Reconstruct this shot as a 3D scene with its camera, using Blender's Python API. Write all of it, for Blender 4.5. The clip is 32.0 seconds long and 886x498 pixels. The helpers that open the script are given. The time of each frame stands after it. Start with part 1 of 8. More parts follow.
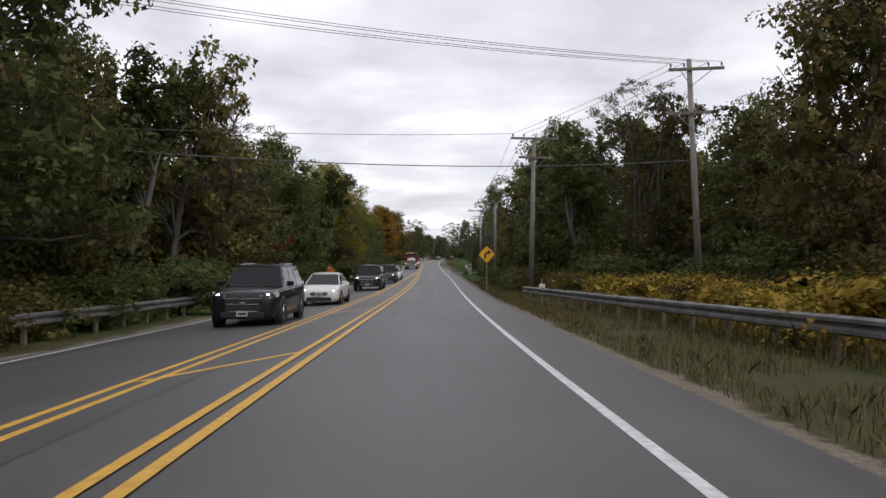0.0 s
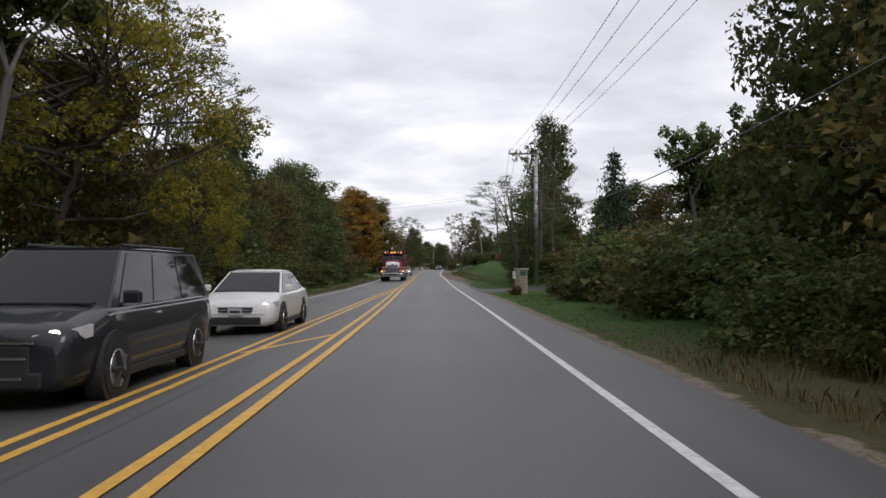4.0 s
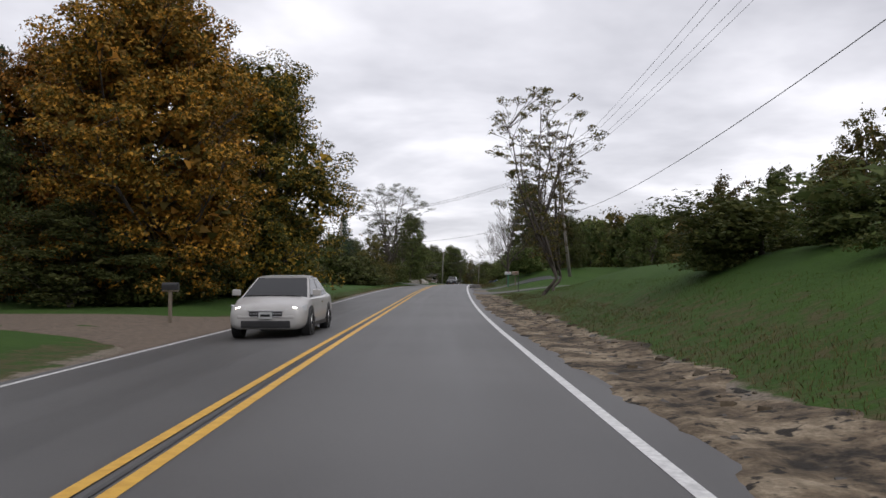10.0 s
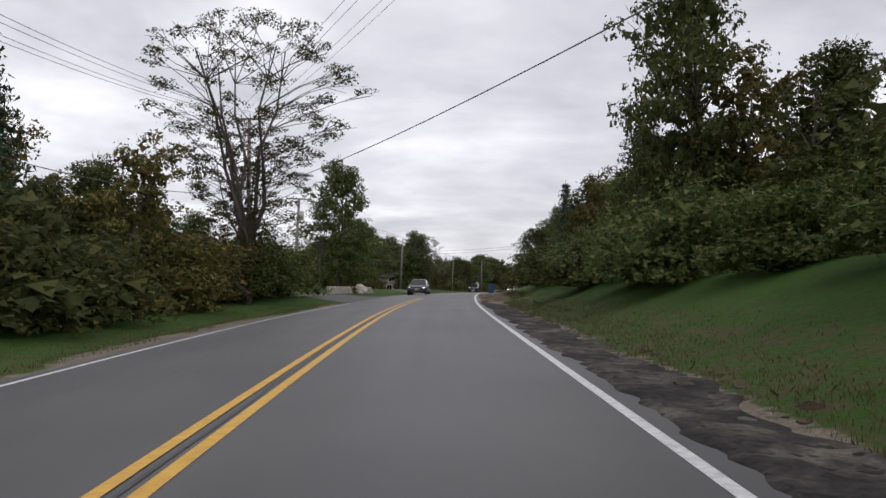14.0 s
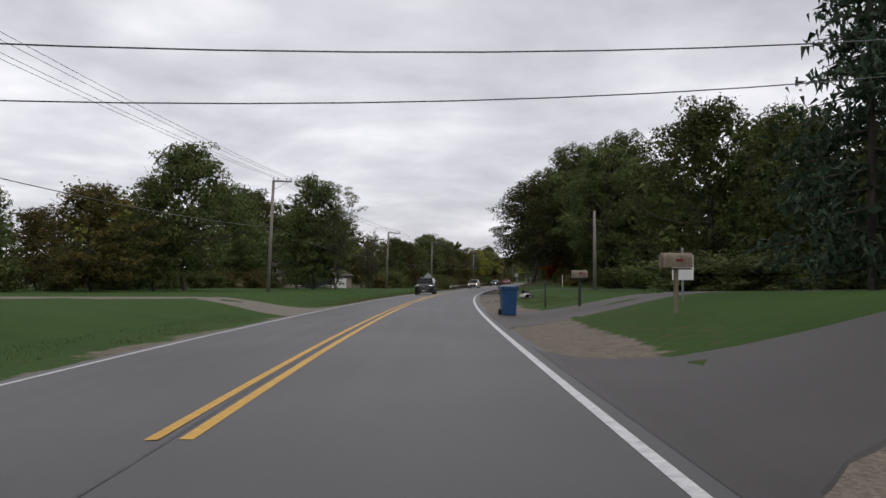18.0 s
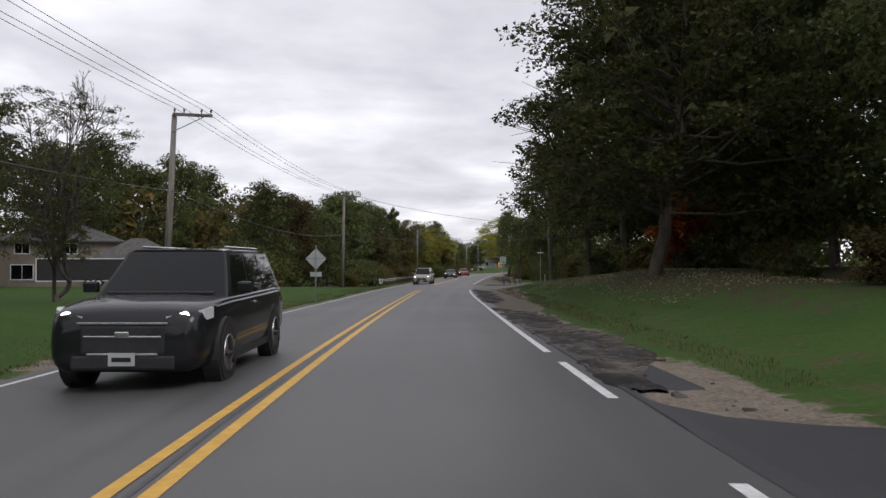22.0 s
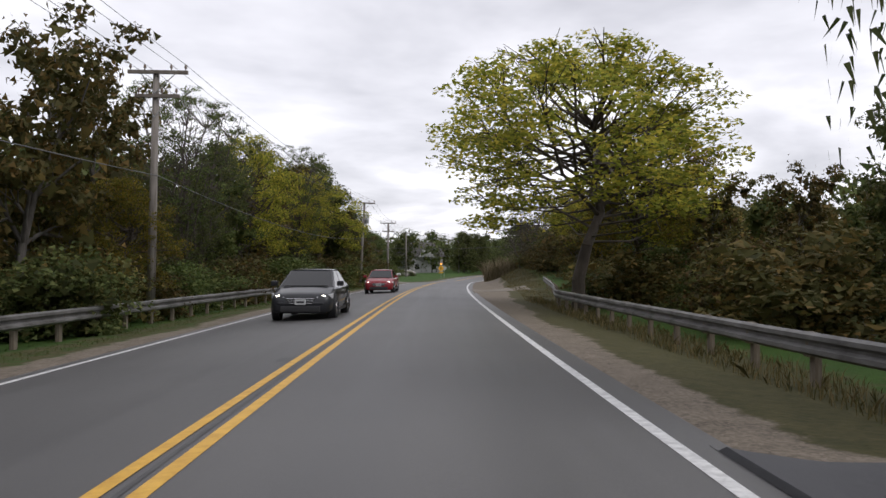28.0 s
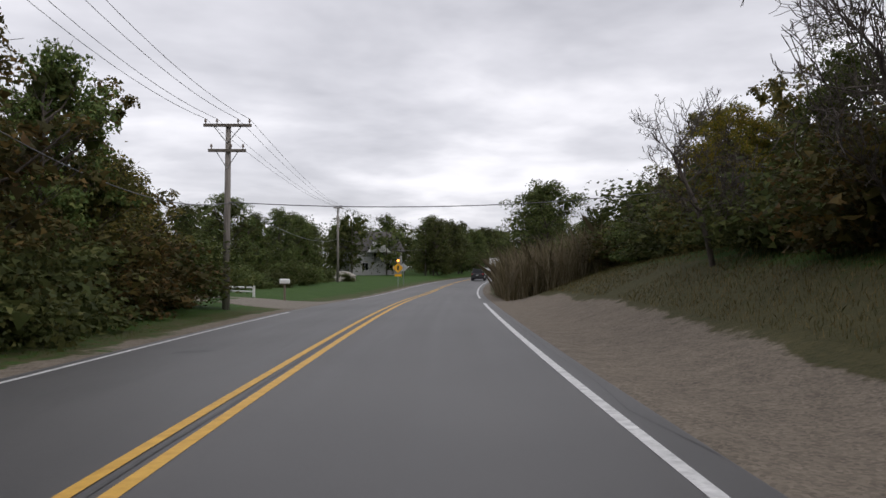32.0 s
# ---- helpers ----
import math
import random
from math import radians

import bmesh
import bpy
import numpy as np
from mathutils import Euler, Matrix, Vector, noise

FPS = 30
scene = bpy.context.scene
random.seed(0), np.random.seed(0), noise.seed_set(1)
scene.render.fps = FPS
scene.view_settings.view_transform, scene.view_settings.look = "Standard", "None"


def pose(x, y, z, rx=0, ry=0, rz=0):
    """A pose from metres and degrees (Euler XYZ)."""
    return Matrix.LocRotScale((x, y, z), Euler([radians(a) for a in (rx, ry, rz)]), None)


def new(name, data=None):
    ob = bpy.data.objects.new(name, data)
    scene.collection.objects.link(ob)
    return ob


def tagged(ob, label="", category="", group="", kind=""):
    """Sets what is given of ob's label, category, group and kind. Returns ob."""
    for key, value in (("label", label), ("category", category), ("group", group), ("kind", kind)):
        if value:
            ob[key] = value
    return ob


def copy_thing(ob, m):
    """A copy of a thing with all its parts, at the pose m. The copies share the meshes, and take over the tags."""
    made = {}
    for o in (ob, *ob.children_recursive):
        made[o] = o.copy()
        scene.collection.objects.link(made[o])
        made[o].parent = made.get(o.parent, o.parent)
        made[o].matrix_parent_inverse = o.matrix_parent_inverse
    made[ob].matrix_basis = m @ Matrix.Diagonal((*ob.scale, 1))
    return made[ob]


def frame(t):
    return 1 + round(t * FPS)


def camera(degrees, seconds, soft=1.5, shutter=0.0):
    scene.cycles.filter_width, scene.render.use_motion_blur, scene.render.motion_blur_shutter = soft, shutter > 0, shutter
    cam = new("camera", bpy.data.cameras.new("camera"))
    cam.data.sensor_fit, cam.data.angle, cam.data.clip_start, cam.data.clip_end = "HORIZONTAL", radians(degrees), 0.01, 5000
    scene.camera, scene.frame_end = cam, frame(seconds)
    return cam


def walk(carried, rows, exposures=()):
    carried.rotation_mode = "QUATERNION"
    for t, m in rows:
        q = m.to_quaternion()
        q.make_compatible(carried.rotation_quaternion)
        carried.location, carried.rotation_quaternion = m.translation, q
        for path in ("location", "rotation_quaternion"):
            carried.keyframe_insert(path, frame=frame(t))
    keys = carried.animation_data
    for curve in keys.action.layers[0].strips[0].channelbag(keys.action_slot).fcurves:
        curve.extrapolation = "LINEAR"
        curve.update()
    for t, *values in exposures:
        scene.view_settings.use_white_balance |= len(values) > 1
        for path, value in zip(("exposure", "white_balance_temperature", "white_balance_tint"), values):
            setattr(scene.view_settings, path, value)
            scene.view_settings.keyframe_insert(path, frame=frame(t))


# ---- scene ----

# ---------------------------------------------------------------- the road's line
KNOTS = [-20 + 30 * i for i in range(28)]
BEND = [0.60, 0.70, 0.15, -0.31, -0.54, 0.74, -0.66, 0.80, 0.61, 0.49, 1.37, 1.03, 0.98, 1.14, 1.25, 0.07, 2.33, 0.38, 0.47, 1.29, 1.07, 0.61, 1.35, 1.72, 1.69, 1.64, 1.61, 1.59]   # 1/km, positive to the right
RISE = [-2.23, -2.38, -1.61, -0.42, 0.17, 0.24, 0.64, 0.22, 1.53, 0.95, -0.36, -0.12, -1.44, -1.44, -1.42, -1.73, -1.07, -0.68, -0.48, -0.63, -0.57, -1.77, 0.23, 0.37, 0.35, 0.31, 0.29, 0.28]   # percent
S_GRID = np.arange(-20.0, 790.0, 1.0)
_head = np.cumsum(np.interp(S_GRID, KNOTS, np.array(BEND) * 1e-3))
_z = np.cumsum(np.interp(S_GRID, KNOTS, np.array(RISE) * 1e-2))
_head -= _head[20]
_x, _y = np.cumsum(np.sin(_head)), np.cumsum(np.cos(_head))
_x, _y, _z = _x - _x[20], _y - _y[20], _z - _z[20]


def heading(s):
    return float(np.interp(s, S_GRID, _head))


def road_z(s):
    return float(np.interp(s, S_GRID, _z))


def plan(s, d):
    """World x, y at s metres along the centre line and d metres to its right."""
    a = heading(s)
    over = min(s - S_GRID[0], 0.0) + max(s - S_GRID[-1], 0.0)
    return (float(np.interp(s, S_GRID, _x)) + over * math.sin(a) + d * math.cos(a),
            float(np.interp(s, S_GRID, _y)) + over * math.cos(a) - d * math.sin(a))


def crown(d):
    return -0.015 * d if d > 0 else 0.045 * d


# ---------------------------------------------------------------- the camera
cam = camera(58.0, 32.0, soft=1.5)
EYE = 1.34
# seconds, metres along the road, metres right of the centre line, yaw to the right, pitch over the road's slope
DRIVE = [
    (0, 0.00, 1.974, 1.44, 1.84),
    (1, 16.67, 1.891, 1.02, 1.99),
    (2, 33.27, 1.783, 0.42, 1.86),
    (5, 83.10, 1.915, 0.49, 1.63),
    (6, 99.85, 2.057, 1.02, 1.42),
    (7, 116.86, 2.206, 1.45, 1.47),
    (8, 134.01, 2.334, 0.59, 1.50),
    (9, 151.79, 2.307, 0.00, 1.93),
    (10, 169.96, 2.084, 0.66, 1.99),
    (11, 188.36, 1.945, 0.91, 2.25),
    (12, 206.96, 1.706, 0.86, 1.99),
    (13, 225.68, 1.643, 1.15, 1.67),
    (14, 244.39, 1.839, 1.09, 1.64),
    (17, 299.92, 2.065, 1.68, 1.69),
    (18, 318.53, 2.092, 1.15, 1.84),
    (19, 336.91, 2.186, 0.94, 1.84),
    (20, 354.75, 2.089, 0.91, 1.73),
    (21, 372.66, 1.983, 0.97, 1.83),
    (22, 390.85, 1.753, 1.50, 1.63),
    (23, 408.85, 1.884, 1.01, 1.74),
    (24, 426.33, 2.071, 1.01, 1.79),
    (27, 476.62, 1.998, 0.46, 1.80),
    (28, 494.21, 1.839, 1.05, 1.60),
    (29, 511.88, 2.093, 1.23, 1.51),
    (30, 528.95, 2.229, 1.39, 1.73),
    (31, 544.82, 2.103, 1.58, 1.56),
    (32, 559.99, 2.028, 0.96, 1.68),
]


def drive_pose(s, c, yaw, pitch):
    x, y = plan(s, c)
    slope = math.degrees(math.atan((road_z(s + 2) - road_z(s - 2)) / 4))
    return pose(x, y, road_z(s) + crown(c) + EYE, 90 + slope + pitch, 0, -math.degrees(heading(s)) - yaw)


_times = [r[0] for r in DRIVE]
PATH = [(t, drive_pose(*[float(np.interp(t, _times, [r[k] for r in DRIVE])) for k in (1, 2, 3, 4)])) for t in range(33)]
# the clip's camera dims its picture under the open sky and opens up under the trees
EXPOSURES = [(0, 0.08), (7, 0.08), (9, 0.0), (11, 0.05), (12, -0.14), (13, -0.12), (14, -0.06), (17, -0.05), (18, -0.18), (19, -0.1), (20, 0.0), (22, 0.03), (23, 0.1), (27, 0.12), (28, 0.2), (29, 0.2), (30, 0.0), (32, -0.08)]
walk(cam, PATH, [(t, e, 6400, 12) for t, e in EXPOSURES])

# ---------------------------------------------------------------- sky, sun
SUN_UP, SUN_ROUND = radians(48), radians(150)
world = bpy.data.worlds.new("overcast_sky")
scene.world = world
world.use_nodes = True
wn, wl = world.node_tree.nodes, world.node_tree.links
wn.clear()
w_out, w_bg = wn.new("ShaderNodeOutputWorld"), wn.new("ShaderNodeBackground")
w_sky = wn.new("ShaderNodeTexSky")
w_sky.sky_type, w_sky.sun_disc, w_sky.sun_elevation, w_sky.sun_rotation = "NISHITA", False, SUN_UP, SUN_ROUND
w_co, w_sep, w_comb = wn.new("ShaderNodeTexCoord"), wn.new("ShaderNodeSeparateXYZ"), wn.new("ShaderNodeCombineXYZ")
wl.new(w_co.outputs["Generated"], w_sep.inputs[0])


def w_math(op, a, b, clamp=False):
    n = wn.new("ShaderNodeMath")
    n.operation, n.use_clamp = op, clamp
    for i, v in enumerate((a, b)):
        if isinstance(v, (int, float)):
            n.inputs[i].default_value = v
        else:
            wl.new(v, n.inputs[i])
    return n.outputs[0]


# a cloud deck: the direction is carried on to a flat layer overhead
w_up = w_math("ADD", w_math("MAXIMUM", w_sep.outputs["Z"], 0.0), 0.16)
wl.new(w_math("DIVIDE", w_sep.outputs["X"], w_up), w_comb.inputs[0])
wl.new(w_math("DIVIDE", w_sep.outputs["Y"], w_up), w_comb.inputs[1])
w_n1, w_n2 = wn.new("ShaderNodeTexNoise"), wn.new("ShaderNodeTexNoise")
w_n1.inputs["Scale"].default_value, w_n1.inputs["Detail"].default_value, w_n1.inputs["Roughness"].default_value = 0.95, 5, 0.5
w_n1.inputs["Distortion"].default_value = 0.35
w_n2.inputs["Scale"].default_value, w_n2.inputs["Detail"].default_value = 2.6, 4
wl.new(w_comb.outputs[0], w_n1.inputs["Vector"])
wl.new(w_comb.outputs[0], w_n2.inputs["Vector"])
w_sum = w_math("ADD", w_math("MULTIPLY", w_n1.outputs["Fac"], 0.75), w_math("MULTIPLY", w_n2.outputs["Fac"], 0.25))
w_ramp = wn.new("ShaderNodeValToRGB")
w_ramp.color_ramp.elements[0].position, w_ramp.color_ramp.elements[0].color = 0.33, (0.43, 0.43, 0.46, 1)
w_ramp.color_ramp.elements[1].position, w_ramp.color_ramp.elements[1].color = 0.66, (1.0, 0.985, 1.0, 1)
w_mid = w_ramp.color_ramp.elements.new(0.5)
w_mid.color = (0.67, 0.665, 0.695, 1)
wl.new(w_sum, w_ramp.inputs[0])
w_dim = wn.new("ShaderNodeVectorMath")
w_dim.operation = "SCALE"
w_dim.inputs["Scale"].default_value = 0.1
wl.new(w_sky.outputs[0], w_dim.inputs[0])
w_mix = wn.new("ShaderNodeMix")
w_mix.data_type = "RGBA"
w_mix.inputs["Factor"].default_value = 0.93
wl.new(w_dim.outputs[0], w_mix.inputs["A"])
wl.new(w_ramp.outputs[0], w_mix.inputs["B"])
wl.new(w_mix.outputs["Result"], w_bg.inputs["Color"])
w_bg.inputs["Strength"].default_value = 1.25
wl.new(w_bg.outputs[0], w_out.inputs[0])

sun = new("sun", bpy.data.lights.new("sun", "SUN"))
sun.data.energy, sun.data.angle, sun.data.color = 0.9, radians(25), (1.0, 0.97, 0.93)
sun.matrix_world = pose(0, 0, 60, 90 - math.degrees(SUN_UP), 0, 180 - math.degrees(SUN_ROUND))


# ---------------------------------------------------------------- materials
def material(name):
    m = bpy.data.materials.new(name)
    m.use_nodes = True
    nt = m.node_tree
    return m, nt.nodes, nt.links, nt.nodes["Principled BSDF"]


def ramp(nodes, links, source, stops):
    r = nodes.new("ShaderNodeValToRGB")
    e = r.color_ramp.elements
    while len(e) < len(stops):
        e.new(0.5)
    for el, (p, c) in zip(e, stops):
        el.position, el.color = p, (*c, 1)
    links.new(source, r.inputs[0])
    return r.outputs[0]


def mix(nodes, links, fac, a, b, kind="MIX"):
    n = nodes.new("ShaderNodeMix")
    n.data_type, n.blend_type = "RGBA", kind
    for slot, v in (("Factor", fac), ("A", a), ("B", b)):
        if isinstance(v, (int, float)):
            n.inputs[slot].default_value = v
        elif isinstance(v, tuple):
            n.inputs[slot].default_value = (*v, 1)
        else:
            links.new(v, n.inputs[slot])
    return n.outputs["Result"]


def noise_at(nodes, links, scale, detail=4, rough=0.6, where="Object", stretch=None):
    co = nodes.new("ShaderNodeTexCoord").outputs[where]
    if stretch:
        mp = nodes.new("ShaderNodeMapping")
        mp.inputs["Scale"].default_value = stretch
        links.new(co, mp.inputs["Vector"])
        co = mp.outputs[0]
    n = nodes.new("ShaderNodeTexNoise")
    n.inputs["Scale"].default_value, n.inputs["Detail"].default_value, n.inputs["Roughness"].default_value = scale, detail, rough
    links.new(co, n.inputs["Vector"])
    return n.outputs["Fac"]


def bumped(nodes, links, bsdf, height, strength, distance):
    b = nodes.new("ShaderNodeBump")
    b.inputs["Strength"].default_value, b.inputs["Distance"].default_value = strength, distance
    links.new(height, b.inputs["Height"])
    links.new(b.outputs[0], bsdf.inputs["Normal"])


def simple(name, dark, light, rough=0.7, metal=0.0, scale=6.0, bump=0.15, dist=0.01, stretch=None, where="Object", coat=0.0):
    m, n, l, b = material(name)
    f = noise_at(n, l, scale, 5, 0.6, where, stretch)
    l.new(ramp(n, l, f, [(0.3, dark), (0.7, light)]), b.inputs["Base Color"])
    b.inputs["Roughness"].default_value, b.inputs["Metallic"].default_value = rough, metal
    b.inputs["Coat Weight"].default_value = coat
    if bump:
        bumped(n, l, b, noise_at(n, l, scale * 7, 3, 0.6, where, stretch), bump, dist)
    return m


def asphalt(name, dark, light, wet=0.42):
    m, n, l, b = material(name)
    big = noise_at(n, l, 0.16, 4, 0.55)
    streak = noise_at(n, l, 0.6, 4, 0.6, "UV", (2.2, 0.05, 1))
    fine = noise_at(n, l, 55, 3, 0.8)
    c = ramp(n, l, big, [(0.3, dark), (0.72, light)])
    c = mix(n, l, 0.55, c, ramp(n, l, streak, [(0.35, (0.32, 0.32, 0.32)), (0.65, (0.62, 0.62, 0.62))]), "OVERLAY")
    c = mix(n, l, 0.5, c, ramp(n, l, fine, [(0.3, (0.3, 0.3, 0.3)), (0.7, (0.68, 0.68, 0.68))]), "OVERLAY")
    l.new(c, b.inputs["Base Color"])
    r = n.new("ShaderNodeMapRange")
    r.inputs["To Min"].default_value, r.inputs["To Max"].default_value = wet, wet + 0.25
    l.new(streak, r.inputs["Value"])
    l.new(r.outputs[0], b.inputs["Roughness"])
    bumped(n, l, b, noise_at(n, l, 90, 2, 0.7), 0.35, 0.006)
    return m


def leafy(name, stops, through_light=0.35, hue=0.035):
    """Leaves: each one differs a little, and so does each plant."""
    m, n, l, b = material(name)
    geo, info = n.new("ShaderNodeNewGeometry"), n.new("ShaderNodeObjectInfo")
    c = ramp(n, l, geo.outputs["Random Per Island"], stops)
    hs = n.new("ShaderNodeHueSaturation")
    for slot, lo, hi in (("Hue", 0.5 - hue, 0.5 + hue * 0.15), ("Value", 0.55, 1.3)):
        r = n.new("ShaderNodeMapRange")
        r.inputs["To Min"].default_value, r.inputs["To Max"].default_value = lo, hi
        l.new(info.outputs["Random"], r.inputs["Value"])
        l.new(r.outputs[0], hs.inputs[slot])
    l.new(c, hs.inputs["Color"])
    b.inputs["Roughness"].default_value, b.inputs["Specular IOR Level"].default_value = 0.6, 0.12
    l.new(hs.outputs[0], b.inputs["Base Color"])
    t = n.new("ShaderNodeBsdfTranslucent")
    l.new(hs.outputs[0], t.inputs["Color"])
    ms = n.new("ShaderNodeMixShader")
    ms.inputs[0].default_value = through_light
    l.new(b.outputs[0], ms.inputs[1])
    l.new(t.outputs[0], ms.inputs[2])
    l.new(ms.outputs[0], n["Material Output"].inputs[0])
    return m


M_ROAD = asphalt("road_asphalt", (0.056, 0.0545, 0.054), (0.088, 0.086, 0.0845), 0.40)
M_DRIVE = asphalt("drive_asphalt", (0.026, 0.026, 0.029), (0.045, 0.045, 0.05), 0.5)
M_DRIVE_OLD = asphalt("old_drive_asphalt", (0.038, 0.035, 0.032), (0.070, 0.064, 0.058), 0.5)
M_DRIVE_BROWN = asphalt("brown_drive_asphalt", (0.058, 0.050, 0.043), (0.098, 0.086, 0.075), 0.55)
M_DRIVE_PALE = asphalt("pale_drive_asphalt", (0.095, 0.085, 0.072), (0.16, 0.145, 0.125), 0.6)
M_CHUNK = simple("broken_asphalt", (0.035, 0.033, 0.03), (0.11, 0.10, 0.09), 0.85, scale=3, bump=0.5)
M_WHITE_LINE = simple("white_line", (0.42, 0.42, 0.42), (0.72, 0.72, 0.71), 0.6, scale=9, bump=0.2, dist=0.004)
M_YELLOW_LINE = simple("yellow_line", (0.50, 0.27, 0.03), (0.68, 0.40, 0.055), 0.6, scale=7, bump=0.2, dist=0.004)
M_TAR = simple("tar_seal", (0.03, 0.03, 0.03), (0.07, 0.07, 0.07), 0.55, scale=4)
M_GRAVEL = None
M_BARK = simple("bark", (0.035, 0.028, 0.022), (0.11, 0.09, 0.075), 0.9, scale=5, bump=0.8, dist=0.03, stretch=(1, 1, 0.2))
M_BARK_GREY = simple("grey_bark", (0.07, 0.062, 0.055), (0.17, 0.155, 0.14), 0.9, scale=5, bump=0.7, dist=0.03, stretch=(1, 1, 0.2))
M_POLE = simple("weathered_pole", (0.12, 0.105, 0.09), (0.27, 0.245, 0.22), 0.85, scale=3, bump=0.4, stretch=(6, 6, 0.3))
M_ARM = simple("crossarm_wood", (0.10, 0.085, 0.07), (0.20, 0.175, 0.15), 0.85, scale=4, bump=0.3)
M_STEEL = simple("galvanised_steel", (0.26, 0.27, 0.28), (0.42, 0.43, 0.44), 0.45, 0.8, scale=5, bump=0.05)
M_RUSTY = simple("weathered_rail", (0.09, 0.085, 0.08), (0.24, 0.235, 0.23), 0.65, 0.35, scale=1.6, bump=0.1)
M_WIRE = simple("wire", (0.07, 0.07, 0.072), (0.12, 0.12, 0.125), 0.6, bump=0)
M_CERAMIC = simple("insulator_ceramic", (0.12, 0.08, 0.06), (0.2, 0.15, 0.12), 0.25, bump=0)
M_TANK = simple("transformer_grey", (0.34, 0.35, 0.35), (0.45, 0.46, 0.46), 0.5, scale=2, bump=0.05)
M_SIGN_YELLOW = simple("sign_yellow", (0.72, 0.36, 0.01), (0.82, 0.44, 0.015), 0.45, scale=2, bump=0)
M_SIGN_ORANGE = simple("sign_orange", (0.75, 0.20, 0.015), (0.85, 0.26, 0.02), 0.5, scale=2, bump=0)
M_SIGN_WHITE = simple("sign_white", (0.7, 0.7, 0.68), (0.8, 0.8, 0.78), 0.5, scale=2, bump=0)
M_SIGN_BLACK = simple("sign_black", (0.012, 0.012, 0.012), (0.02, 0.02, 0.02), 0.5, bump=0)
M_SIGN_BACK = simple("bare_aluminium", (0.42, 0.43, 0.44), (0.55, 0.56, 0.57), 0.5, 0.5, scale=3, bump=0.05)
M_SIGN_GREEN = simple("sign_green", (0.01, 0.10, 0.05), (0.015, 0.14, 0.07), 0.5, bump=0)
M_REDWOOD = simple("red_fence", (0.10, 0.02, 0.018), (0.19, 0.045, 0.038), 0.8, scale=3, bump=0.3, stretch=(4, 4, 0.4))
M_BROWNWOOD = simple("weathered_wood", (0.11, 0.085, 0.06), (0.24, 0.20, 0.155), 0.85, scale=4, bump=0.3, stretch=(5, 5, 0.4))
M_STONE = simple("field_stone", (0.20, 0.185, 0.16), (0.44, 0.41, 0.37), 0.85, scale=2.2, bump=0.6, dist=0.03)
M_BRICK_TAN = simple("tan_ledgestone", (0.22, 0.175, 0.13), (0.42, 0.36, 0.29), 0.85, scale=4, bump=0.5, dist=0.02)
M_BLUE = simple("blue_plastic", (0.008, 0.045, 0.13), (0.014, 0.07, 0.18), 0.45, scale=3, bump=0.08)
M_PLASTIC = simple("black_plastic", (0.012, 0.012, 0.013), (0.028, 0.028, 0.03), 0.55, scale=5, bump=0.1)
M_SIDING = simple("tan_siding", (0.19, 0.155, 0.128), (0.27, 0.225, 0.188), 0.7, scale=1.2, bump=0.1)
M_SIDING_GREY = simple("grey_siding", (0.36, 0.36, 0.36), (0.48, 0.48, 0.48), 0.7, scale=1.2, bump=0.1)
M_BRICK_RED = simple("red_brick", (0.17, 0.05, 0.035), (0.28, 0.09, 0.065), 0.85, scale=3, bump=0.3)
M_SHINGLE = simple("shingle", (0.05, 0.047, 0.045), (0.12, 0.112, 0.105), 0.9, scale=3, bump=0.4, dist=0.02)
M_TRIM = simple("white_trim", (0.62, 0.62, 0.60), (0.75, 0.75, 0.73), 0.6, scale=3, bump=0.05)
M_TYRE = simple("tyre_rubber", (0.012, 0.012, 0.012), (0.026, 0.026, 0.026), 0.85, scale=9, bump=0.2)
M_RIM = simple("alloy_rim", (0.40, 0.40, 0.41), (0.58, 0.58, 0.59), 0.35, 0.9, scale=4, bump=0)
M_CHROME = simple("chrome", (0.62, 0.62, 0.63), (0.74, 0.74, 0.75), 0.15, 1.0, bump=0)
M_REED = leafy("reed_leaf", [(0.0, (0.13, 0.12, 0.055)), (0.5, (0.27, 0.235, 0.125)), (1.0, (0.42, 0.37, 0.24))], 0.3, 0.02)
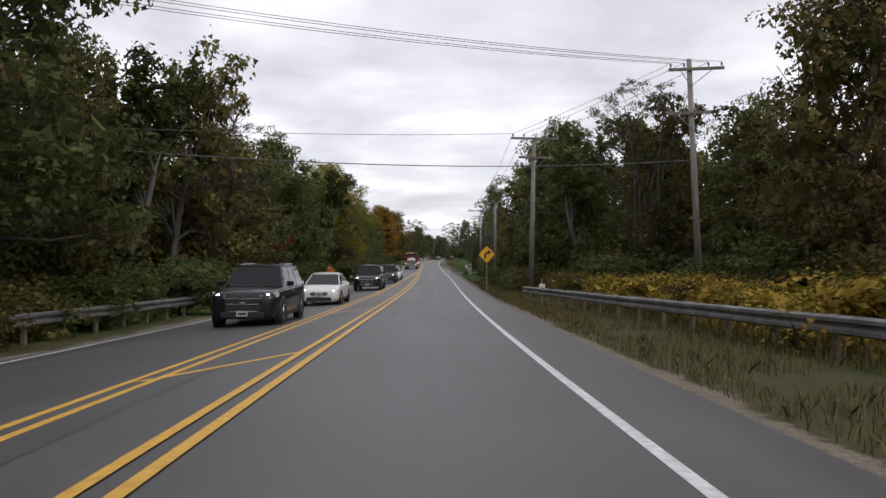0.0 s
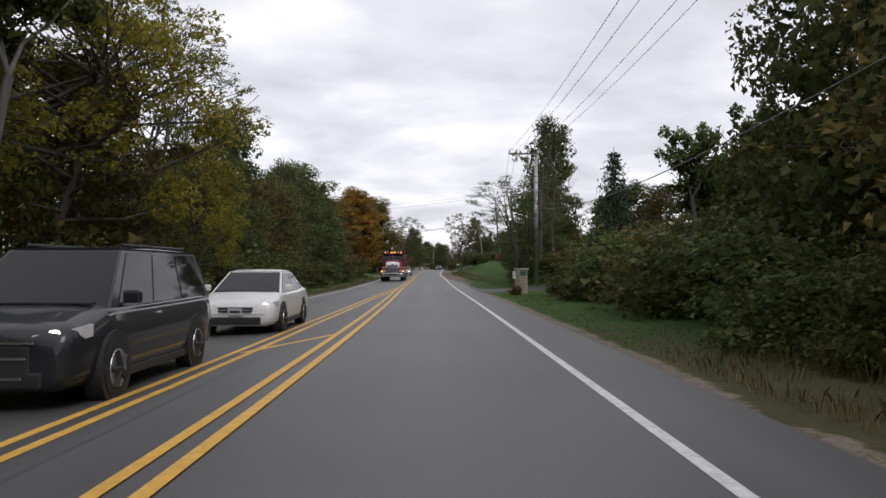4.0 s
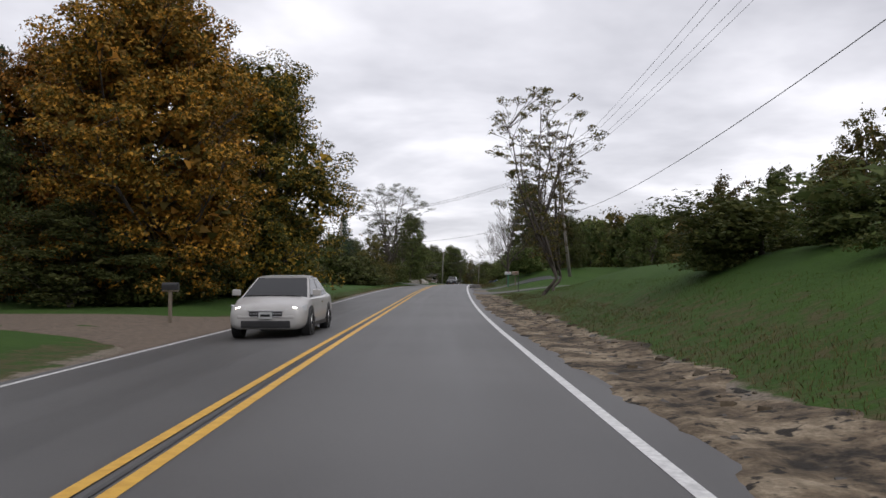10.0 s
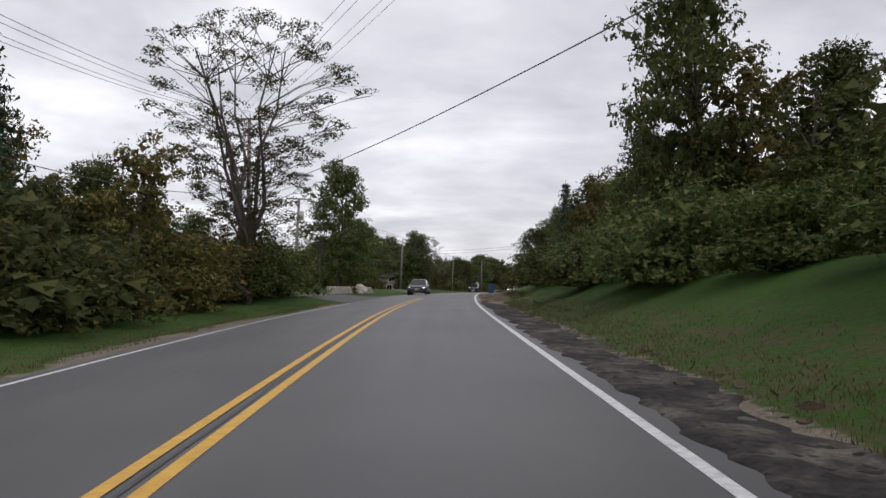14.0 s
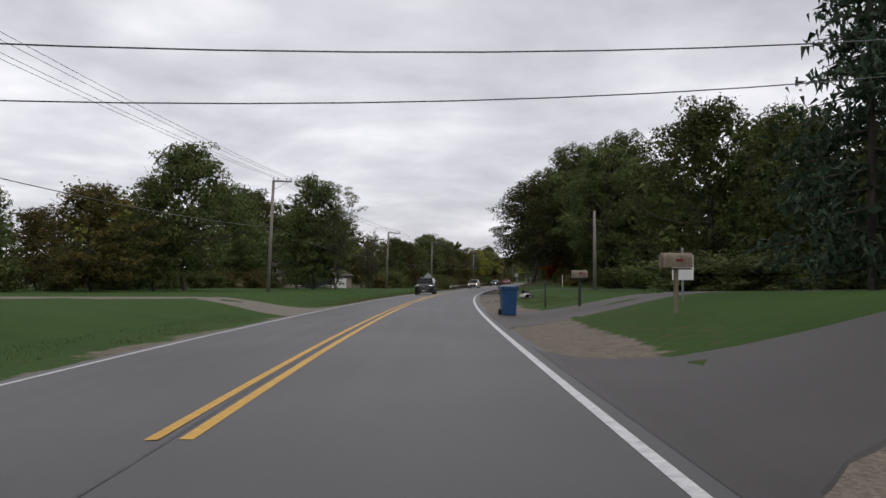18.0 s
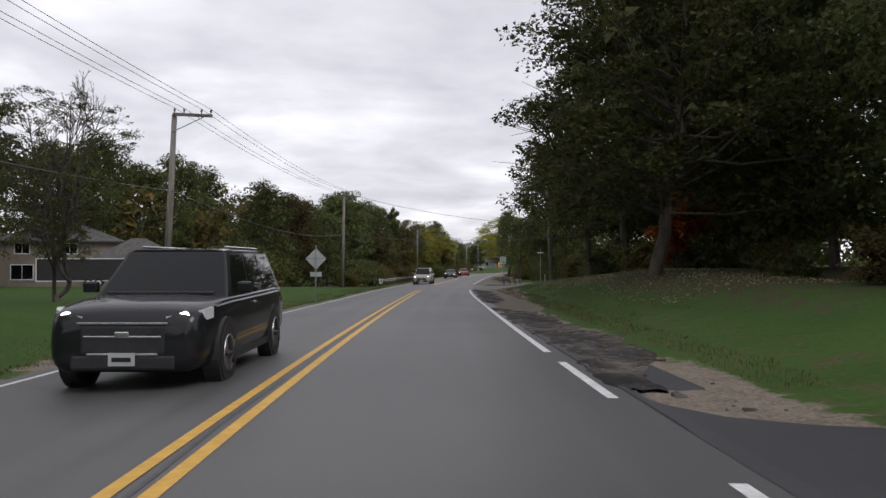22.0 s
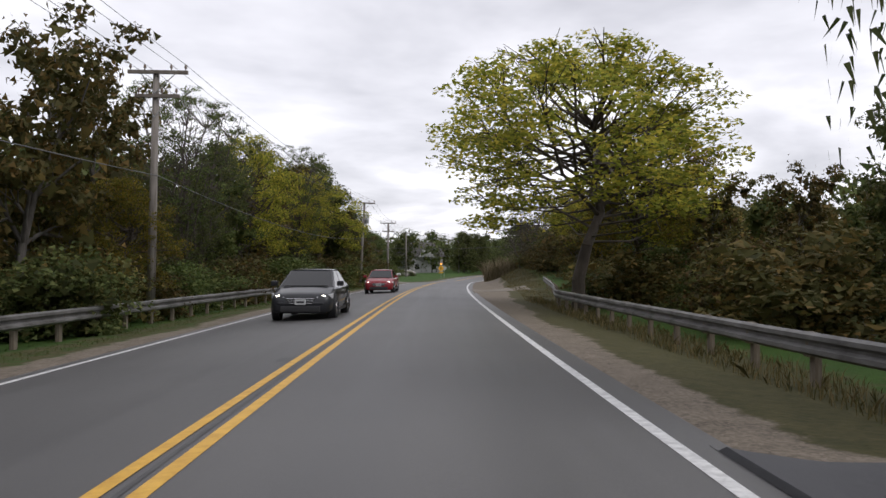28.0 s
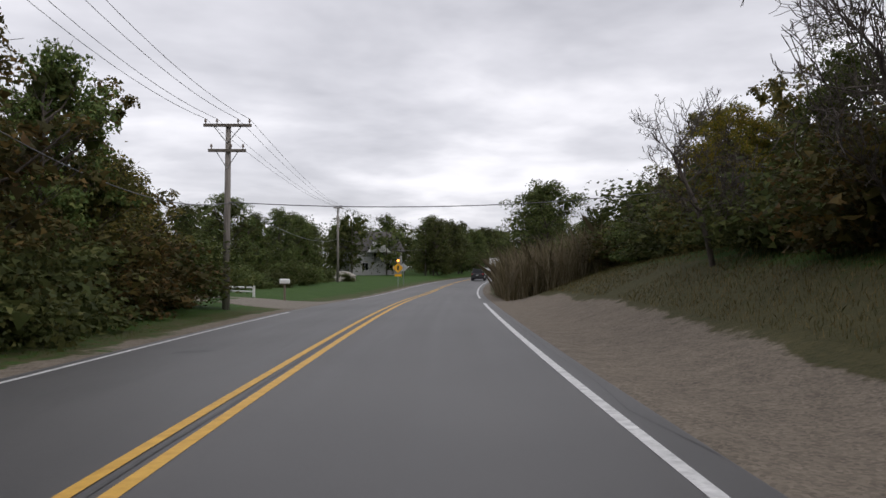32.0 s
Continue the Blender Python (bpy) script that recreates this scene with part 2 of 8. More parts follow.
M_LEAF = {
    "dark": leafy("leaf_dark_green", [(0.0, (0.047, 0.067, 0.023)), (0.6, (0.093, 0.121, 0.040)), (1.0, (0.157, 0.172, 0.058))], 0.4),
    "green": leafy("leaf_green", [(0.0, (0.044, 0.069, 0.020)), (0.6, (0.085, 0.118, 0.034)), (1.0, (0.149, 0.163, 0.050))]),
    "olive": leafy("leaf_olive", [(0.0, (0.055, 0.062, 0.020)), (0.6, (0.114, 0.108, 0.035)), (1.0, (0.209, 0.153, 0.044))]),
    "yellow": leafy("leaf_yellow", [(0.0, (0.11, 0.135, 0.022)), (0.6, (0.27, 0.275, 0.045)), (1.0, (0.48, 0.39, 0.06))], 0.65, 0.03),
    "gold": leafy("leaf_gold", [(0.0, (0.13, 0.125, 0.02)), (0.5, (0.34, 0.26, 0.04)), (1.0, (0.56, 0.40, 0.06))], 0.3, 0.02),
    "turning": leafy("leaf_turning", [(0.0, (0.026, 0.038, 0.011)), (0.6, (0.075, 0.072, 0.017)), (1.0, (0.34, 0.21, 0.028))], 0.15, 0.02),
    "orange": leafy("leaf_orange", [(0.0, (0.055, 0.06, 0.013)), (0.5, (0.20, 0.13, 0.022)), (1.0, (0.50, 0.27, 0.033))], 0.15, 0.03),
    "red": leafy("leaf_red", [(0.0, (0.13, 0.045, 0.012)), (0.6, (0.34, 0.11, 0.02)), (1.0, (0.54, 0.20, 0.03))], 0.25, 0.02),
    "spruce": leafy("spruce_needle", [(0.0, (0.018, 0.034, 0.019)), (0.6, (0.036, 0.06, 0.034)), (1.0, (0.065, 0.09, 0.055))], 0.1, 0.02),
    "willow": leafy("willow_leaf", [(0.0, (0.055, 0.085, 0.026)), (0.6, (0.105, 0.145, 0.05)), (1.0, (0.18, 0.21, 0.08))], 0.35, 0.02),
}
M_GRASS_BLADE = leafy("grass_blade", [(0.0, (0.08, 0.13, 0.024)), (0.7, (0.14, 0.20, 0.045)), (1.0, (0.17, 0.15, 0.05))], 0.25, 0.02)
M_DRY_BLADE = leafy("dry_grass_blade", [(0.0, (0.06, 0.065, 0.02)), (0.6, (0.15, 0.125, 0.05)), (1.0, (0.27, 0.215, 0.10))], 0.25, 0.02)


def ground_material():
    """Lawn, dry verge, soil and gravel, told apart by the surface weights on the sheet."""
    m, n, l, b = material("verge_ground")
    zone = n.new("ShaderNodeVertexColor")
    zone.layer_name = "surface"
    sep = n.new("ShaderNodeSeparateColor")
    l.new(zone.outputs[0], sep.inputs[0])
    blotch, fine, mid = noise_at(n, l, 0.35, 5, 0.6), noise_at(n, l, 9, 4, 0.7), noise_at(n, l, 2.2, 4, 0.7)
    lawn = mix(n, l, 0.5, ramp(n, l, blotch, [(0.3, (0.022, 0.058, 0.006)), (0.7, (0.046, 0.092, 0.013))]),
               ramp(n, l, fine, [(0.3, (0.016, 0.039, 0.006)), (0.7, (0.054, 0.102, 0.018))]))
    dry = mix(n, l, 0.5, ramp(n, l, mid, [(0.3, (0.036, 0.038, 0.013)), (0.7, (0.090, 0.080, 0.034))]),
              ramp(n, l, fine, [(0.3, (0.028, 0.030, 0.012)), (0.7, (0.098, 0.088, 0.042))]))
    soil = ramp(n, l, fine, [(0.3, (0.03, 0.024, 0.016)), (0.7, (0.095, 0.068, 0.042))])
    stone = n.new("ShaderNodeTexVoronoi")
    stone.inputs["Scale"].default_value = 26
    l.new(n.new("ShaderNodeTexCoord").outputs["Object"], stone.inputs["Vector"])
    gravel = mix(n, l, 0.45, ramp(n, l, stone.outputs["Color"], [(0.1, (0.10, 0.085, 0.066)), (0.9, (0.27, 0.228, 0.182))]),
                 ramp(n, l, mid, [(0.3, (0.075, 0.062, 0.047)), (0.7, (0.215, 0.180, 0.142))]))

    def edge(channel):
        add = n.new("ShaderNodeMath")
        add.operation = "ADD"
        l.new(channel, add.inputs[0])
        k = n.new("ShaderNodeMapRange")
        k.inputs["From Min"].default_value, k.inputs["From Max"].default_value = 0.25, 0.75
        k.inputs["To Min"].default_value, k.inputs["To Max"].default_value = -0.35, 0.35
        l.new(mid, k.inputs["Value"])
        l.new(k.outputs[0], add.inputs[1])
        out = n.new("ShaderNodeMapRange")
        out.inputs["From Min"].default_value, out.inputs["From Max"].default_value = 0.38, 0.62
        l.new(add.outputs[0], out.inputs["Value"])
        return out.outputs[0]

    c = mix(n, l, edge(sep.outputs["Green"]), lawn, dry)
    c = mix(n, l, edge(sep.outputs["Blue"]), c, soil)
    c = mix(n, l, edge(sep.outputs["Red"]), c, gravel)
    l.new(c, b.inputs["Base Color"])
    b.inputs["Roughness"].default_value = 0.95
    b.inputs["Specular IOR Level"].default_value = 0.2
    bumped(n, l, b, fine, 0.8, 0.05)
    return m


M_GROUND = ground_material()


def paint(name, colour):
    m, n, l, b = material(name)
    f = noise_at(n, l, 4, 4, 0.6)
    l.new(mix(n, l, f, tuple(c * 0.85 for c in colour), tuple(min(1, c * 1.1) for c in colour)), b.inputs["Base Color"])
    b.inputs["Roughness"].default_value, b.inputs["Specular IOR Level"].default_value = 0.5, 0.2
    b.inputs["Coat Weight"].default_value, b.inputs["Coat Roughness"].default_value = 0.6, 0.03
    return m


def glass_dark():
    m, n, l, b = material("car_glass")
    b.inputs["Base Color"].default_value = (0.006, 0.007, 0.008, 1)
    b.inputs["Roughness"].default_value, b.inputs["Specular IOR Level"].default_value = 0.03, 0.3
    return m


def lit(name, colour, power, base=(0.8, 0.8, 0.8)):
    m, n, l, b = material(name)
    b.inputs["Base Color"].default_value = (*base, 1)
    b.inputs["Emission Color"].default_value, b.inputs["Emission Strength"].default_value = (*colour, 1), power
    b.inputs["Roughness"].default_value = 0.2
    return m


M_GLASS = glass_dark()
M_HEADLAMP = lit("headlamp_lit", (1.0, 0.90, 0.74), 9.0)
M_HEADLAMP_OFF = lit("headlamp_lens", (1, 1, 1), 0.0, (0.55, 0.56, 0.58))
M_TAILLAMP = lit("tail_lamp", (1.0, 0.05, 0.02), 0.15, (0.25, 0.01, 0.01))
M_AMBER = lit("amber_lamp", (1.0, 0.35, 0.05), 3.5, (0.7, 0.25, 0.03))
M_WINDOW = glass_dark()
P_BLACK, P_WHITE, P_SILVER = paint("paint_black", (0.006, 0.007, 0.009)), paint("paint_white", (0.66, 0.66, 0.65)), paint("paint_silver", (0.40, 0.39, 0.38))
P_GREY, P_TAN, P_RED = paint("paint_dark_grey", (0.016, 0.017, 0.020)), paint("paint_tan", (0.33, 0.29, 0.26)), paint("paint_red", (0.20, 0.012, 0.018))
P_MAROON, P_BOX = paint("paint_maroon", (0.14, 0.015, 0.022)), paint("paint_box_white", (0.62, 0.62, 0.62))


# ---------------------------------------------------------------- building helpers
def mesh_of(name, verts, faces, mat, smooth=False):
    me = bpy.data.meshes.new(name)
    me.from_pydata([tuple(v) for v in verts], [], [tuple(f) for f in faces])
    me.materials.append(mat)
    if smooth:
        me.polygons.foreach_set("use_smooth", [True] * len(me.polygons))
    me.update()
    return me


def mesh_bm(name, bm, mat, smooth=False):
    me = bpy.data.meshes.new(name)
    bm.to_mesh(me)
    bm.free()
    me.materials.append(mat)
    if smooth:
        me.polygons.foreach_set("use_smooth", [True] * len(me.polygons))
    return me


def part(name, data, parent, label="", m=None):
    ob = new(name, data)
    ob.parent = parent
    if m is not None:
        ob.matrix_local = m
    if label:
        ob["label"] = label
    return ob


def box(sx, sy, sz, bevel=0.0, at=(0, 0, 0), taper=1.0):
    """A box that stands on at, with rounded edges."""
    bm = bmesh.new()
    bmesh.ops.create_cube(bm, size=1)
    for v in bm.verts:
        k = taper if v.co.z > 0 else 1.0
        v.co = Vector((v.co.x * sx * k + at[0], v.co.y * sy * k + at[1], (v.co.z + 0.5) * sz + at[2]))
    if bevel:
        bmesh.ops.bevel(bm, geom=bm.edges[:], offset=bevel, segments=2, affect="EDGES", profile=0.6)
    return bm


def rod(p, q, r0, r1, sides=8):
    """A capped tapered rod from p to q."""
    p, q = Vector(p), Vector(q)
    turn = (q - p).to_track_quat("Z", "Y").to_matrix().to_4x4()
    bm = bmesh.new()
    bmesh.ops.create_cone(bm, cap_ends=True, segments=sides, radius1=r0, radius2=r1, depth=(q - p).length)
    bmesh.ops.transform(bm, matrix=Matrix.Translation((p + q) / 2) @ turn, verts=bm.verts)
    return bm


def join(*bms):
    out = bms[0]
    for b in bms[1:]:
        me = bpy.data.meshes.new("tmp")
        b.to_mesh(me)
        b.free()
        out.from_mesh(me)
        bpy.data.meshes.remove(me)
    return out


def smooth01(x):
    x = min(max(x, 0.0), 1.0)
    return x * x * (3 - 2 * x)


# ---------------------------------------------------------------- the lie of the land
BANK_S = [-50, 100, 125, 150, 185, 206, 222, 234, 250, 275, 305, 340, 370, 400, 425, 450, 480, 540, 560, 585, 620, 660, 900]
BANK_H = [-0.02, 0.05, 0.4, 1.6, 2.2, 1.8, 0.5, 0.5, 1.9, 1.6, 1.3, 1.0, 0.5, 0.6, 1.5, 0.9, -0.3, -0.2, 1.2, 2.2, 1.0, 0.3, 0.3]
LEFT_H = [-0.6, -0.5, -0.3, -0.2, 0.1, 0.1, 0.1, 0.1, 0.1, 0.1, 0.3, 0.5, 0.5, 0.5, 0.4, 0.3, -0.4, -0.5, -0.3, 0.1, 0.3, 0.4, 0.4]
TAPER_END = 124.0


def median(s):
    """Width of the painted strip between the two double lines."""
    return float(np.interp(s, [10, 60, 88, 104, TAPER_END], [1.75, 1.6, 1.3, 0.9, 0.0]))


def left_line(s):
    return -3.78 - median(s)


def pave_right(s):
    return float(np.interp(s, [-50, 140, 165, 300, 340, 540, 900], [5.15, 5.0, 4.35, 4.2, 4.15, 4.2, 4.2]))


def pave_left(s):
    return left_line(s) - 0.3


def land(s, d):
    """Height of the ground at s, d."""
    z = road_z(s)
    if d > 0:
        e = pave_right(s)
        if d < e:
            return z + crown(d)
        h = float(np.interp(s, BANK_S, BANK_H))
        return z + crown(e) + (h + 0.07) * smooth01((d - e - 0.6) / (6.5 if h > 0 else 3.0)) - 0.03 * smooth01((d - e) / 0.5) \
            + 0.012 * max(min(d, 60) - 12, 0) * (1 if h > 0.3 else 0)
    e = pave_left(s)
    if d > e:
        return z + crown(d)
    h = float(np.interp(s, BANK_S, LEFT_H))
    return z + crown(e) + (h + 0.15) * smooth01((e - d - 0.6) / 5.0) - 0.03 * smooth01((e - d) / 0.5)


def spot(s, d, h=0.0):
    x, y = plan(s, d)
    return Vector((x, y, land(s, d) + h))


def stand(s, d, h=0.0, turn=0.0, scale=1.0):
    """Pose on the ground: local y runs along the road, x to its right."""
    x, y, z = spot(s, d, h)
    return pose(x, y, z, 0, 0, turn - math.degrees(heading(s))) @ Matrix.Diagonal((scale, scale, scale, 1) if isinstance(scale, (int, float)) else (*scale, 1))


def strip(name, mat, s0, s1, left, right, lift, step=2.0, across=1, uv=False):
    """A ribbon that lies on the road between two offsets, each a number or a function of s."""
    n = max(int((s1 - s0) / step), 1)
    verts, faces, uvs = [], [], []
    for i in range(n + 1):
        s = s0 + (s1 - s0) * i / n
        a = left(s) if callable(left) else left
        b = right(s) if callable(right) else right
        for j in range(across + 1):
            d = a + (b - a) * j / across
            x, y = plan(s, d)
            verts.append((x, y, road_z(s) + crown(d) + lift))
            uvs.append((d, s))
    w = across + 1
    for i in range(n):
        for j in range(across):
            faces.append((i * w + j, i * w + j + 1, (i + 1) * w + j + 1, (i + 1) * w + j))
    me = mesh_of(name, verts, faces, mat)
    if uv:
        layer = me.uv_layers.new(name="UVMap")
        for k, lp in enumerate(me.loops):
            layer.data[k].uv = uvs[lp.vertex_index]
    return new(name, me)


# ---------------------------------------------------------------- ground and road
def build_ground():
    fine = [-4.2 - 0.45 * i for i in range(1, 22)]
    left = [-3000, -900, -420, -220, -130, -85, -60, -45, -35, -28, -22, -18, -15.5] + sorted(fine)[0:]
    right = [3.9 + 0.42 * i for i in range(1, 24)] + [15.5, 18, 22, 28, 35, 45, 60, 85, 130, 220, 420, 800]
    cols = sorted(set(left + [-3.9, -2.0, 0.0, 2.0, 3.9] + right))
    rows = [-1500, -600, -250, -120, -60] + [-40 + 1.5 * i for i in range(530)] + [780, 840, 950, 1200, 1800, 3200]
    mean_turn = np.polyfit(S_GRID, _head, 1)
    verts, faces, weights = [], [], []
    rng = random.Random(5)
    for s in rows:
        wob = 0.35 * noise.noise((s * 0.21, 0.3, 0)) + 0.2 * noise.noise((s * 0.9, 4.1, 0))
        wob2 = 0.35 * noise.noise((s * 0.21, 9.3, 0)) + 0.2 * noise.noise((s * 0.9, 7.1, 0))
        for d in cols:
            if abs(d) > 60:
                x0, y0 = plan(s, math.copysign(60, d))
                a = mean_turn[0] * min(max(s, -20), 790) + mean_turn[1]
                x, y = x0 + (d - math.copysign(60, d)) * math.cos(a), y0 - (d - math.copysign(60, d)) * math.sin(a)
            else:
                x, y = plan(s, d)
            z = land(s, d)
            off = pave_left(s) < d < pave_right(s)
            z -= 0.06 if off else 0.0
            if not off and abs(d) < 60:
                z += 0.05 * noise.noise((x * 0.5, y * 0.5, 0)) * smooth01((abs(d) - 4.5) / 2)
            verts.append((x, y, z))
            if d > 0:
                e = pave_right(s)
                gw = float(np.interp(s, [-50, 130, 150, 180, 230, 245, 300, 335, 350, 360, 385, 405, 420, 445, 470, 482, 485, 495, 498, 520, 535, 560, 600, 606, 900],
                                     [0.35, 0.4, 0.9, 1.5, 1.2, 0.9, 1.0, 1.9, 2.0, 1.8, 2.5, 1.2, 1.5, 2.9, 1.0, 1.2, 8.0, 8.0, 1.0, 0.8, 1.6, 2.6, 2.6, 0.6, 0.5]))
                g = smooth01((e + gw + wob - d) / 0.4 + 0.5)
                dry = float(np.interp(s, [-50, 70, 90, 130, 140, 300, 330, 420, 440, 470, 500, 900], [1, 0.9, 0.3, 0.3, 0.45, 0.5, 0.35, 0.4, 0.3, 0.4, 0.85, 0.7])) \
                    * smooth01(1 - (d - e - gw - 1.5) / 3.0)
                soil = float(np.interp(s, [-50, 110, 125, 250, 300, 400, 415, 440, 480, 500, 540, 900], [0.5, 0.5, 0.15, 0.1, 0.1, 0.3, 0.56, 0.52, 0.3, 0.5, 0.5, 0.5])) * (smooth01((d - e - 3.0) / 1.8) if 405 < s < 452 else smooth01((d - e - 3.5) / 4.0))
            else:
                e = pave_left(s)
                gw = float(np.interp(s, [-50, 110, 140, 300, 330, 470, 500, 900], [0.3, 0.5, 0.6, 0.6, 0.5, 0.5, 0.8, 0.6]))
                g = smooth01((d - (e - gw - wob2)) / 0.4 + 0.5)
                dry = float(np.interp(s, [-50, 60, 140, 220, 330, 370, 470, 480, 900], [0.8, 0.6, 0.7, 0.5, 0.3, 0.35, 0.3, 0.6, 0.4])) * smooth01(1 - (e - gw - 1.0 - d) / 1.5)
                soil = float(np.interp(s, [-50, 130, 150, 260, 300, 320, 440, 470, 590, 610, 900], [0.6, 0.55, 0.35, 0.3, 0.4, 0.1, 0.1, 0.6, 0.6, 0.2, 0.2])) * smooth01((e - d - 4) / 4.0)
            weights.append((g, dry, soil, 1.0))
    w = len(cols)
    for i in range(len(rows) - 1):
        for j in range(w - 1):
            faces.append((i * w + j, i * w + j + 1, (i + 1) * w + j + 1, (i + 1) * w + j))
    me = mesh_of("ground", verts, faces, M_GROUND, True)
    layer = me.color_attributes.new("surface", "FLOAT_COLOR", "POINT")
    layer.data.foreach_set("color", [c for q in weights for c in q])
    tagged(new("ground", me), "grassy verge with soil, dry weeds and gravel edges", "ground", kind="structure")


build_ground()
road = tagged(strip("road", M_ROAD, -40, 785, pave_left, pave_right, 0.0, 2.0, 8, True), "worn grey asphalt two-lane road, slightly damp", "road", kind="structure")


def line(name, mat, s0, s1, d, width, label, lift=0.004):
    at = d if callable(d) else (lambda s: d)
    tagged(strip(name, mat, s0, s1, lambda s: at(s) - width / 2, lambda s: at(s) + width / 2, lift), label, "road marking", kind="structure")


for s0, s1 in ((-38, 396), (399.5, 403), (404.5, 452), (476, 597), (606, 780)):
    line("edge_line", M_WHITE_LINE, s0, s1, 3.77, 0.13, "worn white edge line painted on the asphalt")
for s0, s1 in ((-38, 292), (327, 590), (606, 780)):
    line("edge_line", M_WHITE_LINE, s0, s1, left_line, 0.11, "thin white edge line painted on the asphalt")
for s0, s1 in ((-38, 300), (325, 450), (470, 780)):
    line("centre_line", M_YELLOW_LINE, s0, s1, 0.14, 0.12, "solid yellow centre line painted on the asphalt")
    line("centre_line", M_YELLOW_LINE, max(s0, TAPER_END - 4) if s0 < 0 else s0, s1, -0.14, 0.12, "solid yellow centre line painted on the asphalt")
line("centre_line", M_YELLOW_LINE, -38, TAPER_END - 4, -0.16, 0.12, "solid yellow line beside the painted median")
line("centre_line", M_YELLOW_LINE, -38, TAPER_END, lambda s: -0.14 - median(s), 0.12, "solid yellow line beside the painted median")
line("centre_line", M_YELLOW_LINE, -38, TAPER_END - 8, lambda s: 0.16 - median(s), 0.12, "solid yellow line beside the painted median")
for s in (-8, 10.5, 27.5, 45, 62, 80):
    wide = median(s + 2)
    line("hatch_bar", M_YELLOW_LINE, s, s + 3.2, lambda q, s=s, wide=wide: -0.2 - (wide - 0.2) * (1 - (q - s) / 3.2), 0.16, "faded yellow hatch bar in the painted median", 0.0045)
# seams and sealed cracks
line("road_seam", M_TAR, 124, 780, lambda s: 0.05 * noise.noise((s * 0.3, 2, 0)), 0.04, "dark open seam between the two lanes", 0.003)
line("road_seam", M_TAR, -38, 124, lambda s: -0.2 - median(s) * 0.5 + 0.06 * noise.noise((s * 0.3, 2, 0)), 0.045, "dark open seam in the painted median", 0.003)
for s0, ln, d in ((88, 5, 2.9), (153, 1.0, -1.2), (150, 4, 4.1), (365, 14, 4.05), (338, 10, 4.0), (532, 30, 4.02), (566, 22, 4.05), (180, 16, 4.2), (247, 18, 4.1)):
    line("road_crack", M_TAR, s0, s0 + ln, lambda q, d=d: d + 0.22 * noise.noise((q * 0.6, d, 0)) + 0.05 * noise.noise((q * 3.1, d, 3)), 0.014, "dark crack in the asphalt", 0.003)
for s0, d, w in ((130, -2.6, 0.5), (345, -0.9, 0.9), (368, 0.9, 0.45), (439, 0.35, 0.4), (484.5, -0.6, 0.8), (574, -2.3, 0.7), (506, -0.2, 0.5), (175, -1.6, 0.6)):
    line("road_patch", M_TAR, s0, s0 + 0.5, d, w, "small dark worn spot on the asphalt", 0.0035)


def driveway(name, mat, s0, s1, e0, e1, far, label, side=1, lift=0.02):
    """A drive that leaves the pavement between s0 and s1 and is e0 to e1 wide at the offset far."""
    verts, faces = [], []
    n, m = 16, 7
    shares = (0.0, 0.025, 0.2, 0.4, 0.6, 0.8, 0.975, 1.0)
    for i in range(n + 1):
        k = i / n
        near = pave_right((s0 + s1) / 2) if side > 0 else pave_left((s0 + s1) / 2)
        d = near - 0.15 * side + (far - near) * k ** 1.8
        ease = 1 - (1 - min(k * 2.2, 1)) ** 2
        a, b = s0 + (e0 - s0) * ease, s1 + (e1 - s1) * ease
        for j in range(m + 1):
            s = a + (b - a) * shares[j] + 0.2 * noise.noise((d * 0.9, (j > 3) * 3.0, s0)) * (j < 2 or j > m - 2)
            x, y = plan(s, d)
            verts.append((x, y, land(s, d) + (0.004 if i == 0 else lift) - (0.09 if j in (0, m) and i else 0)))
    for i in range(n):
        for j in range(m):
            q = (i * (m + 1) + j, i * (m + 1) + j + 1, (i + 1) * (m + 1) + j + 1, (i + 1) * (m + 1) + j)
            faces.append(q if side < 0 else q[::-1])
    me = mesh_of(name, verts, faces, mat)
    me.uv_layers.new(name="UVMap")
    tagged(new(name, me), label, "driveway", kind="structure")


M_GRAVEL = simple("gravel_drive", (0.11, 0.093, 0.075), (0.25, 0.22, 0.18), 0.95, scale=14, bump=0.8, dist=0.02)
M_DIRT = simple("dirt_drive", (0.075, 0.055, 0.038), (0.16, 0.12, 0.088), 0.95, scale=5, bump=0.6, dist=0.02)
driveway("driveway", M_DRIVE, 112.5, 125, 114.5, 119.5, 26, "dark new asphalt driveway between grass verges")
driveway("driveway", M_DIRT, 184, 207, 190, 198, -30, "brown gravel driveway on the far verge", -1)
driveway("driveway", M_DRIVE_OLD, 225, 233, 227.5, 230.5, 30, "grey asphalt driveway climbing a grass bank")
driveway("driveway", M_DRIVE, 236, 243, 238.5, 241.5, 12, "dark asphalt apron by mailboxes")
driveway("driveway", M_DRIVE_OLD, 292, 320, 300, 311, -40, "grey asphalt side road mouth", -1)
driveway("driveway", M_DRIVE_OLD, 321, 334, 326, 331, 28, "grey asphalt driveway across the lawn")
driveway("driveway", M_DRIVE_BROWN, 339, 355, 344, 351, 24, "cracked grey asphalt driveway apron")
driveway("driveway", M_GRAVEL, 350, 364, 355, 359.5, -34, "pale gravel driveway across the lawn", -1)
driveway("driveway", M_DRIVE, 391, 400, 392.5, 397, 30, "dark asphalt driveway with a culvert")
driveway("driveway", M_DRIVE_PALE, 452, 475, 456, 462, 60, "pale asphalt side road mouth")
driveway("driveway", M_DRIVE_BROWN, 476, 497, 478, 494.5, 40, "brown-grey asphalt driveway before the guard rail", lift=0.035)
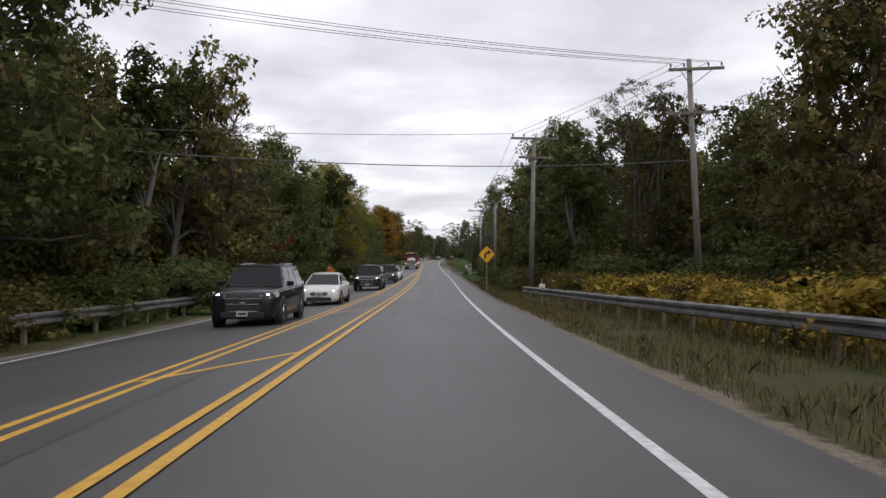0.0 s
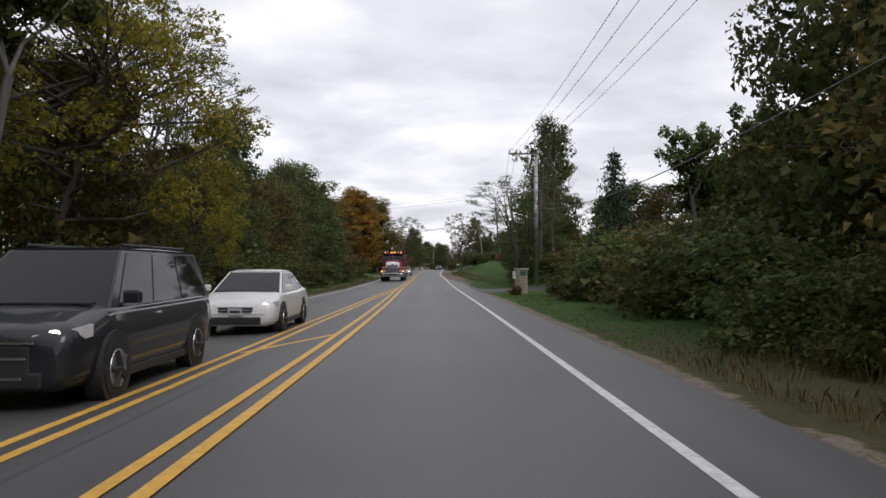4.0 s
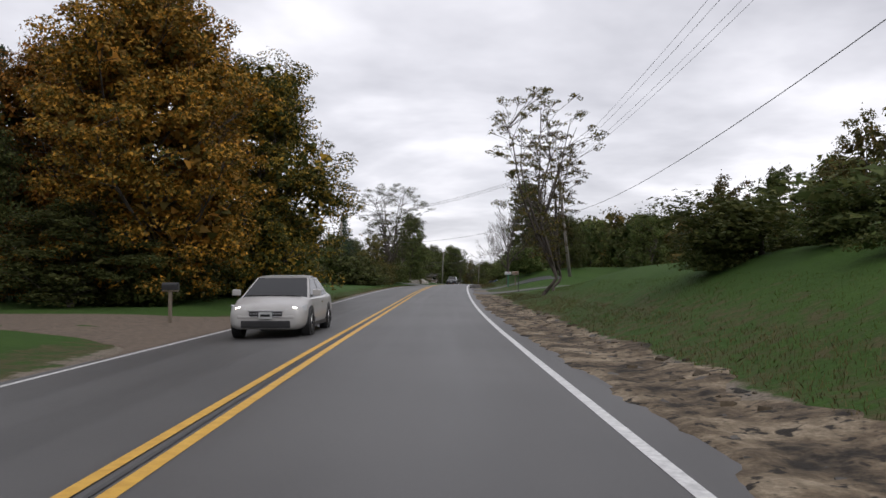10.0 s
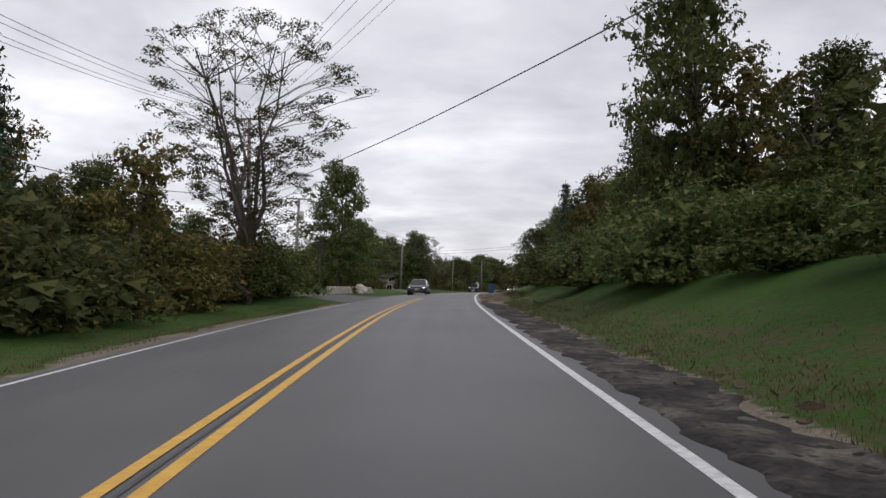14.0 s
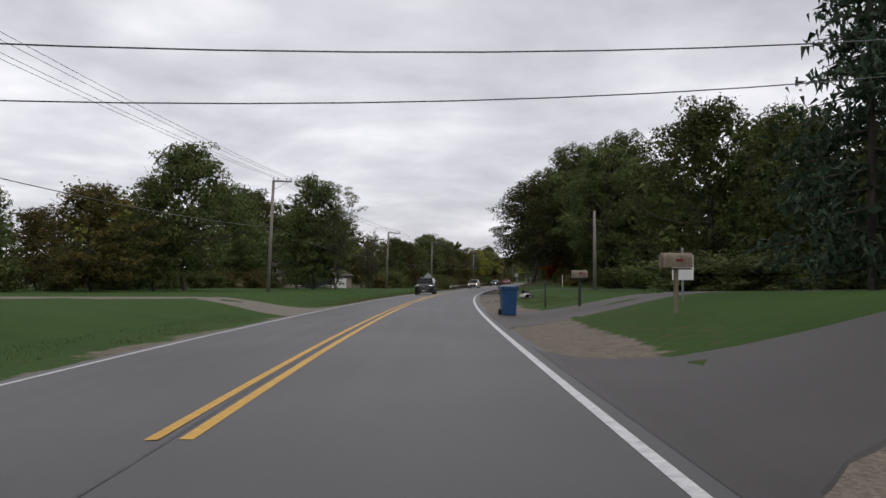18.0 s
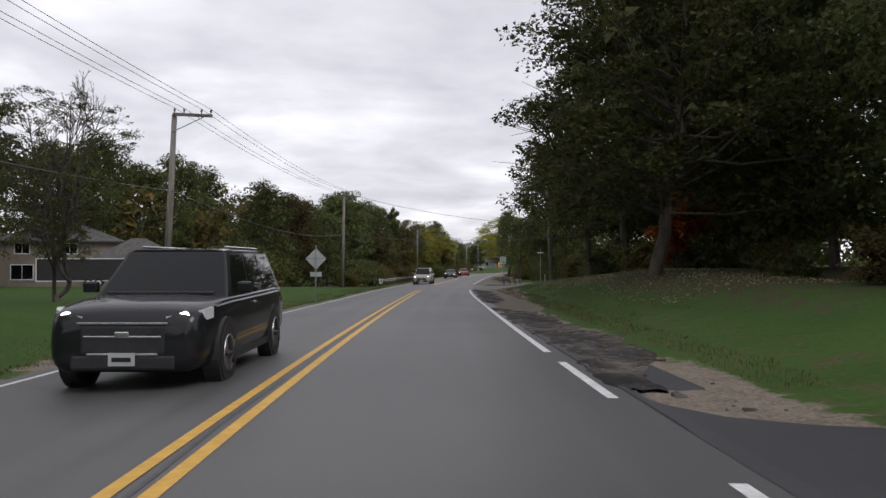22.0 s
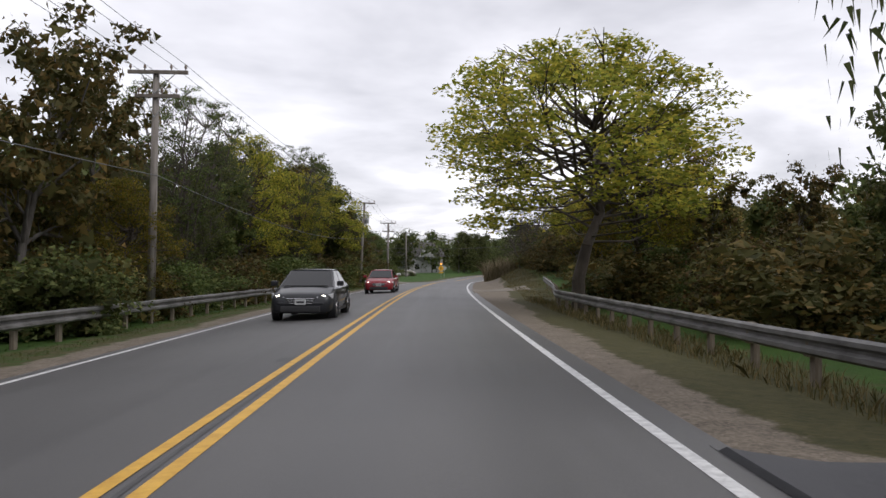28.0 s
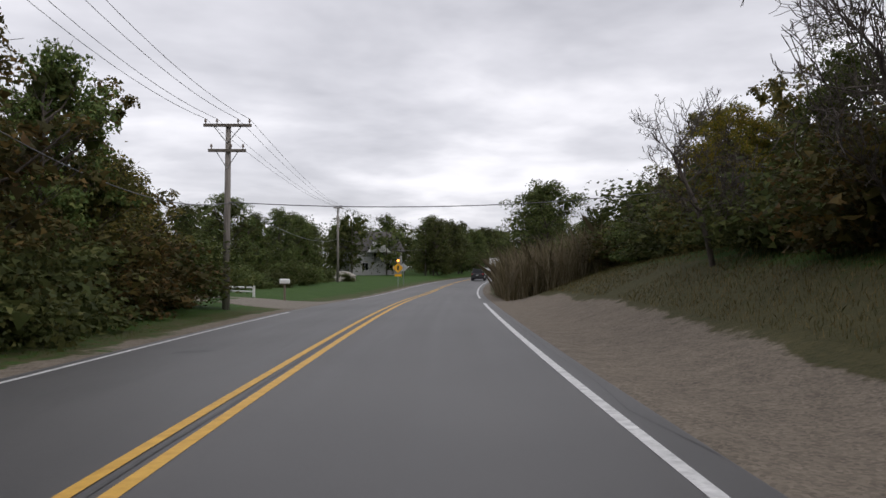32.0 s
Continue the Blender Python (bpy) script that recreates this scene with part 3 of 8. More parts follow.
driveway("driveway", M_DRIVE, 492.5, 500.5, 494.5, 500, 7.6, "black asphalt patch beside the driveway mouth", lift=0.06)
driveway("driveway", M_GRAVEL, 541, 554, 547, 552, 8.0, "pale gravel pull-off beside the brush", lift=0.03)
driveway("driveway", M_GRAVEL, 592, 606, 596, 601, -50, "pale concrete driveway beside bushes", -1)
driveway("driveway", M_DRIVE, 397, 416, 400, 412, 5.2, "dark broken asphalt patch beside the edge line", lift=0.02)
driveway("driveway", M_DRIVE, 429, 453, 432, 450, 5.3, "dark asphalt patch on the shoulder", lift=0.02)


def crumbled(name, tones):
    m, n, l, b = material(name)
    patch, grit, flake = noise_at(n, l, 1.1, 5, 0.65), noise_at(n, l, 14, 4, 0.75), noise_at(n, l, 4.5, 3, 0.6)
    c = ramp(n, l, patch, [(0.36, tones[0]), (0.5, tones[1]), (0.64, tones[2])])
    c = mix(n, l, 0.75, c, ramp(n, l, grit, [(0.3, (0.22, 0.22, 0.22)), (0.7, (0.74, 0.74, 0.74))]), "OVERLAY")
    c = mix(n, l, ramp(n, l, flake, [(0.56, (0, 0, 0)), (0.62, (1, 1, 1))]), c, tones[0])
    l.new(c, b.inputs["Base Color"])
    b.inputs["Roughness"].default_value, b.inputs["Specular IOR Level"].default_value = 0.95, 0.2
    bumped(n, l, b, grit, 0.9, 0.03)
    return m


M_CRUST = crumbled("sandy_crust", ((0.030, 0.026, 0.022), (0.15, 0.115, 0.078), (0.30, 0.245, 0.175)))
M_CLAY = crumbled("clay_crust", ((0.035, 0.026, 0.018), (0.105, 0.070, 0.042), (0.20, 0.145, 0.098)))
M_TARRY = crumbled("tarry_crust", ((0.020, 0.019, 0.018), (0.050, 0.046, 0.042), (0.13, 0.115, 0.095)))


def crust(s0, s1, out, mat, label):
    """A washed-out road edge: lumpy soil and crumbled asphalt that sinks into the verge on both sides."""
    cols, n = 14, int((s1 - s0) / 0.16)
    verts, faces = [], []
    for i in range(n + 1):
        s = s0 + (s1 - s0) * i / n
        fade = min(1.0, (s - s0) / 4, (s1 - s) / 4)
        e = pave_right(s) - 0.25 + 0.22 * noise.noise((s * 0.7, 1.5, 0)) + 0.12 * noise.noise((s * 2.6, 3.5, 0))
        far = e + (out + 0.45 * noise.noise((s * 0.45, 8.2, 0)) + 0.2 * noise.noise((s * 1.9, 5.2, 0))) * (0.3 + 0.7 * fade)
        for j in range(cols + 1):
            k = j / cols
            d = e + (far - e) * k
            x, y = plan(s, d)
            lump = 0.030 * noise.noise((x * 1.7, y * 1.7, 0)) + 0.022 * noise.noise((x * 5.1, y * 5.1, 2)) + 0.012 * noise.noise((x * 13, y * 13, 4))
            rim = min(k / 0.10, (1 - k) / 0.16, 1.0)
            verts.append((x, y, land(s, d) + (0.035 + lump) * max(rim, 0) - 0.06 * (1 - rim)))
    w = cols + 1
    for i in range(n):
        for j in range(cols):
            faces.append((i * w + j, i * w + j + 1, (i + 1) * w + j + 1, (i + 1) * w + j))
    tagged(new("verge_crust", mesh_of("verge_crust", verts, faces, mat, True)), label, "road edge", kind="structure")


crust(152, 226, 1.9, M_CRUST, "washed-out sandy road edge with crumbled asphalt")
crust(245, 290, 1.3, M_TARRY, "dark crumbled asphalt along the road edge")
crust(292, 321, 2.4, M_CLAY, "bare brown soil along the road edge")
crust(400, 421, 1.7, M_TARRY, "dark crumbled asphalt along the road edge")
crust(427, 454, 1.3, M_TARRY, "dark crumbled asphalt along the road edge")


# ---------------------------------------------------------------- plants
def tube_mesh(name, segs, mat, sides=5):
    """Tapered limbs: segs are (start, end, radius, end radius)."""
    verts, faces = [], []
    for p, q, r0, r1 in segs:
        ax = (q - p).normalized()
        u = ax.orthogonal().normalized()
        v = ax.cross(u)
        k = len(verts)
        n = sides if r0 > 0.03 else 3
        for c, r in ((p, r0), (q, r1)):
            for i in range(n):
                a = 2 * math.pi * i / n
                verts.append(c + (u * math.cos(a) + v * math.sin(a)) * r)
        for i in range(n):
            faces.append((k + i, k + (i + 1) % n, k + n + (i + 1) % n, k + n + i))
    return mesh_of(name, verts, faces, mat, True)


def leaf_mesh(name, centres, size, mat, rng, facing=None, droop=None, narrow=0.9, stray=0.75):
    """Leaves or sprays of leaves: one blade at each centre, turned roughly to its facing."""
    n = len(centres)
    c = np.array(centres)
    face = rng.normal(size=(n, 3)) * (stray if facing is not None else 1.0)
    if facing is not None:
        face += np.array(facing)
    face /= np.linalg.norm(face, axis=1)[:, None] + 1e-9
    u = rng.normal(size=(n, 3)) * (1.0 if droop is None else 0.25)
    if droop is not None:
        u += np.array(droop)
    else:
        u -= (u * face).sum(1)[:, None] * face
    u /= np.linalg.norm(u, axis=1)[:, None] + 1e-9
    w = np.cross(face, u)
    w /= np.linalg.norm(w, axis=1)[:, None] + 1e-9
    a = size * rng.uniform(0.55, 1.35, n)[:, None]
    v = np.empty((n, 3, 3))
    v[:, 0], v[:, 1], v[:, 2] = c - u * a * 0.45 + w * a * narrow * 0.5, c - u * a * 0.45 - w * a * narrow * 0.5, c + u * a * 0.55
    me = bpy.data.meshes.new(name)
    me.vertices.add(3 * n)
    me.vertices.foreach_set("co", v.reshape(-1))
    me.loops.add(3 * n)
    me.loops.foreach_set("vertex_index", np.arange(3 * n, dtype=np.int32))
    me.polygons.add(n)
    me.polygons.foreach_set("loop_start", np.arange(n, dtype=np.int32) * 3)
    me.polygons.foreach_set("loop_total", np.full(n, 3, dtype=np.int32))
    me.update(calc_edges=True)
    me.materials.append(mat)
    return me


def lump_points(rng, heads, radius, n):
    """Leaves on the shells of leafy boughs: places and the way each one faces."""
    c = rng.integers(0, len(heads), n)
    way = rng.normal(size=(n, 3))
    way[:, 2] += 0.35
    way /= np.linalg.norm(way, axis=1)[:, None]
    ragged = 0.62 + 0.5 * rng.uniform(0, 1, n) ** 1.5 + 0.10 * np.sin(way[:, 0] * 7 + c) + 0.10 * np.sin(way[:, 1] * 8 + 2 * c)
    ragged += (rng.uniform(0, 1, n) < 0.08) * rng.uniform(0.1, 0.5, n)
    return heads[c] + way * (radius[c] * ragged)[:, None] * np.array([1.1, 1.1, 0.78]), way + np.array([0, 0, 0.45])


limb_of = []   # the main limb to which each piece of the last grown tree belongs, 0 for its trunk


def grow(rng, height, spread, low, forks, levels, lean=0.0, upright=0.5):
    """A trunk with limbs. Returns limbs and the outer twigs."""
    segs, twigs = [], []
    limb_of.clear()

    def limb(p, way, length, r, level, mine=0):
        steps = 4 if level == 0 else 3
        q = p
        for i in range(steps):
            bend = 0.10 if level == 0 else 0.28
            way = (way + Vector(rng.normal(size=3)) * bend + Vector((0, 0, 0.12 * level * upright))).normalized()
            nxt = q + way * (length / steps)
            r1 = r * (0.86 if level == 0 else 0.74)
            segs.append((q, nxt, r, r1))
            limb_of.append(mine)
            if level >= levels - 1:
                twigs.append((q, nxt))
            q, r = nxt, r1
            if level < levels and (level > 0 or (i + 1) / steps > low):
                for _ in range(forks):
                    side = Vector(rng.normal(size=3))
                    side = (side - way * side.dot(way)).normalized()
                    out = (way * (0.55 + 0.5 * upright) + side * 0.9).normalized()
                    limb(q, out, length * rng.uniform(0.38, 0.6) * (spread if level == 0 else 1.0), r * 0.6, level + 1, mine or len(limb_of))

    limb(Vector((0, 0, -0.2)), Vector((lean, 0, 1)), height * 0.82, height * 0.016 + 0.03, 0)
    return segs, twigs


def crown_points(rng, twigs, count, puff, boughs=46):
    """Leaf places: most on boughs round twig ends, the rest along the twigs. The first lot faces out."""
    p = np.array([tuple(a) for a, b in twigs])
    q = np.array([tuple(b) for a, b in twigs])
    n = int(count * 0.80)
    order = rng.permutation(len(q))
    heads = [q[order[0]]]
    pool = q[order[:400]]
    while len(heads) < min(boughs, len(pool)):
        gap = np.min([((pool - h) ** 2).sum(1) for h in heads[-60:]], axis=0) * rng.uniform(0.4, 1.0, len(pool))
        heads.append(pool[int(np.argmax(gap))])
    heads = np.array(heads)
    size = rng.uniform(0.6, 1.35, len(heads)) * puff
    on, way = lump_points(rng, heads, size, n)
    t = rng.integers(0, len(twigs), count - n)
    along = p[t] + (q - p)[t] * rng.uniform(0, 1.15, count - n)[:, None] + rng.normal(size=(count - n, 3)) * puff * 0.35
    return np.vstack([on, along]), np.vstack([way, rng.normal(size=(count - n, 3)) * 0.5 + np.array([0, 0, 0.4])])


def fit_height(points, segs, height, width):
    """Scale a plant to the height and width that it should have."""
    z = max(np.percentile(points[:, 2], 99.7), 0.5) if len(points) else max(s[1].z for s in segs)
    r = np.percentile(np.hypot(points[:, 0], points[:, 1]), 96) if len(points) else max(math.hypot(s[1].x, s[1].y) for s in segs)
    f, g = height / z, width * 0.5 / max(r, 0.1)
    if len(points):
        points = points * np.array([g, g, f])
    segs = [(Vector((p.x * g, p.y * g, p.z * f)), Vector((q.x * g, q.y * g, q.z * f)), a, b) for p, q, a, b in segs]
    return points, segs


PROTO = {}


def proto(key, label, category, height, width, leaf, count, size, seed, low=0.3, forks=2, levels=3, lean=0.0, upright=0.5, puff=0.3, bark=None, skirt=0, inner=1.0, stout=1.0, boughs=46):
    """The first of a kind of tree, ten metres high or so; the rest are its copies."""
    rng = np.random.default_rng(seed)
    segs, twigs = grow(rng, height, 0.9, low, forks, levels, lean, upright)
    segs = [(a, b, r0 * stout, r1 * stout) for a, b, r0, r1 in segs]
    pts, way = crown_points(rng, twigs, count, puff, boughs) if count else (np.zeros((0, 3)), np.zeros((0, 3)))
    if skirt:
        m = 16
        ang, rad = rng.uniform(0, 6.283, m), np.sqrt(rng.uniform(0.1, 1, m)) * width * 0.36
        heads = np.stack([np.cos(ang) * rad, np.sin(ang) * rad, rng.uniform(0.05, 0.42, m) * height], 1)
        low_p, low_w = lump_points(rng, heads, rng.uniform(0.5, 1.0, m) * width * 0.15, skirt)
        pts, way = np.vstack([pts, low_p]), np.vstack([way, low_w])
    if count:
        keep = pts[:, 2] > 0.05
        pts, way = pts[keep], way[keep]
    pts, segs = fit_height(pts, segs, height, width)
    home = new(category.replace(" ", "_"))
    if count:
        part("trunk", tube_mesh("trunk", [(a, b, max(r0, 0.012), max(r1, 0.009)) for a, b, r0, r1 in segs if r0 > (0.006 if stout < 0.7 else 0.022)], bark or M_BARK), home)
    else:
        for k in sorted(set(limb_of)):
            mine = [(a, b, max(r0, 0.011), max(r1, 0.008)) for (a, b, r0, r1), q in zip(segs, limb_of) if q == k and r0 > 0.0018]
            if mine:
                part("limb" if k else "trunk", tube_mesh("limb", mine, bark or M_BARK, 7), home)
    if len(pts):
        part("crown", leaf_mesh("crown", pts, size, M_LEAF[leaf], rng, way), home)
        if inner:
            some = rng.permutation(len(pts))[:int(len(pts) * 0.14 * inner)]
            mid = np.array([0, 0, np.median(pts[:, 2])])
            part("inner_leaves", leaf_mesh("inner_leaves", mid + (pts[some] - mid) * np.array([0.74, 0.74, 0.88]), size * 2.4, M_LEAF[leaf], rng, way[some]), home)
    tagged(home, label, category)
    PROTO[key] = [home, height, width, False]


def billow_points(rng, heads, radius, n):
    """Leaves on billows that are themselves made of smaller tufts, so that gaps stay between them."""
    k = 7
    way = rng.normal(size=(len(heads), k, 3)) + np.array([0, 0, 0.45])
    way /= np.linalg.norm(way, axis=2)[:, :, None]
    tufts = (heads[:, None, :] + way * (radius[:, None] * rng.uniform(0.45, 0.95, (len(heads), k)))[:, :, None] * np.array([1.15, 1.15, 0.7])).reshape(-1, 3)
    size = np.repeat(radius, k) * rng.uniform(0.26, 0.5, len(heads) * k)
    c = rng.choice(len(tufts), n, p=size ** 2 / (size ** 2).sum())
    face = rng.normal(size=(n, 3)) + np.array([0, 0, 0.3])
    face /= np.linalg.norm(face, axis=1)[:, None]
    shell = 1.02 - 0.5 * rng.uniform(0, 1, n) ** 2.0 + (rng.uniform(0, 1, n) < 0.05) * rng.uniform(0.05, 0.35, n)
    return tufts[c] + face * (size[c] * shell)[:, None] * np.array([1.15, 1.15, 0.72]), face + np.array([0, 0, 0.5])


def crown_outline(shape, u):
    """Half-width of a crown at the share u of its height, from 0 to 1."""
    if shape == "fan":
        return (0.2 + 0.8 * u ** 0.8) * (1 - 0.75 * max(0.0, (u - 0.72) / 0.28) ** 2)
    if shape == "column":
        return (0.55 + 0.45 * math.sin(u * 9) ** 2) * math.sqrt(max(0.0, 1 - max(0.0, (u - 0.55) / 0.47) ** 2)) * min(1.0, 0.5 + u * 3)
    return math.sqrt(max(0.02, 1 - ((u - 0.38) / 0.66) ** 2))


def dome(key, label, height, width, leaf, count, size, seed, low=0.22, lobes=46, lobe=0.14, shape="dome", bark=None, inner=0.5, skirt=0, thick=0.016, narrow=0.8):
    """A tree whose limbs run out to billows of leaves that fill an uneven outline."""
    rng = np.random.default_rng(seed)
    trunk_top = (0.75 if shape != "fan" else max(low, 0.2)) * height
    line = [Vector((0, 0, -0.2))]
    for i in range(6):
        line.append(Vector((line[-1].x + rng.normal() * 0.02 * height, line[-1].y + rng.normal() * 0.02 * height, trunk_top * (i + 1) / 6)))
    r = thick * height
    segs = [(line[i], line[i + 1], r * (1 - 0.13 * i), r * (1 - 0.13 * (i + 1))) for i in range(6)]
    stems = []
    if shape == "fan":
        for i in range(6):
            az, out = i * 2.39996 + rng.uniform(-0.3, 0.3), width * rng.uniform(0.10, 0.30)
            stem = [line[3 + i % 3]]
            for k in range(1, 5):
                q = k / 4
                stem.append(Vector((math.cos(az) * out * q ** 1.2, math.sin(az) * out * q ** 1.2, stem[0].z + (height * rng.uniform(0.80, 0.92) - stem[0].z) * q)) + Vector(rng.normal(size=3)) * 0.012 * height)
            stems.append(stem)
            segs += [(stem[k], stem[k + 1], r * 0.6 * (1 - 0.2 * k), r * 0.6 * (1 - 0.2 * (k + 1))) for k in range(4)]
    heads, sizes = [], []
    for i in range(lobes):
        u = ((i + 0.5) / lobes) ** 0.9
        az = i * 2.39996 + rng.uniform(-0.5, 0.5)
        swell = 1 + 0.17 * math.sin(az * 2 + seed) + 0.13 * math.sin(az * 3 + seed * 2 + u * 6)
        big = lobe * width * rng.uniform(0.65, 1.3)
        reach = max(width * 0.5 * crown_outline(shape, u) * swell * math.sqrt(rng.uniform(0.35, 1.0)) - big * 0.8, 0.0)
        head = Vector((math.cos(az) * reach, math.sin(az) * reach, height * (low + (1 - low) * u) - big * 0.5))
        heads.append(head)
        sizes.append(big)
        z0 = (low * rng.uniform(0.55, 1.0) if shape == "fan" else min(max(head.z / height - 0.6 * reach / height - 0.08, low * rng.uniform(0.7, 1.9)), 0.72)) * height
        k = min(max(z0 / trunk_top, 0), 0.99) * 6
        start = line[int(k)].lerp(line[int(k) + 1], k - int(k))
        if stems:
            nodes = [stem[j].lerp(stem[j + 1], f) for stem in stems for j in range(4) for f in (0.0, 0.5) if stem[j].z < head.z - 0.05 * height]
            start = min(nodes, key=lambda p: (p - head).length + 0.8 * abs((head.z - p.z) - 0.9 * (head - p).xy.length)) if nodes else start
        way = head - start
        mid = start + way * 0.5 + Vector((rng.normal() * 0.05, rng.normal() * 0.05, -0.07 if shape != "fan" else 0.05)) * way.length
        r0 = r * (rng.uniform(0.22, 0.42) if not stems else rng.uniform(0.12, 0.2))
        segs += [(start, mid, r0, r0 * 0.62), (mid, head, r0 * 0.62, r0 * 0.3)]
        for _ in range(5):
            out = Vector(rng.normal(size=3)) + way.normalized() * 0.8 + Vector((0, 0, 0.4))
            segs.append((mid.lerp(head, rng.uniform(0.5, 1.0)), head + out.normalized() * big * rng.uniform(0.6, 1.1), r0 * 0.28, r0 * 0.1))
    h = np.array([tuple(q) for q in heads])
    pts, way = billow_points(rng, h, np.array(sizes), count)
    if skirt:
        m = 18
        ang, rad = rng.uniform(0, 6.283, m), np.sqrt(rng.uniform(0.1, 1, m)) * width * 0.38
        lows = np.stack([np.cos(ang) * rad, np.sin(ang) * rad, rng.uniform(0.04, 0.4, m) * height], 1)
        low_p, low_w = billow_points(rng, lows, rng.uniform(0.5, 1.0, m) * width * 0.17, skirt)
        pts, way = np.vstack([pts, low_p]), np.vstack([way, low_w])
    keep = pts[:, 2] > 0.05
    pts, way = pts[keep], way[keep]
    pts, segs = fit_height(pts, segs, height, width)
    home = new("tree")
    part("trunk", tube_mesh("trunk", [(a, b, max(r0, 0.012), max(r1, 0.009)) for a, b, r0, r1 in segs], bark or M_BARK, 7), home)
    part("crown", leaf_mesh("crown", pts, size, M_LEAF[leaf], rng, way, None, narrow), home)
    if inner:
        some = rng.permutation(len(pts))[:int(len(pts) * 0.12 * inner)]
        mid = np.array([0, 0, np.median(pts[:, 2])])
        part("inner_leaves", leaf_mesh("inner_leaves", mid + (pts[some] - mid) * np.array([0.74, 0.74, 0.88]), min(size * 2.6, 0.45), M_LEAF[leaf], rng, way[some]), home)
    tagged(home, label, "tree")
    PROTO[key] = [home, height, width, False]


def spruce_proto(key, label, height, width, leaf, seed, tiers=22):
    rng = np.random.default_rng(seed)
    segs, pts = [(Vector((0, 0, -0.2)), Vector((0, 0, height)), 0.14, 0.02)], []
    for i in range(tiers):
        k = i / tiers
        z = 0.06 * height + 0.92 * height * k
        for j in range(9):
            a = rng.uniform(0, 6.283)
            r = width * 0.5 * (1 - k) ** 0.85 * rng.uniform(0.7, 1.12) + 0.1
            tip = Vector((math.cos(a) * r, math.sin(a) * r, z - 0.16 * r))
            segs.append((Vector((0, 0, z)), tip, 0.03, 0.008))
            m = int(14 + 46 * (1 - k))
            f = rng.uniform(0.15, 1.05, m)[:, None]
            pts.append(np.array((0, 0, z)) + (np.array(tip) - np.array((0, 0, z))) * f + rng.normal(size=(m, 3)) * np.array([0.13, 0.13, 0.10]))
    home = new("spruce_tree")
    part("trunk", tube_mesh("trunk", segs, M_BARK), home)
    part("crown", leaf_mesh("crown", np.vstack(pts), 0.24, M_LEAF[leaf], rng, None, (0, 0, -0.25), 0.4), home)
    tagged(home, label, "spruce tree")
    PROTO[key] = [home, height, width, False]


def willow_proto():
    rng = np.random.default_rng(77)
    segs, twigs = grow(rng, 9.0, 0.9, 0.3, 2, 2, 0, 0.7)
    pts, _ = fit_height(crown_points(rng, twigs, 1500, 0.6)[0], segs, 9.0, 5.0)
    segs = _
    strands = []
    for x, y, z in pts[pts[:, 2] > 4.2][:900]:
        ln, ph = rng.uniform(2.0, 5.5), rng.uniform(0, 6.28)
        out = Vector((x, y, 0)).normalized() if x or y else Vector((1, 0, 0))
        for i in range(30):
            f = i / 29
            strands.append((x + out.x * (0.9 * math.sin(f * 1.4)) + 0.08 * math.sin(ph + 4 * f), y + out.y * (0.9 * math.sin(f * 1.4)) + 0.08 * math.cos(ph + 3 * f), max(z + 0.35 * math.sin(f * 2) - ln * f * f, 0.25)))
    home = new("willow_tree")
    part("trunk", tube_mesh("trunk", segs, M_BARK), home)
    part("crown", leaf_mesh("crown", strands, 0.21, M_LEAF["willow"], rng, None, (0, 0, -1), 0.2), home)
    tagged(home, "tall weeping willow with long drooping green strands", "willow tree")
    PROTO["willow"] = [home, 9.3, 6.6, False]


def plant(key, s, d, height, width, turn=0.0, group="", sink=0.1):
    """Stand a copy of a plant at s, d; the first one uses the prototype itself."""
    home, h, w, used = PROTO[key]
    m = stand(s, d, -sink, turn, (width / w, width / w, height / h))
    if not used:
        PROTO[key][3] = True
        home.matrix_basis = m
        ob = home
    else:
        keep = home.matrix_basis.copy()
        home.matrix_basis = Matrix.Identity(4)
        ob = copy_thing(home, m)
        home.matrix_basis = keep
    if group:
        ob["group"] = group
    return ob


DECID = "tree"
dome("oak_a", "full dark green oak with a broad uneven crown", 11, 8.5, "dark", 14000, 0.18, 11, 0.22, 40, 0.165, inner=0.7)
dome("oak_big", "tall spreading oak with dull green leaves", 16, 11, "dark", 28000, 0.175, 41, 0.22, 66, 0.125, inner=0.35)
dome("oak_b", "dark green roadside tree with a ragged crown", 11, 7.5, "dark", 11000, 0.18, 12, 0.14, 36, 0.165, skirt=2600, inner=0.8)
dome("green_a", "green deciduous tree, leafy down to the undergrowth", 10, 6.5, "green", 9000, 0.17, 13, 0.12, 34, 0.16, skirt=3600, inner=0.9)
proto("green_b", "slender green tree with a loose crown", DECID, 10, 5, "green", 7000, 0.165, 14, 0.25, 3, 3, -0.1, 0.8, 0.68, M_BARK_GREY, 1600)
dome("olive_a", "olive-green tree turning yellow in autumn", 9.5, 6.5, "olive", 9500, 0.165, 15, 0.16, 38, 0.15, skirt=2400, inner=0.7)
proto("olive_b", "small olive-brown tree with thin autumn leaves", DECID, 8, 6, "olive", 5200, 0.155, 16, 0.2, 3, 3, 0.1, 0.7, 0.62, M_BARK_GREY, 1400)
dome("maple", "large orange and green autumn maple", 15, 11, "orange", 62000, 0.15, 17, 0.1, 80, 0.13, skirt=2500, inner=1.4)
dome("yellow", "spreading tree with yellow-green autumn leaves", 10, 9, "yellow", 24000, 0.12, 18, 0.36, 75, 0.095, inner=0.0, thick=0.017)
proto("red", "small tree with rusty red autumn leaves", DECID, 6, 4.5, "red", 4600, 0.15, 19, 0.2, 3, 3, 0, 0.5, 0.62)
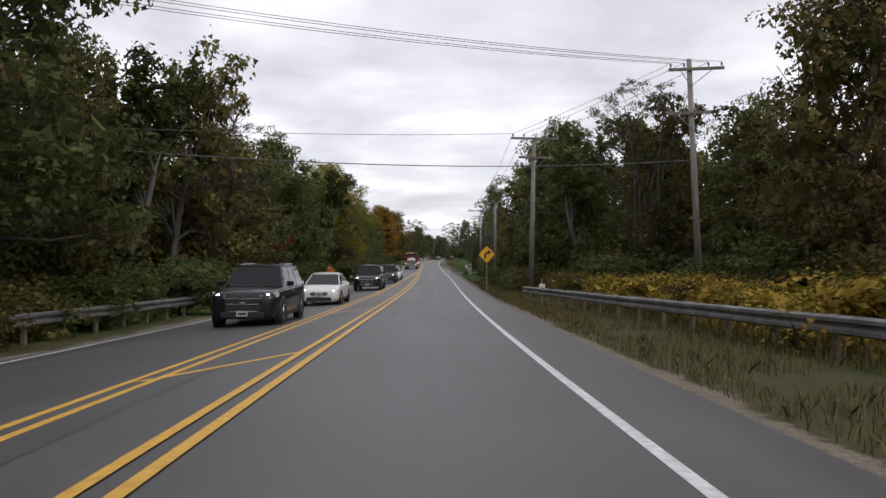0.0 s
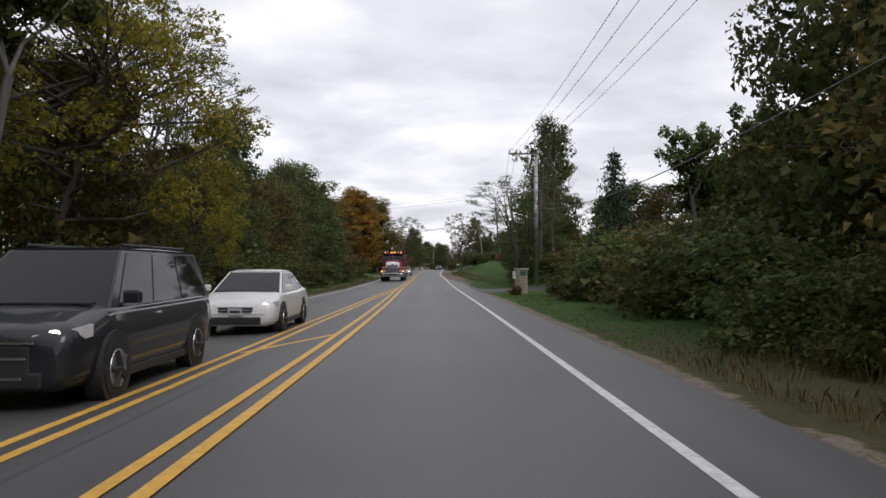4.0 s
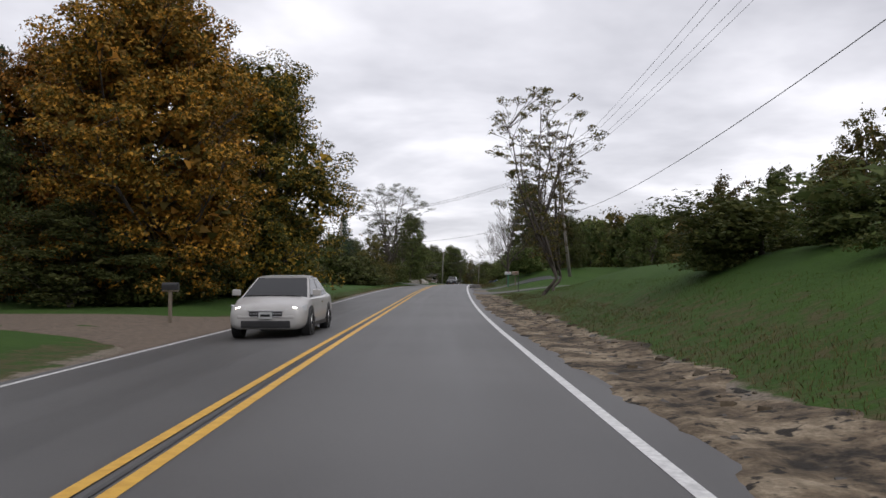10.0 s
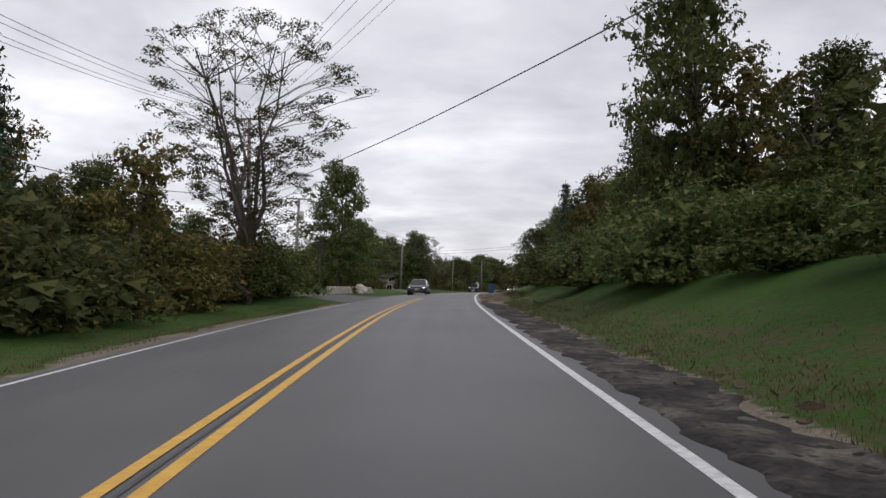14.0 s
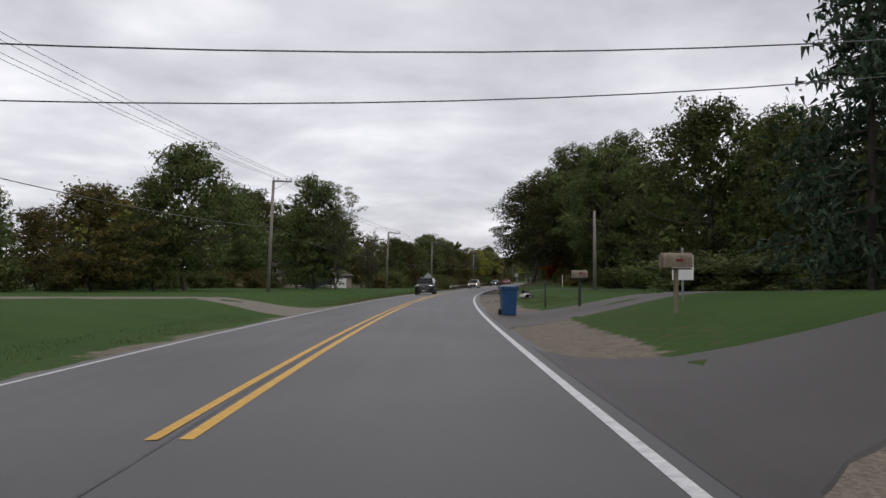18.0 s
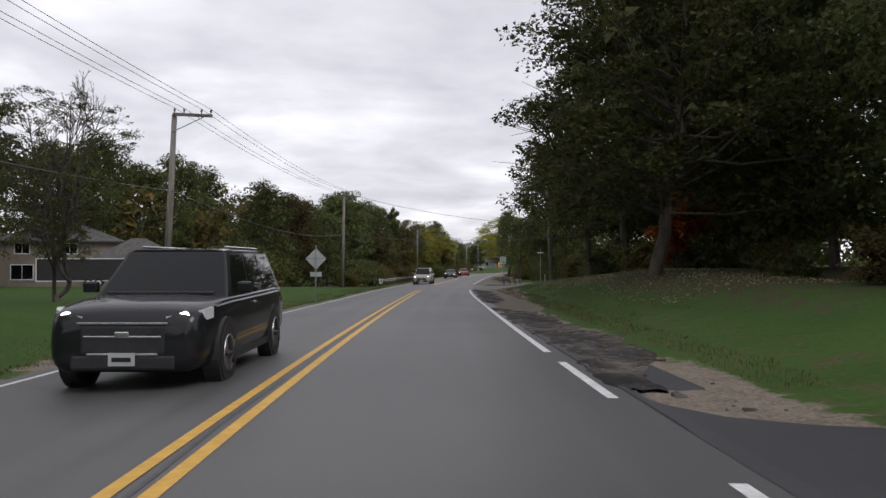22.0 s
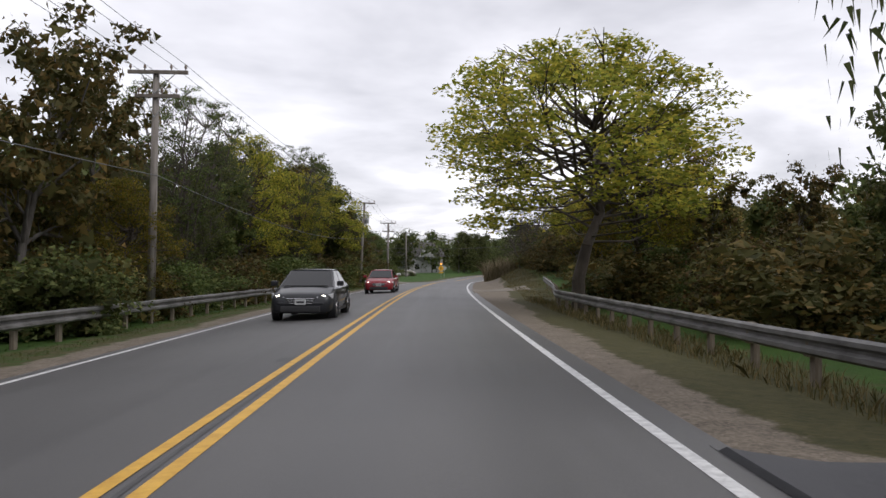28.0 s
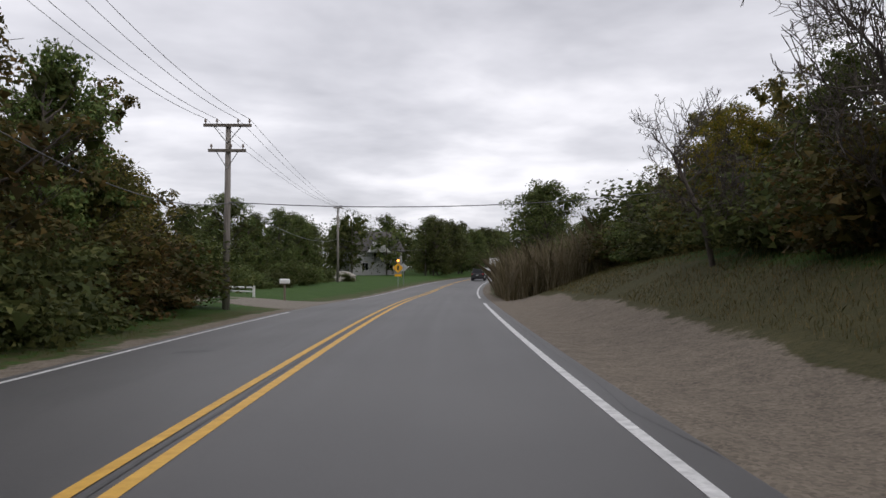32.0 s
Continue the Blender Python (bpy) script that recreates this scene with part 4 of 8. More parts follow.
dome("thin", "tall half-bare tree with thin leaves on spreading limbs", 12, 8, "dark", 15000, 0.095, 20, 0.22, 120, 0.05, "fan", M_BARK, 0.0, thick=0.014)
dome("sparse", "slender tree with thin autumn leaves on fine upright twigs", 9, 4.5, "olive", 6500, 0.085, 27, 0.2, 90, 0.055, "fan", M_BARK, 0.0, thick=0.011)
dome("maple_green", "large dark maple turning from green to gold", 15, 11, "turning", 52000, 0.15, 29, 0.1, 70, 0.14, skirt=2500, inner=1.6)
proto("bare", "leafless grey tree with fine upright twigs", DECID, 11, 7, "olive", 0, 0.2, 21, 0.15, 3, 3, 0, 0.6, 0.1, M_BARK, stout=0.5)
proto("dead", "dead bare tree with broken dark limbs", DECID, 11, 6, "olive", 0, 0.2, 23, 0.4, 2, 4, 0.15, 0.7, 0.1, M_BARK, stout=0.75)
proto("snag", "broken grey dead trunk without limbs", DECID, 8, 1.2, "olive", 0, 0.2, 25, 0.9, 1, 1, 0.05, 0.9, 0.1, M_BARK_GREY)
proto("bush_a", "dense green bush beside the road", "bush", 2.6, 3.4, "green", 3700, 0.098, 31, 0.05, 3, 2, 0, 0.5, 0.55, None, 2000, boughs=24)
proto("bush_b", "dark green bush in the undergrowth", "bush", 2.4, 3.2, "dark", 3700, 0.098, 32, 0.05, 3, 2, 0, 0.5, 0.55, None, 2000, boughs=24)
proto("bush_c", "olive-brown autumn shrub beside the road", "bush", 2.4, 3.0, "olive", 3300, 0.09, 33, 0.05, 3, 2, 0, 0.6, 0.48, None, 1500, boughs=24)
proto("bush_y", "low shrub with golden yellow flowers and leaves", "bush", 1.4, 2.2, "gold", 2400, 0.08, 34, 0.05, 3, 2, 0, 0.6, 0.34, None, 900, boughs=24)
spruce_proto("spruce", "dark green spruce with drooping boughs", 9.5, 5.0, "spruce", 51)
willow_proto()

# trees that stand out: kind, s, d, height, width, turn
HEROES = [
    ("green_b", 51, 11.5, 9.5, 5, 0), ("thin", 38, 12.2, 10.5, 6, 0), ("dead", 44, -9.8, 14.4, 9.0, 40), ("dead", 47, -10.5, 12.5, 7.5, 200), ("red", 57, -10.6, 5.6, 3.6, 0),
    ("olive_a", 96, -11, 10, 7, 0), ("yellow", 105, -9.4, 8.0, 6.5, 40), ("oak_b", 120.5, -11.6, 12.5, 6.5, 30), ("bare", 140, -12.5, 12.0, 6.5, 0), ("dead", 127, 11.4, 13.5, 6, 80), ("snag", 126, 10.3, 8.6, 1.2, 80),
    ("thin", 122.5, 8.3, 7.8, 8.0, 180), ("oak_b", 136, 12.5, 13.6, 6.5, 0), ("spruce", 117.5, 13.8, 9.0, 5, 0), ("green_a", 124, 24, 9, 7, 0), ("green_a", 131, 10.5, 7.0, 6.0, 0),
    ("oak_b", 162, 16.5, 9.5, 6.5, 20), ("bush_a", 133, 10.6, 3.4, 5, 0),
    ("maple", 207, -11.2, 15.0, 12.0, 0), ("maple", 211, -18.0, 13.6, 10.0, 80), ("oak_b", 209, -11, 4.2, 6.5, 50), ("oak_b", 204, -13.5, 4.6, 7, 120), ("maple_green", 217, -8.9, 14.2, 11.0, 100), ("oak_b", 222, -14.5, 12, 9, 0), ("oak_b", 217, -10.5, 5.0, 6, 0), ("green_a", 220.5, -9.2, 3.6, 4.5, 0), ("olive_a", 184, -15.2, 12.8, 10.5, 0), ("oak_b", 178, -13.5, 11, 7, 0), ("spruce", 211, -21, 14, 6, 60), ("spruce", 217, -21.5, 13, 6, 0), ("oak_b", 203, -22, 12, 8, 0),
    ("sparse", 210, 7.0, 10.6, 5.4, 0), ("sparse", 212, 8.0, 8.5, 4.4, 60), ("bare", 243.2, 7.4, 9.8, 8.5, 0), ("bare", 247, 11, 8.5, 5, 90),
    ("bare", 233, -10.8, 13.5, 9, 0), ("oak_b", 226.5, -9.8, 5.6, 5.5, 0), ("oak_b", 230.5, -11.4, 6.2, 6, 90), ("spruce", 268, -11.6, 9.2, 4.4, 0), ("olive_a", 274, -19, 8.8, 6.5, 0),
    ("thin", 284, -7.8, 14.4, 10.5, 190), ("sparse", 288, -9.0, 9.5, 6.5, 60), ("oak_b", 274, 11.2, 12.0, 6.0, 0), ("olive_a", 281, -19.5, 9.5, 6.5, 30), ("olive_b", 273, -9.5, 6.5, 5, 0),
    ("oak_b", 327, -10.8, 13.5, 8.0, 0), ("dead", 321, -11.5, 9, 3.0, 60),
    ("spruce", 340, 13.8, 12.5, 6.0, 0),
    ("thin", 396.5, -9.9, 10.4, 6.0, 60), ("oak_b", 397.5, -12.6, 11.4, 8.0, 0), ("thin", 415.5, -9.8, 6.6, 5.0, 20), ("bare", 416.1, -10.2, 7.8, 4.6, 50), ("spruce", 423.5, -19.0, 6.2, 4.4, 0), ("oak_a", 387, -21.5, 13.0, 10, 70), ("olive_a", 380, -26, 8.5, 9, 0), ("yellow", 392, -29.5, 8.5, 9, 0), ("oak_b", 384, -23, 9.5, 6, 0), ("oak_b", 411.5, -18, 8.5, 6, 0),
    ("oak_big", 421, 9.9, 13.0, 12.0, 180), ("oak_big", 438, 13.0, 17.0, 11, 30), ("oak_big", 447.5, 12.5, 16.0, 12, 0), ("oak_big", 428, 15.5, 18.5, 11, 90), ("oak_big", 413, 20, 17.5, 11, 40), ("oak_a", 470.5, 11.6, 13.8, 8.5, 60), ("oak_b", 475, 14, 14, 8, 0), ("red", 427, 12.6, 3.8, 3.2, 0), ("red", 436, 15.5, 3.4, 2.8, 50),
    ("dead", 478, 13, 8.5, 6, 0), ("willow", 501, 9.0, 10.0, 8.2, 180), ("willow", 505, 15.0, 8.6, 8.0, 40), ("oak_a", 500, 21, 12, 9, 0), ("yellow", 525.5, 7.5, 10.4, 15.6, 10), ("yellow", 529, 11.0, 8.6, 8.0, 200),
    ("oak_a", 508, -14.5, 12.0, 9.5, 0), ("oak_a", 498, -14, 11, 8, 120), ("thin", 556, -9.6, 11.5, 6.5, 0), ("thin", 563, -10.5, 10.5, 6, 80), ("olive_a", 497, -9.5, 7.0, 5, 0), ("yellow", 521, -8.6, 5.0, 4.5, 0), ("thin", 530, -9.5, 8.0, 5, 0),
    ("bare", 572, 10.0, 8.6, 7.5, 0), ("yellow", 563, 12.6, 7.0, 5.4, 0), ("bare", 581, 9.2, 5.2, 6.0, 100), ("thin", 575, 12.0, 5.6, 5, 0), ("yellow", 585, 11.0, 4.4, 4.5, 0), ("olive_b", 588, 11.5, 4.0, 5, 0), ("bare", 594, 11.5, 4.6, 5, 30), ("bare", 574, 10.0, 6.0, 6.0, 180), ("olive_a", 578, -9.6, 7.6, 6.5, 0), ("green_a", 567.5, -10.4, 12.0, 7.0, 0), ("olive_a", 571.5, -11.5, 11.0, 7.0, 40),
    ("olive_b", 553, 11.5, 5.0, 5.0, 0), ("yellow", 558, 12.5, 5.8, 5, 0), ("yellow", 590, -9.6, 4.6, 3.6, 0), ("olive_a", 586, -9.0, 5.2, 4.5, 0),
]
for key, s, d, h, w, turn in HEROES:
    plant(key, s, d, h, w, turn)

# belts of wood: s from, to, d near, far, height low, high, spacing along, rows, kinds. The front row is single trees, the rows behind are woods
BELTS = [
    (-32, 44, -10.8, -24, 9.6, 13.8, 5.4, 3, "oak_b green_a olive_a green_b oak_a olive_b thin", "trees along the wooded verge"),
    (44, 68, -11.2, -24, 9.2, 10.8, 5.4, 3, "oak_b green_a olive_a green_b oak_a olive_b", "trees along the wooded verge"),
    (68, 112, -10.6, -24, 9.4, 14.4, 5.8, 3, "oak_b green_a olive_a green_b oak_a yellow thin", "trees along the wooded verge"),
    (112, 142, -11.2, -24, 6.6, 9.4, 5.2, 3, "green_a oak_b olive_b green_b olive_a oak_a", "trees along the wooded verge"),
    (142, 158, -11.0, -24, 10.6, 12.4, 5.4, 3, "green_a oak_b green_b oak_a", "trees along the wooded verge"),
    (158, 176, -11.4, -24, 8.2, 9.8, 5.2, 3, "green_a oak_b olive_b green_b olive_a oak_a", "trees along the wooded verge"),
    (200, 240, -20, -32, 8, 11, 8, 3, "oak_b green_a oak_a", "trees along the wooded verge"),
    (-25, 52, 14.5, 27, 7.5, 10.5, 6.0, 3, "green_a green_b olive_b oak_b olive_a", "trees behind the guard rail"),
    (52, 88, 11.5, 24, 10, 13.0, 5.6, 3, "green_a oak_b olive_b green_b olive_a", "trees behind the guard rail"),
    (88, 112, 15.5, 26, 7, 10, 5.6, 3, "green_a oak_b olive_b green_b olive_a", "trees behind the guard rail"),
    (104, 150, 20, 34, 7, 9, 7, 2, "green_a oak_b olive_a", "trees by the red fence"),
    (186, 246, 18, 32, 5.0, 7.0, 7, 3, "green_b olive_b olive_a green_a", "trees on the grass bank"),
    (246, 264, 13.5, 28, 4.0, 5.4, 5, 3, "green_b olive_b oak_b", "trees on the grass bank"),
    (264, 316, 12.5, 28, 6.0, 8.5, 6, 3, "oak_b green_a olive_b oak_a", "trees on the grass bank"),
    (262, 300, -12, -26, 4.8, 6.4, 5, 3, "oak_b green_a oak_b green_b", "trees beside the lawn"),
    (318, 352, -24, -40, 4.2, 6.5, 7, 3, "oak_b green_a olive_a", "trees beside the lawn"),
    (344, 376, 22, 38, 9, 12, 5.5, 3, "green_a oak_b oak_a", "trees along the wooded drive"),
    (352, 436, -36, -62, 7.6, 9.6, 8, 4, "oak_a oak_b olive_a", "trees beyond the lawn"),
    (436, 510, -36, -62, 14.5, 18, 8, 4, "oak_a oak_b olive_a", "trees beyond the lawn"),
    (318, 344, 18, 34, 9, 12.5, 6.5, 3, "oak_a oak_b green_a", "trees along the wooded drive"),
    (372, 404, 20, 40, 12, 15, 6.5, 3, "oak_a oak_b green_a", "trees along the wooded drive"),
    (404, 468, 17, 36, 13, 16.5, 6.5, 3, "oak_big oak_b green_a", "trees along the wooded drive"),
    (456, 486, -13.6, -30, 8.0, 10.0, 6.0, 3, "oak_a oak_b olive_a", "trees behind the guard rail"),
    (486, 502, -12.8, -30, 10.6, 12.4, 6.0, 3, "oak_a oak_b olive_a", "trees behind the guard rail"),
    (502, 516, -10.8, -24, 11.0, 12.5, 5.2, 3, "olive_a yellow oak_b oak_a green_b", "trees behind the guard rail"),
    (516, 566, -10.2, -24, 9.2, 10.8, 5.2, 3, "olive_a green_a thin olive_b yellow green_b", "trees behind the guard rail"),
    (566, 594, -10, -24, 7.2, 8.8, 5.0, 3, "olive_a green_a olive_b", "trees behind the guard rail"),
    (538, 560, 14, 28, 4.5, 6.0, 6, 3, "olive_b green_b olive_a", "trees on the brushy bank"),
    (512, 538, 13.0, 28, 4.6, 6.6, 6, 3, "olive_b green_a olive_a green_b", "trees behind the guard rail"),
    (556, 640, 14, 30, 5.0, 6.8, 5.5, 3, "olive_b green_b green_a", "trees on the brushy bank"),
    (612, 720, -26, -50, 8, 11, 8, 3, "oak_b green_a oak_a", "trees by the far house"),
    (630, 780, 10, 34, 7, 10, 8, 3, "oak_b oak_a green_a", "trees at the end of the road"),
    (700, 800, -9, -45, 9, 12, 7, 4, "oak_a oak_b green_a", "trees at the end of the road"),
]
DRIVES = ((112, 119, 1), (189, 199, -1), (227, 234, 1), (298, 313, -1), (325, 332, 1), (343, 352, 1), (354, 360, -1), (380, 398, 1), (457, 467, 1), (481, 490, 1), (595, 602, -1))


def open_garden(s, d):
    """The mown lawns before the two tan houses, where nothing tall grows."""
    if 400 < s < 467 and d < 0 and -0.47 < (d - 1.8) / (s - 372.7) < -0.23:
        return True
    return d < 0 and ((224 < s < 275 and -0.415 < (d - 1.7) / (s - 207) < -0.315) or (236 < s < 275 and (d - 1.64) / (s - 225.7) < -0.42))


rng = random.Random(8)
behind = {"dark": [], "green": [], "olive": []}
for s0, s1, d0, d1, h0, h1, gap, rows_n, kinds, group in BELTS:
    kinds = kinds.split()
    for r in range(rows_n):
        s = s0 + rng.uniform(0, gap)
        while s < s1:
            k = (r + rng.uniform(-0.25, 0.25)) / max(rows_n - 1, 1)
            d = d0 + (d1 - d0) * min(max(k, 0), 1)
            key = rng.choice(kinds)
            h = rng.uniform(h0, h1) * (1 + 0.06 * r)
            w = PROTO[key][2] / PROTO[key][1] * h * rng.uniform(0.85, 1.15)
            if not open_garden(s, d) and not any(a - 2 < s < b + 2 and (d > 0) == (side > 0) for a, b, side in DRIVES):
                if r == 0:
                    plant(key, s, d, h, w, rng.uniform(0, 360), group)
                else:
                    behind["green" if "green" in key else "olive" if "olive" in key else "dark"].append((s, d, h, w))
            s += gap * rng.uniform(0.75, 1.3) * (1 + 0.1 * r)
# woods far behind everything, on both sides and at both ends
for s in range(-160, 960, 11):
    for d0 in (-52, -66, -84, 44, 56, 72):
        if d0 < -80 or not (330 < s < 480 and d0 > -62 and d0 < 0):
            behind[rng.choice(("dark", "dark", "green", "olive"))].append((s + rng.uniform(-4, 4), d0 + rng.uniform(-5, 5), rng.uniform(8.5, 11.5) + 0.02 * abs(d0), rng.uniform(8, 12)))
for d0 in range(-48, 44, 8):
    for s in (-62, -74, 812, 826, 842):
        behind[rng.choice(("dark", "green", "olive"))].append((s + rng.uniform(-4, 4), d0 + rng.uniform(-3, 3), rng.uniform(9, 13), rng.uniform(7, 10)))


def wood_behind(colour, trees, label):
    """The rows of trees behind the front ones, which nobody could count: trunks and leaf sprays in one mesh."""
    rg = np.random.default_rng(len(trees))
    pts, segs, masses = [], [], []
    facing, sizes = [], []
    for s, d, h, w in trees:
        base = spot(s, d, -0.2)
        near = abs(d) < 40
        m, n, leaf = (18, 1250, 0.30) if abs(d) < 30 else (16, 720, 0.42) if near else (10, 260, 0.5)
        heads = rg.normal(size=(m, 3))
        heads /= np.linalg.norm(heads, axis=1)[:, None]
        heads = heads * np.array([w * 0.33, w * 0.33, h * 0.27]) + np.array([0, 0, h * 0.62])
        low = np.stack([rg.normal(size=6) * w * 0.28, rg.normal(size=6) * w * 0.28, rg.uniform(0.08, 0.34, 6) * h], 1)
        heads = np.vstack([heads, low])
        p, way = lump_points(rg, heads, rg.uniform(0.12, 0.22, len(heads)) * w, n)
        keep = (p[:, 2] > 0.1) & (p[:, 2] < h * 1.02)
        pts.append(p[keep] + np.array(base))
        facing.append(way[keep])
        sizes.append(np.full((int(keep.sum()), 1), leaf))
        deep = rg.permutation(len(p))[:n // 7]
        masses.append(np.array([0, 0, h * 0.5]) + (p[deep] - np.array([0, 0, h * 0.5])) * np.array([0.72, 0.72, 0.85]) + np.array(base))
        segs.append((base, base + Vector((0, 0, h * 0.75)), 0.17, 0.05))
    home = tagged(new("wood"), label, "wood", kind="stuff")
    part("foliage", leaf_mesh("wood", np.vstack(pts), np.vstack(sizes), M_LEAF[colour], rg, np.vstack(facing)), home)["kind"] = "stuff"
    part("inner_leaves", leaf_mesh("inner_leaves", np.vstack(masses), 1.0, M_LEAF[colour], rg), home)["kind"] = "stuff"
    part("trunks", tube_mesh("trunks", segs, M_BARK, 4), home)["kind"] = "stuff"


wood_behind("dark", behind["dark"], "dark green wood behind the roadside trees")
wood_behind("green", behind["green"], "green wood behind the roadside trees")
wood_behind("olive", behind["olive"], "olive autumn wood behind the roadside trees")

# undergrowth
SHRUBS = [
    (-30, 108, -8.6, 1.6, 2.6, 2.6, "bush_b bush_a bush_c", "undergrowth along the wooded verge"), (108, 178, -8.6, 1.8, 3.2, 2.8, "bush_b bush_a bush_c", "undergrowth along the wooded verge"),
    (-20, 50, 10.4, 1.1, 1.6, 1.5, "bush_y bush_y bush_y bush_c", "golden shrubs behind the guard rail"), (-20, 55, 13.0, 1.8, 2.8, 2.8, "bush_c bush_a bush_b", "undergrowth behind the guard rail"),
    (52, 82, 8.0, 1.0, 1.9, 2.2, "bush_c bush_b bush_a", "undergrowth behind the guard rail"), (82, 108, 9.8, 1.8, 3.4, 2.6, "bush_c bush_b bush_a", "undergrowth behind the guard rail"), (124, 140, 10.4, 1.2, 2.4, 2.6, "bush_a bush_b", "undergrowth by the grass bank"),
    (183, 195, 10.0, 0.9, 1.4, 2.6, "bush_a bush_b", "bushes on the grass bank"), (152, 184, -12, 2.5, 4, 3.5, "bush_b", "dark bushes by the gravel drive"),
    (205, 245, -11.5, 2.2, 3.6, 3.0, "bush_b bush_a", "dark bushes under the maples"), (262, 300, -9.0, 2.5, 4.0, 2.7, "bush_b bush_a bush_c", "bushes beside the lawn"),
    (246, 310, 9.4, 2.0, 3.2, 3.0, "bush_b bush_a", "bushes on the grass bank"), (320, 342, -20, 2, 3.5, 3.2, "bush_b bush_a", "bushes beside the lawn"),
    (350, 470, -31, 2, 3.5, 4.0, "bush_b bush_a bush_c", "bushes beyond the lawn"), (440, 470, -13.5, 2.2, 3.4, 3.0, "bush_b bush_a bush_c", "bushes beyond the lawn"),
    (355, 376, 21, 2.0, 3.0, 3.4, "bush_b", "bushes by the wooded drive"), (405, 476, 14, 1.2, 2.4, 3.2, "bush_b bush_c", "undergrowth by the wooded drive"),
    (470, 592, -8.1, 1.8, 3.2, 2.5, "bush_c bush_a bush_b", "undergrowth behind the guard rail"), (538, 560, 12.2, 1.2, 2.2, 2.4, "bush_c bush_a bush_c", "brush on the bank"), (513, 538, 10.8, 1.4, 2.8, 2.4, "bush_c bush_a bush_b", "undergrowth behind the guard rail"),
    (560, 618, 11.2, 1.8, 3.0, 2.6, "bush_b bush_c", "brush on the bank"), (560, 610, 13.2, 3.0, 4.4, 2.8, "bush_b bush_c bush_a", "brush on the bank"), (606, 660, -14, 1.2, 2.6, 3.4, "bush_a bush_b", "garden bushes by the far house"),
    (618, 700, 8.5, 1.8, 3.0, 3.0, "bush_b bush_a", "brush at the end of the road"),
]
for s0, s1, d, h0, h1, gap, kinds, group in SHRUBS:
    s = s0
    while s < s1:
        key = rng.choice(kinds.split())
        h = rng.uniform(h0, h1)
        across = d + rng.uniform(-0.7, 0.7) * (1 if abs(d) > 8 else 0.4)
        if open_garden(s, across):
            s += gap
            continue
        plant(key, s, across, h, PROTO[key][2] / PROTO[key][1] * h * rng.uniform(1.15, 1.6), rng.uniform(0, 360), group)
        s += gap * rng.uniform(1.15, 1.9)
for key, s, d, h, w in (("bush_a", 190, 10.3, 1.6, 4.8), ("bush_b", 186, 11.2, 1.6, 4.6), ("bush_b", 356, 14, 2.0, 6), ("bush_b", 352, 15.5, 1.8, 5), ("bush_b", 163, 13, 3.2, 4), ("bush_a", 395, 17.5, 2.2, 6), ("bush_a", 390, 19, 2.0, 5),
                        ("bush_b", 653, -12, 1.2, 2.2), ("bush_c", 316.5, -7.6, 0.8, 1.6), ("bush_a", 107.6, 8.6, 1.1, 1.6), ("bush_c", 109.4, 6.5, 0.7, 1.0)):
    plant(key, s, d, h, w, 0)


def blades(name, label, mat, spans, height, per_metre, seed, thick=0.02):
    """Grass that nobody could count, as one object. spans: s from, to, d near, far."""
    rg = np.random.default_rng(seed)
    pts = []
    for s0, s1, d0, d1 in spans:
        n = int((s1 - s0) * abs(d1 - d0) * per_metre)
        for s, k in zip(rg.uniform(s0, s1, n), rg.uniform(0, 1, n)):
            if noise.noise((s * 0.35, k * 2 + d0, seed)) < -0.25:
                continue
            off = pave_right(s) if d0 > 0 else pave_left(s)
            pts.append(spot(s, off + d0 + (d1 - d0) * k))
    n = len(pts)
    p = np.array([tuple(q) for q in pts])
    a, h = rg.uniform(0, 6.283, n), height * rg.uniform(0.45, 1.25, n)
    lean = rg.normal(size=(n, 2)) * 0.35
    side = np.stack([np.cos(a), np.sin(a), np.zeros(n)], 1) * thick
    tip = p + np.stack([lean[:, 0] * h, lean[:, 1] * h, h], 1)
    mid = p + np.stack([lean[:, 0] * h * 0.3, lean[:, 1] * h * 0.3, h * 0.6], 1)
    v = np.stack([p - side, p + side, mid + side * 0.8, tip, mid - side * 0.8], 1).reshape(-1, 3)
    me = bpy.data.meshes.new(name)
    me.vertices.add(5 * n)
    me.vertices.foreach_set("co", v.reshape(-1))
    me.loops.add(5 * n)
    me.loops.foreach_set("vertex_index", np.arange(5 * n, dtype=np.int32))
    me.polygons.add(n)
    me.polygons.foreach_set("loop_start", np.arange(n, dtype=np.int32) * 5)
    me.polygons.foreach_set("loop_total", np.full(n, 5, dtype=np.int32))
    me.update(calc_edges=True)
    me.materials.append(mat)
    tagged(new(name, me), label, "grass", kind="stuff")


blades("roadside_grass", "dry tan and green grass along the guard rail", M_DRY_BLADE, [(2, 62, 0.3, 4.0), (62, 80, 0.5, 3.0), (500, 535, 2.0, 3.6)], 0.20, 75, 3, 0.007)
blades("roadside_grass", "short green verge grass beside the road", M_GRASS_BLADE, [(14, 182, -0.7, -3.0), (205, 292, -0.7, -2.4), (330, 350, -0.7, -2.2), (365, 470, -0.7, -2.2), (480, 590, -1.0, -2.8),
       (80, 110, 0.4, 3.0), (124, 225, 1.9, 4.6), (244, 320, 1.5, 3.4), (355, 376, 2.3, 4.6), (410, 450, 2.3, 4.0)], 0.055, 80, 4, 0.004)
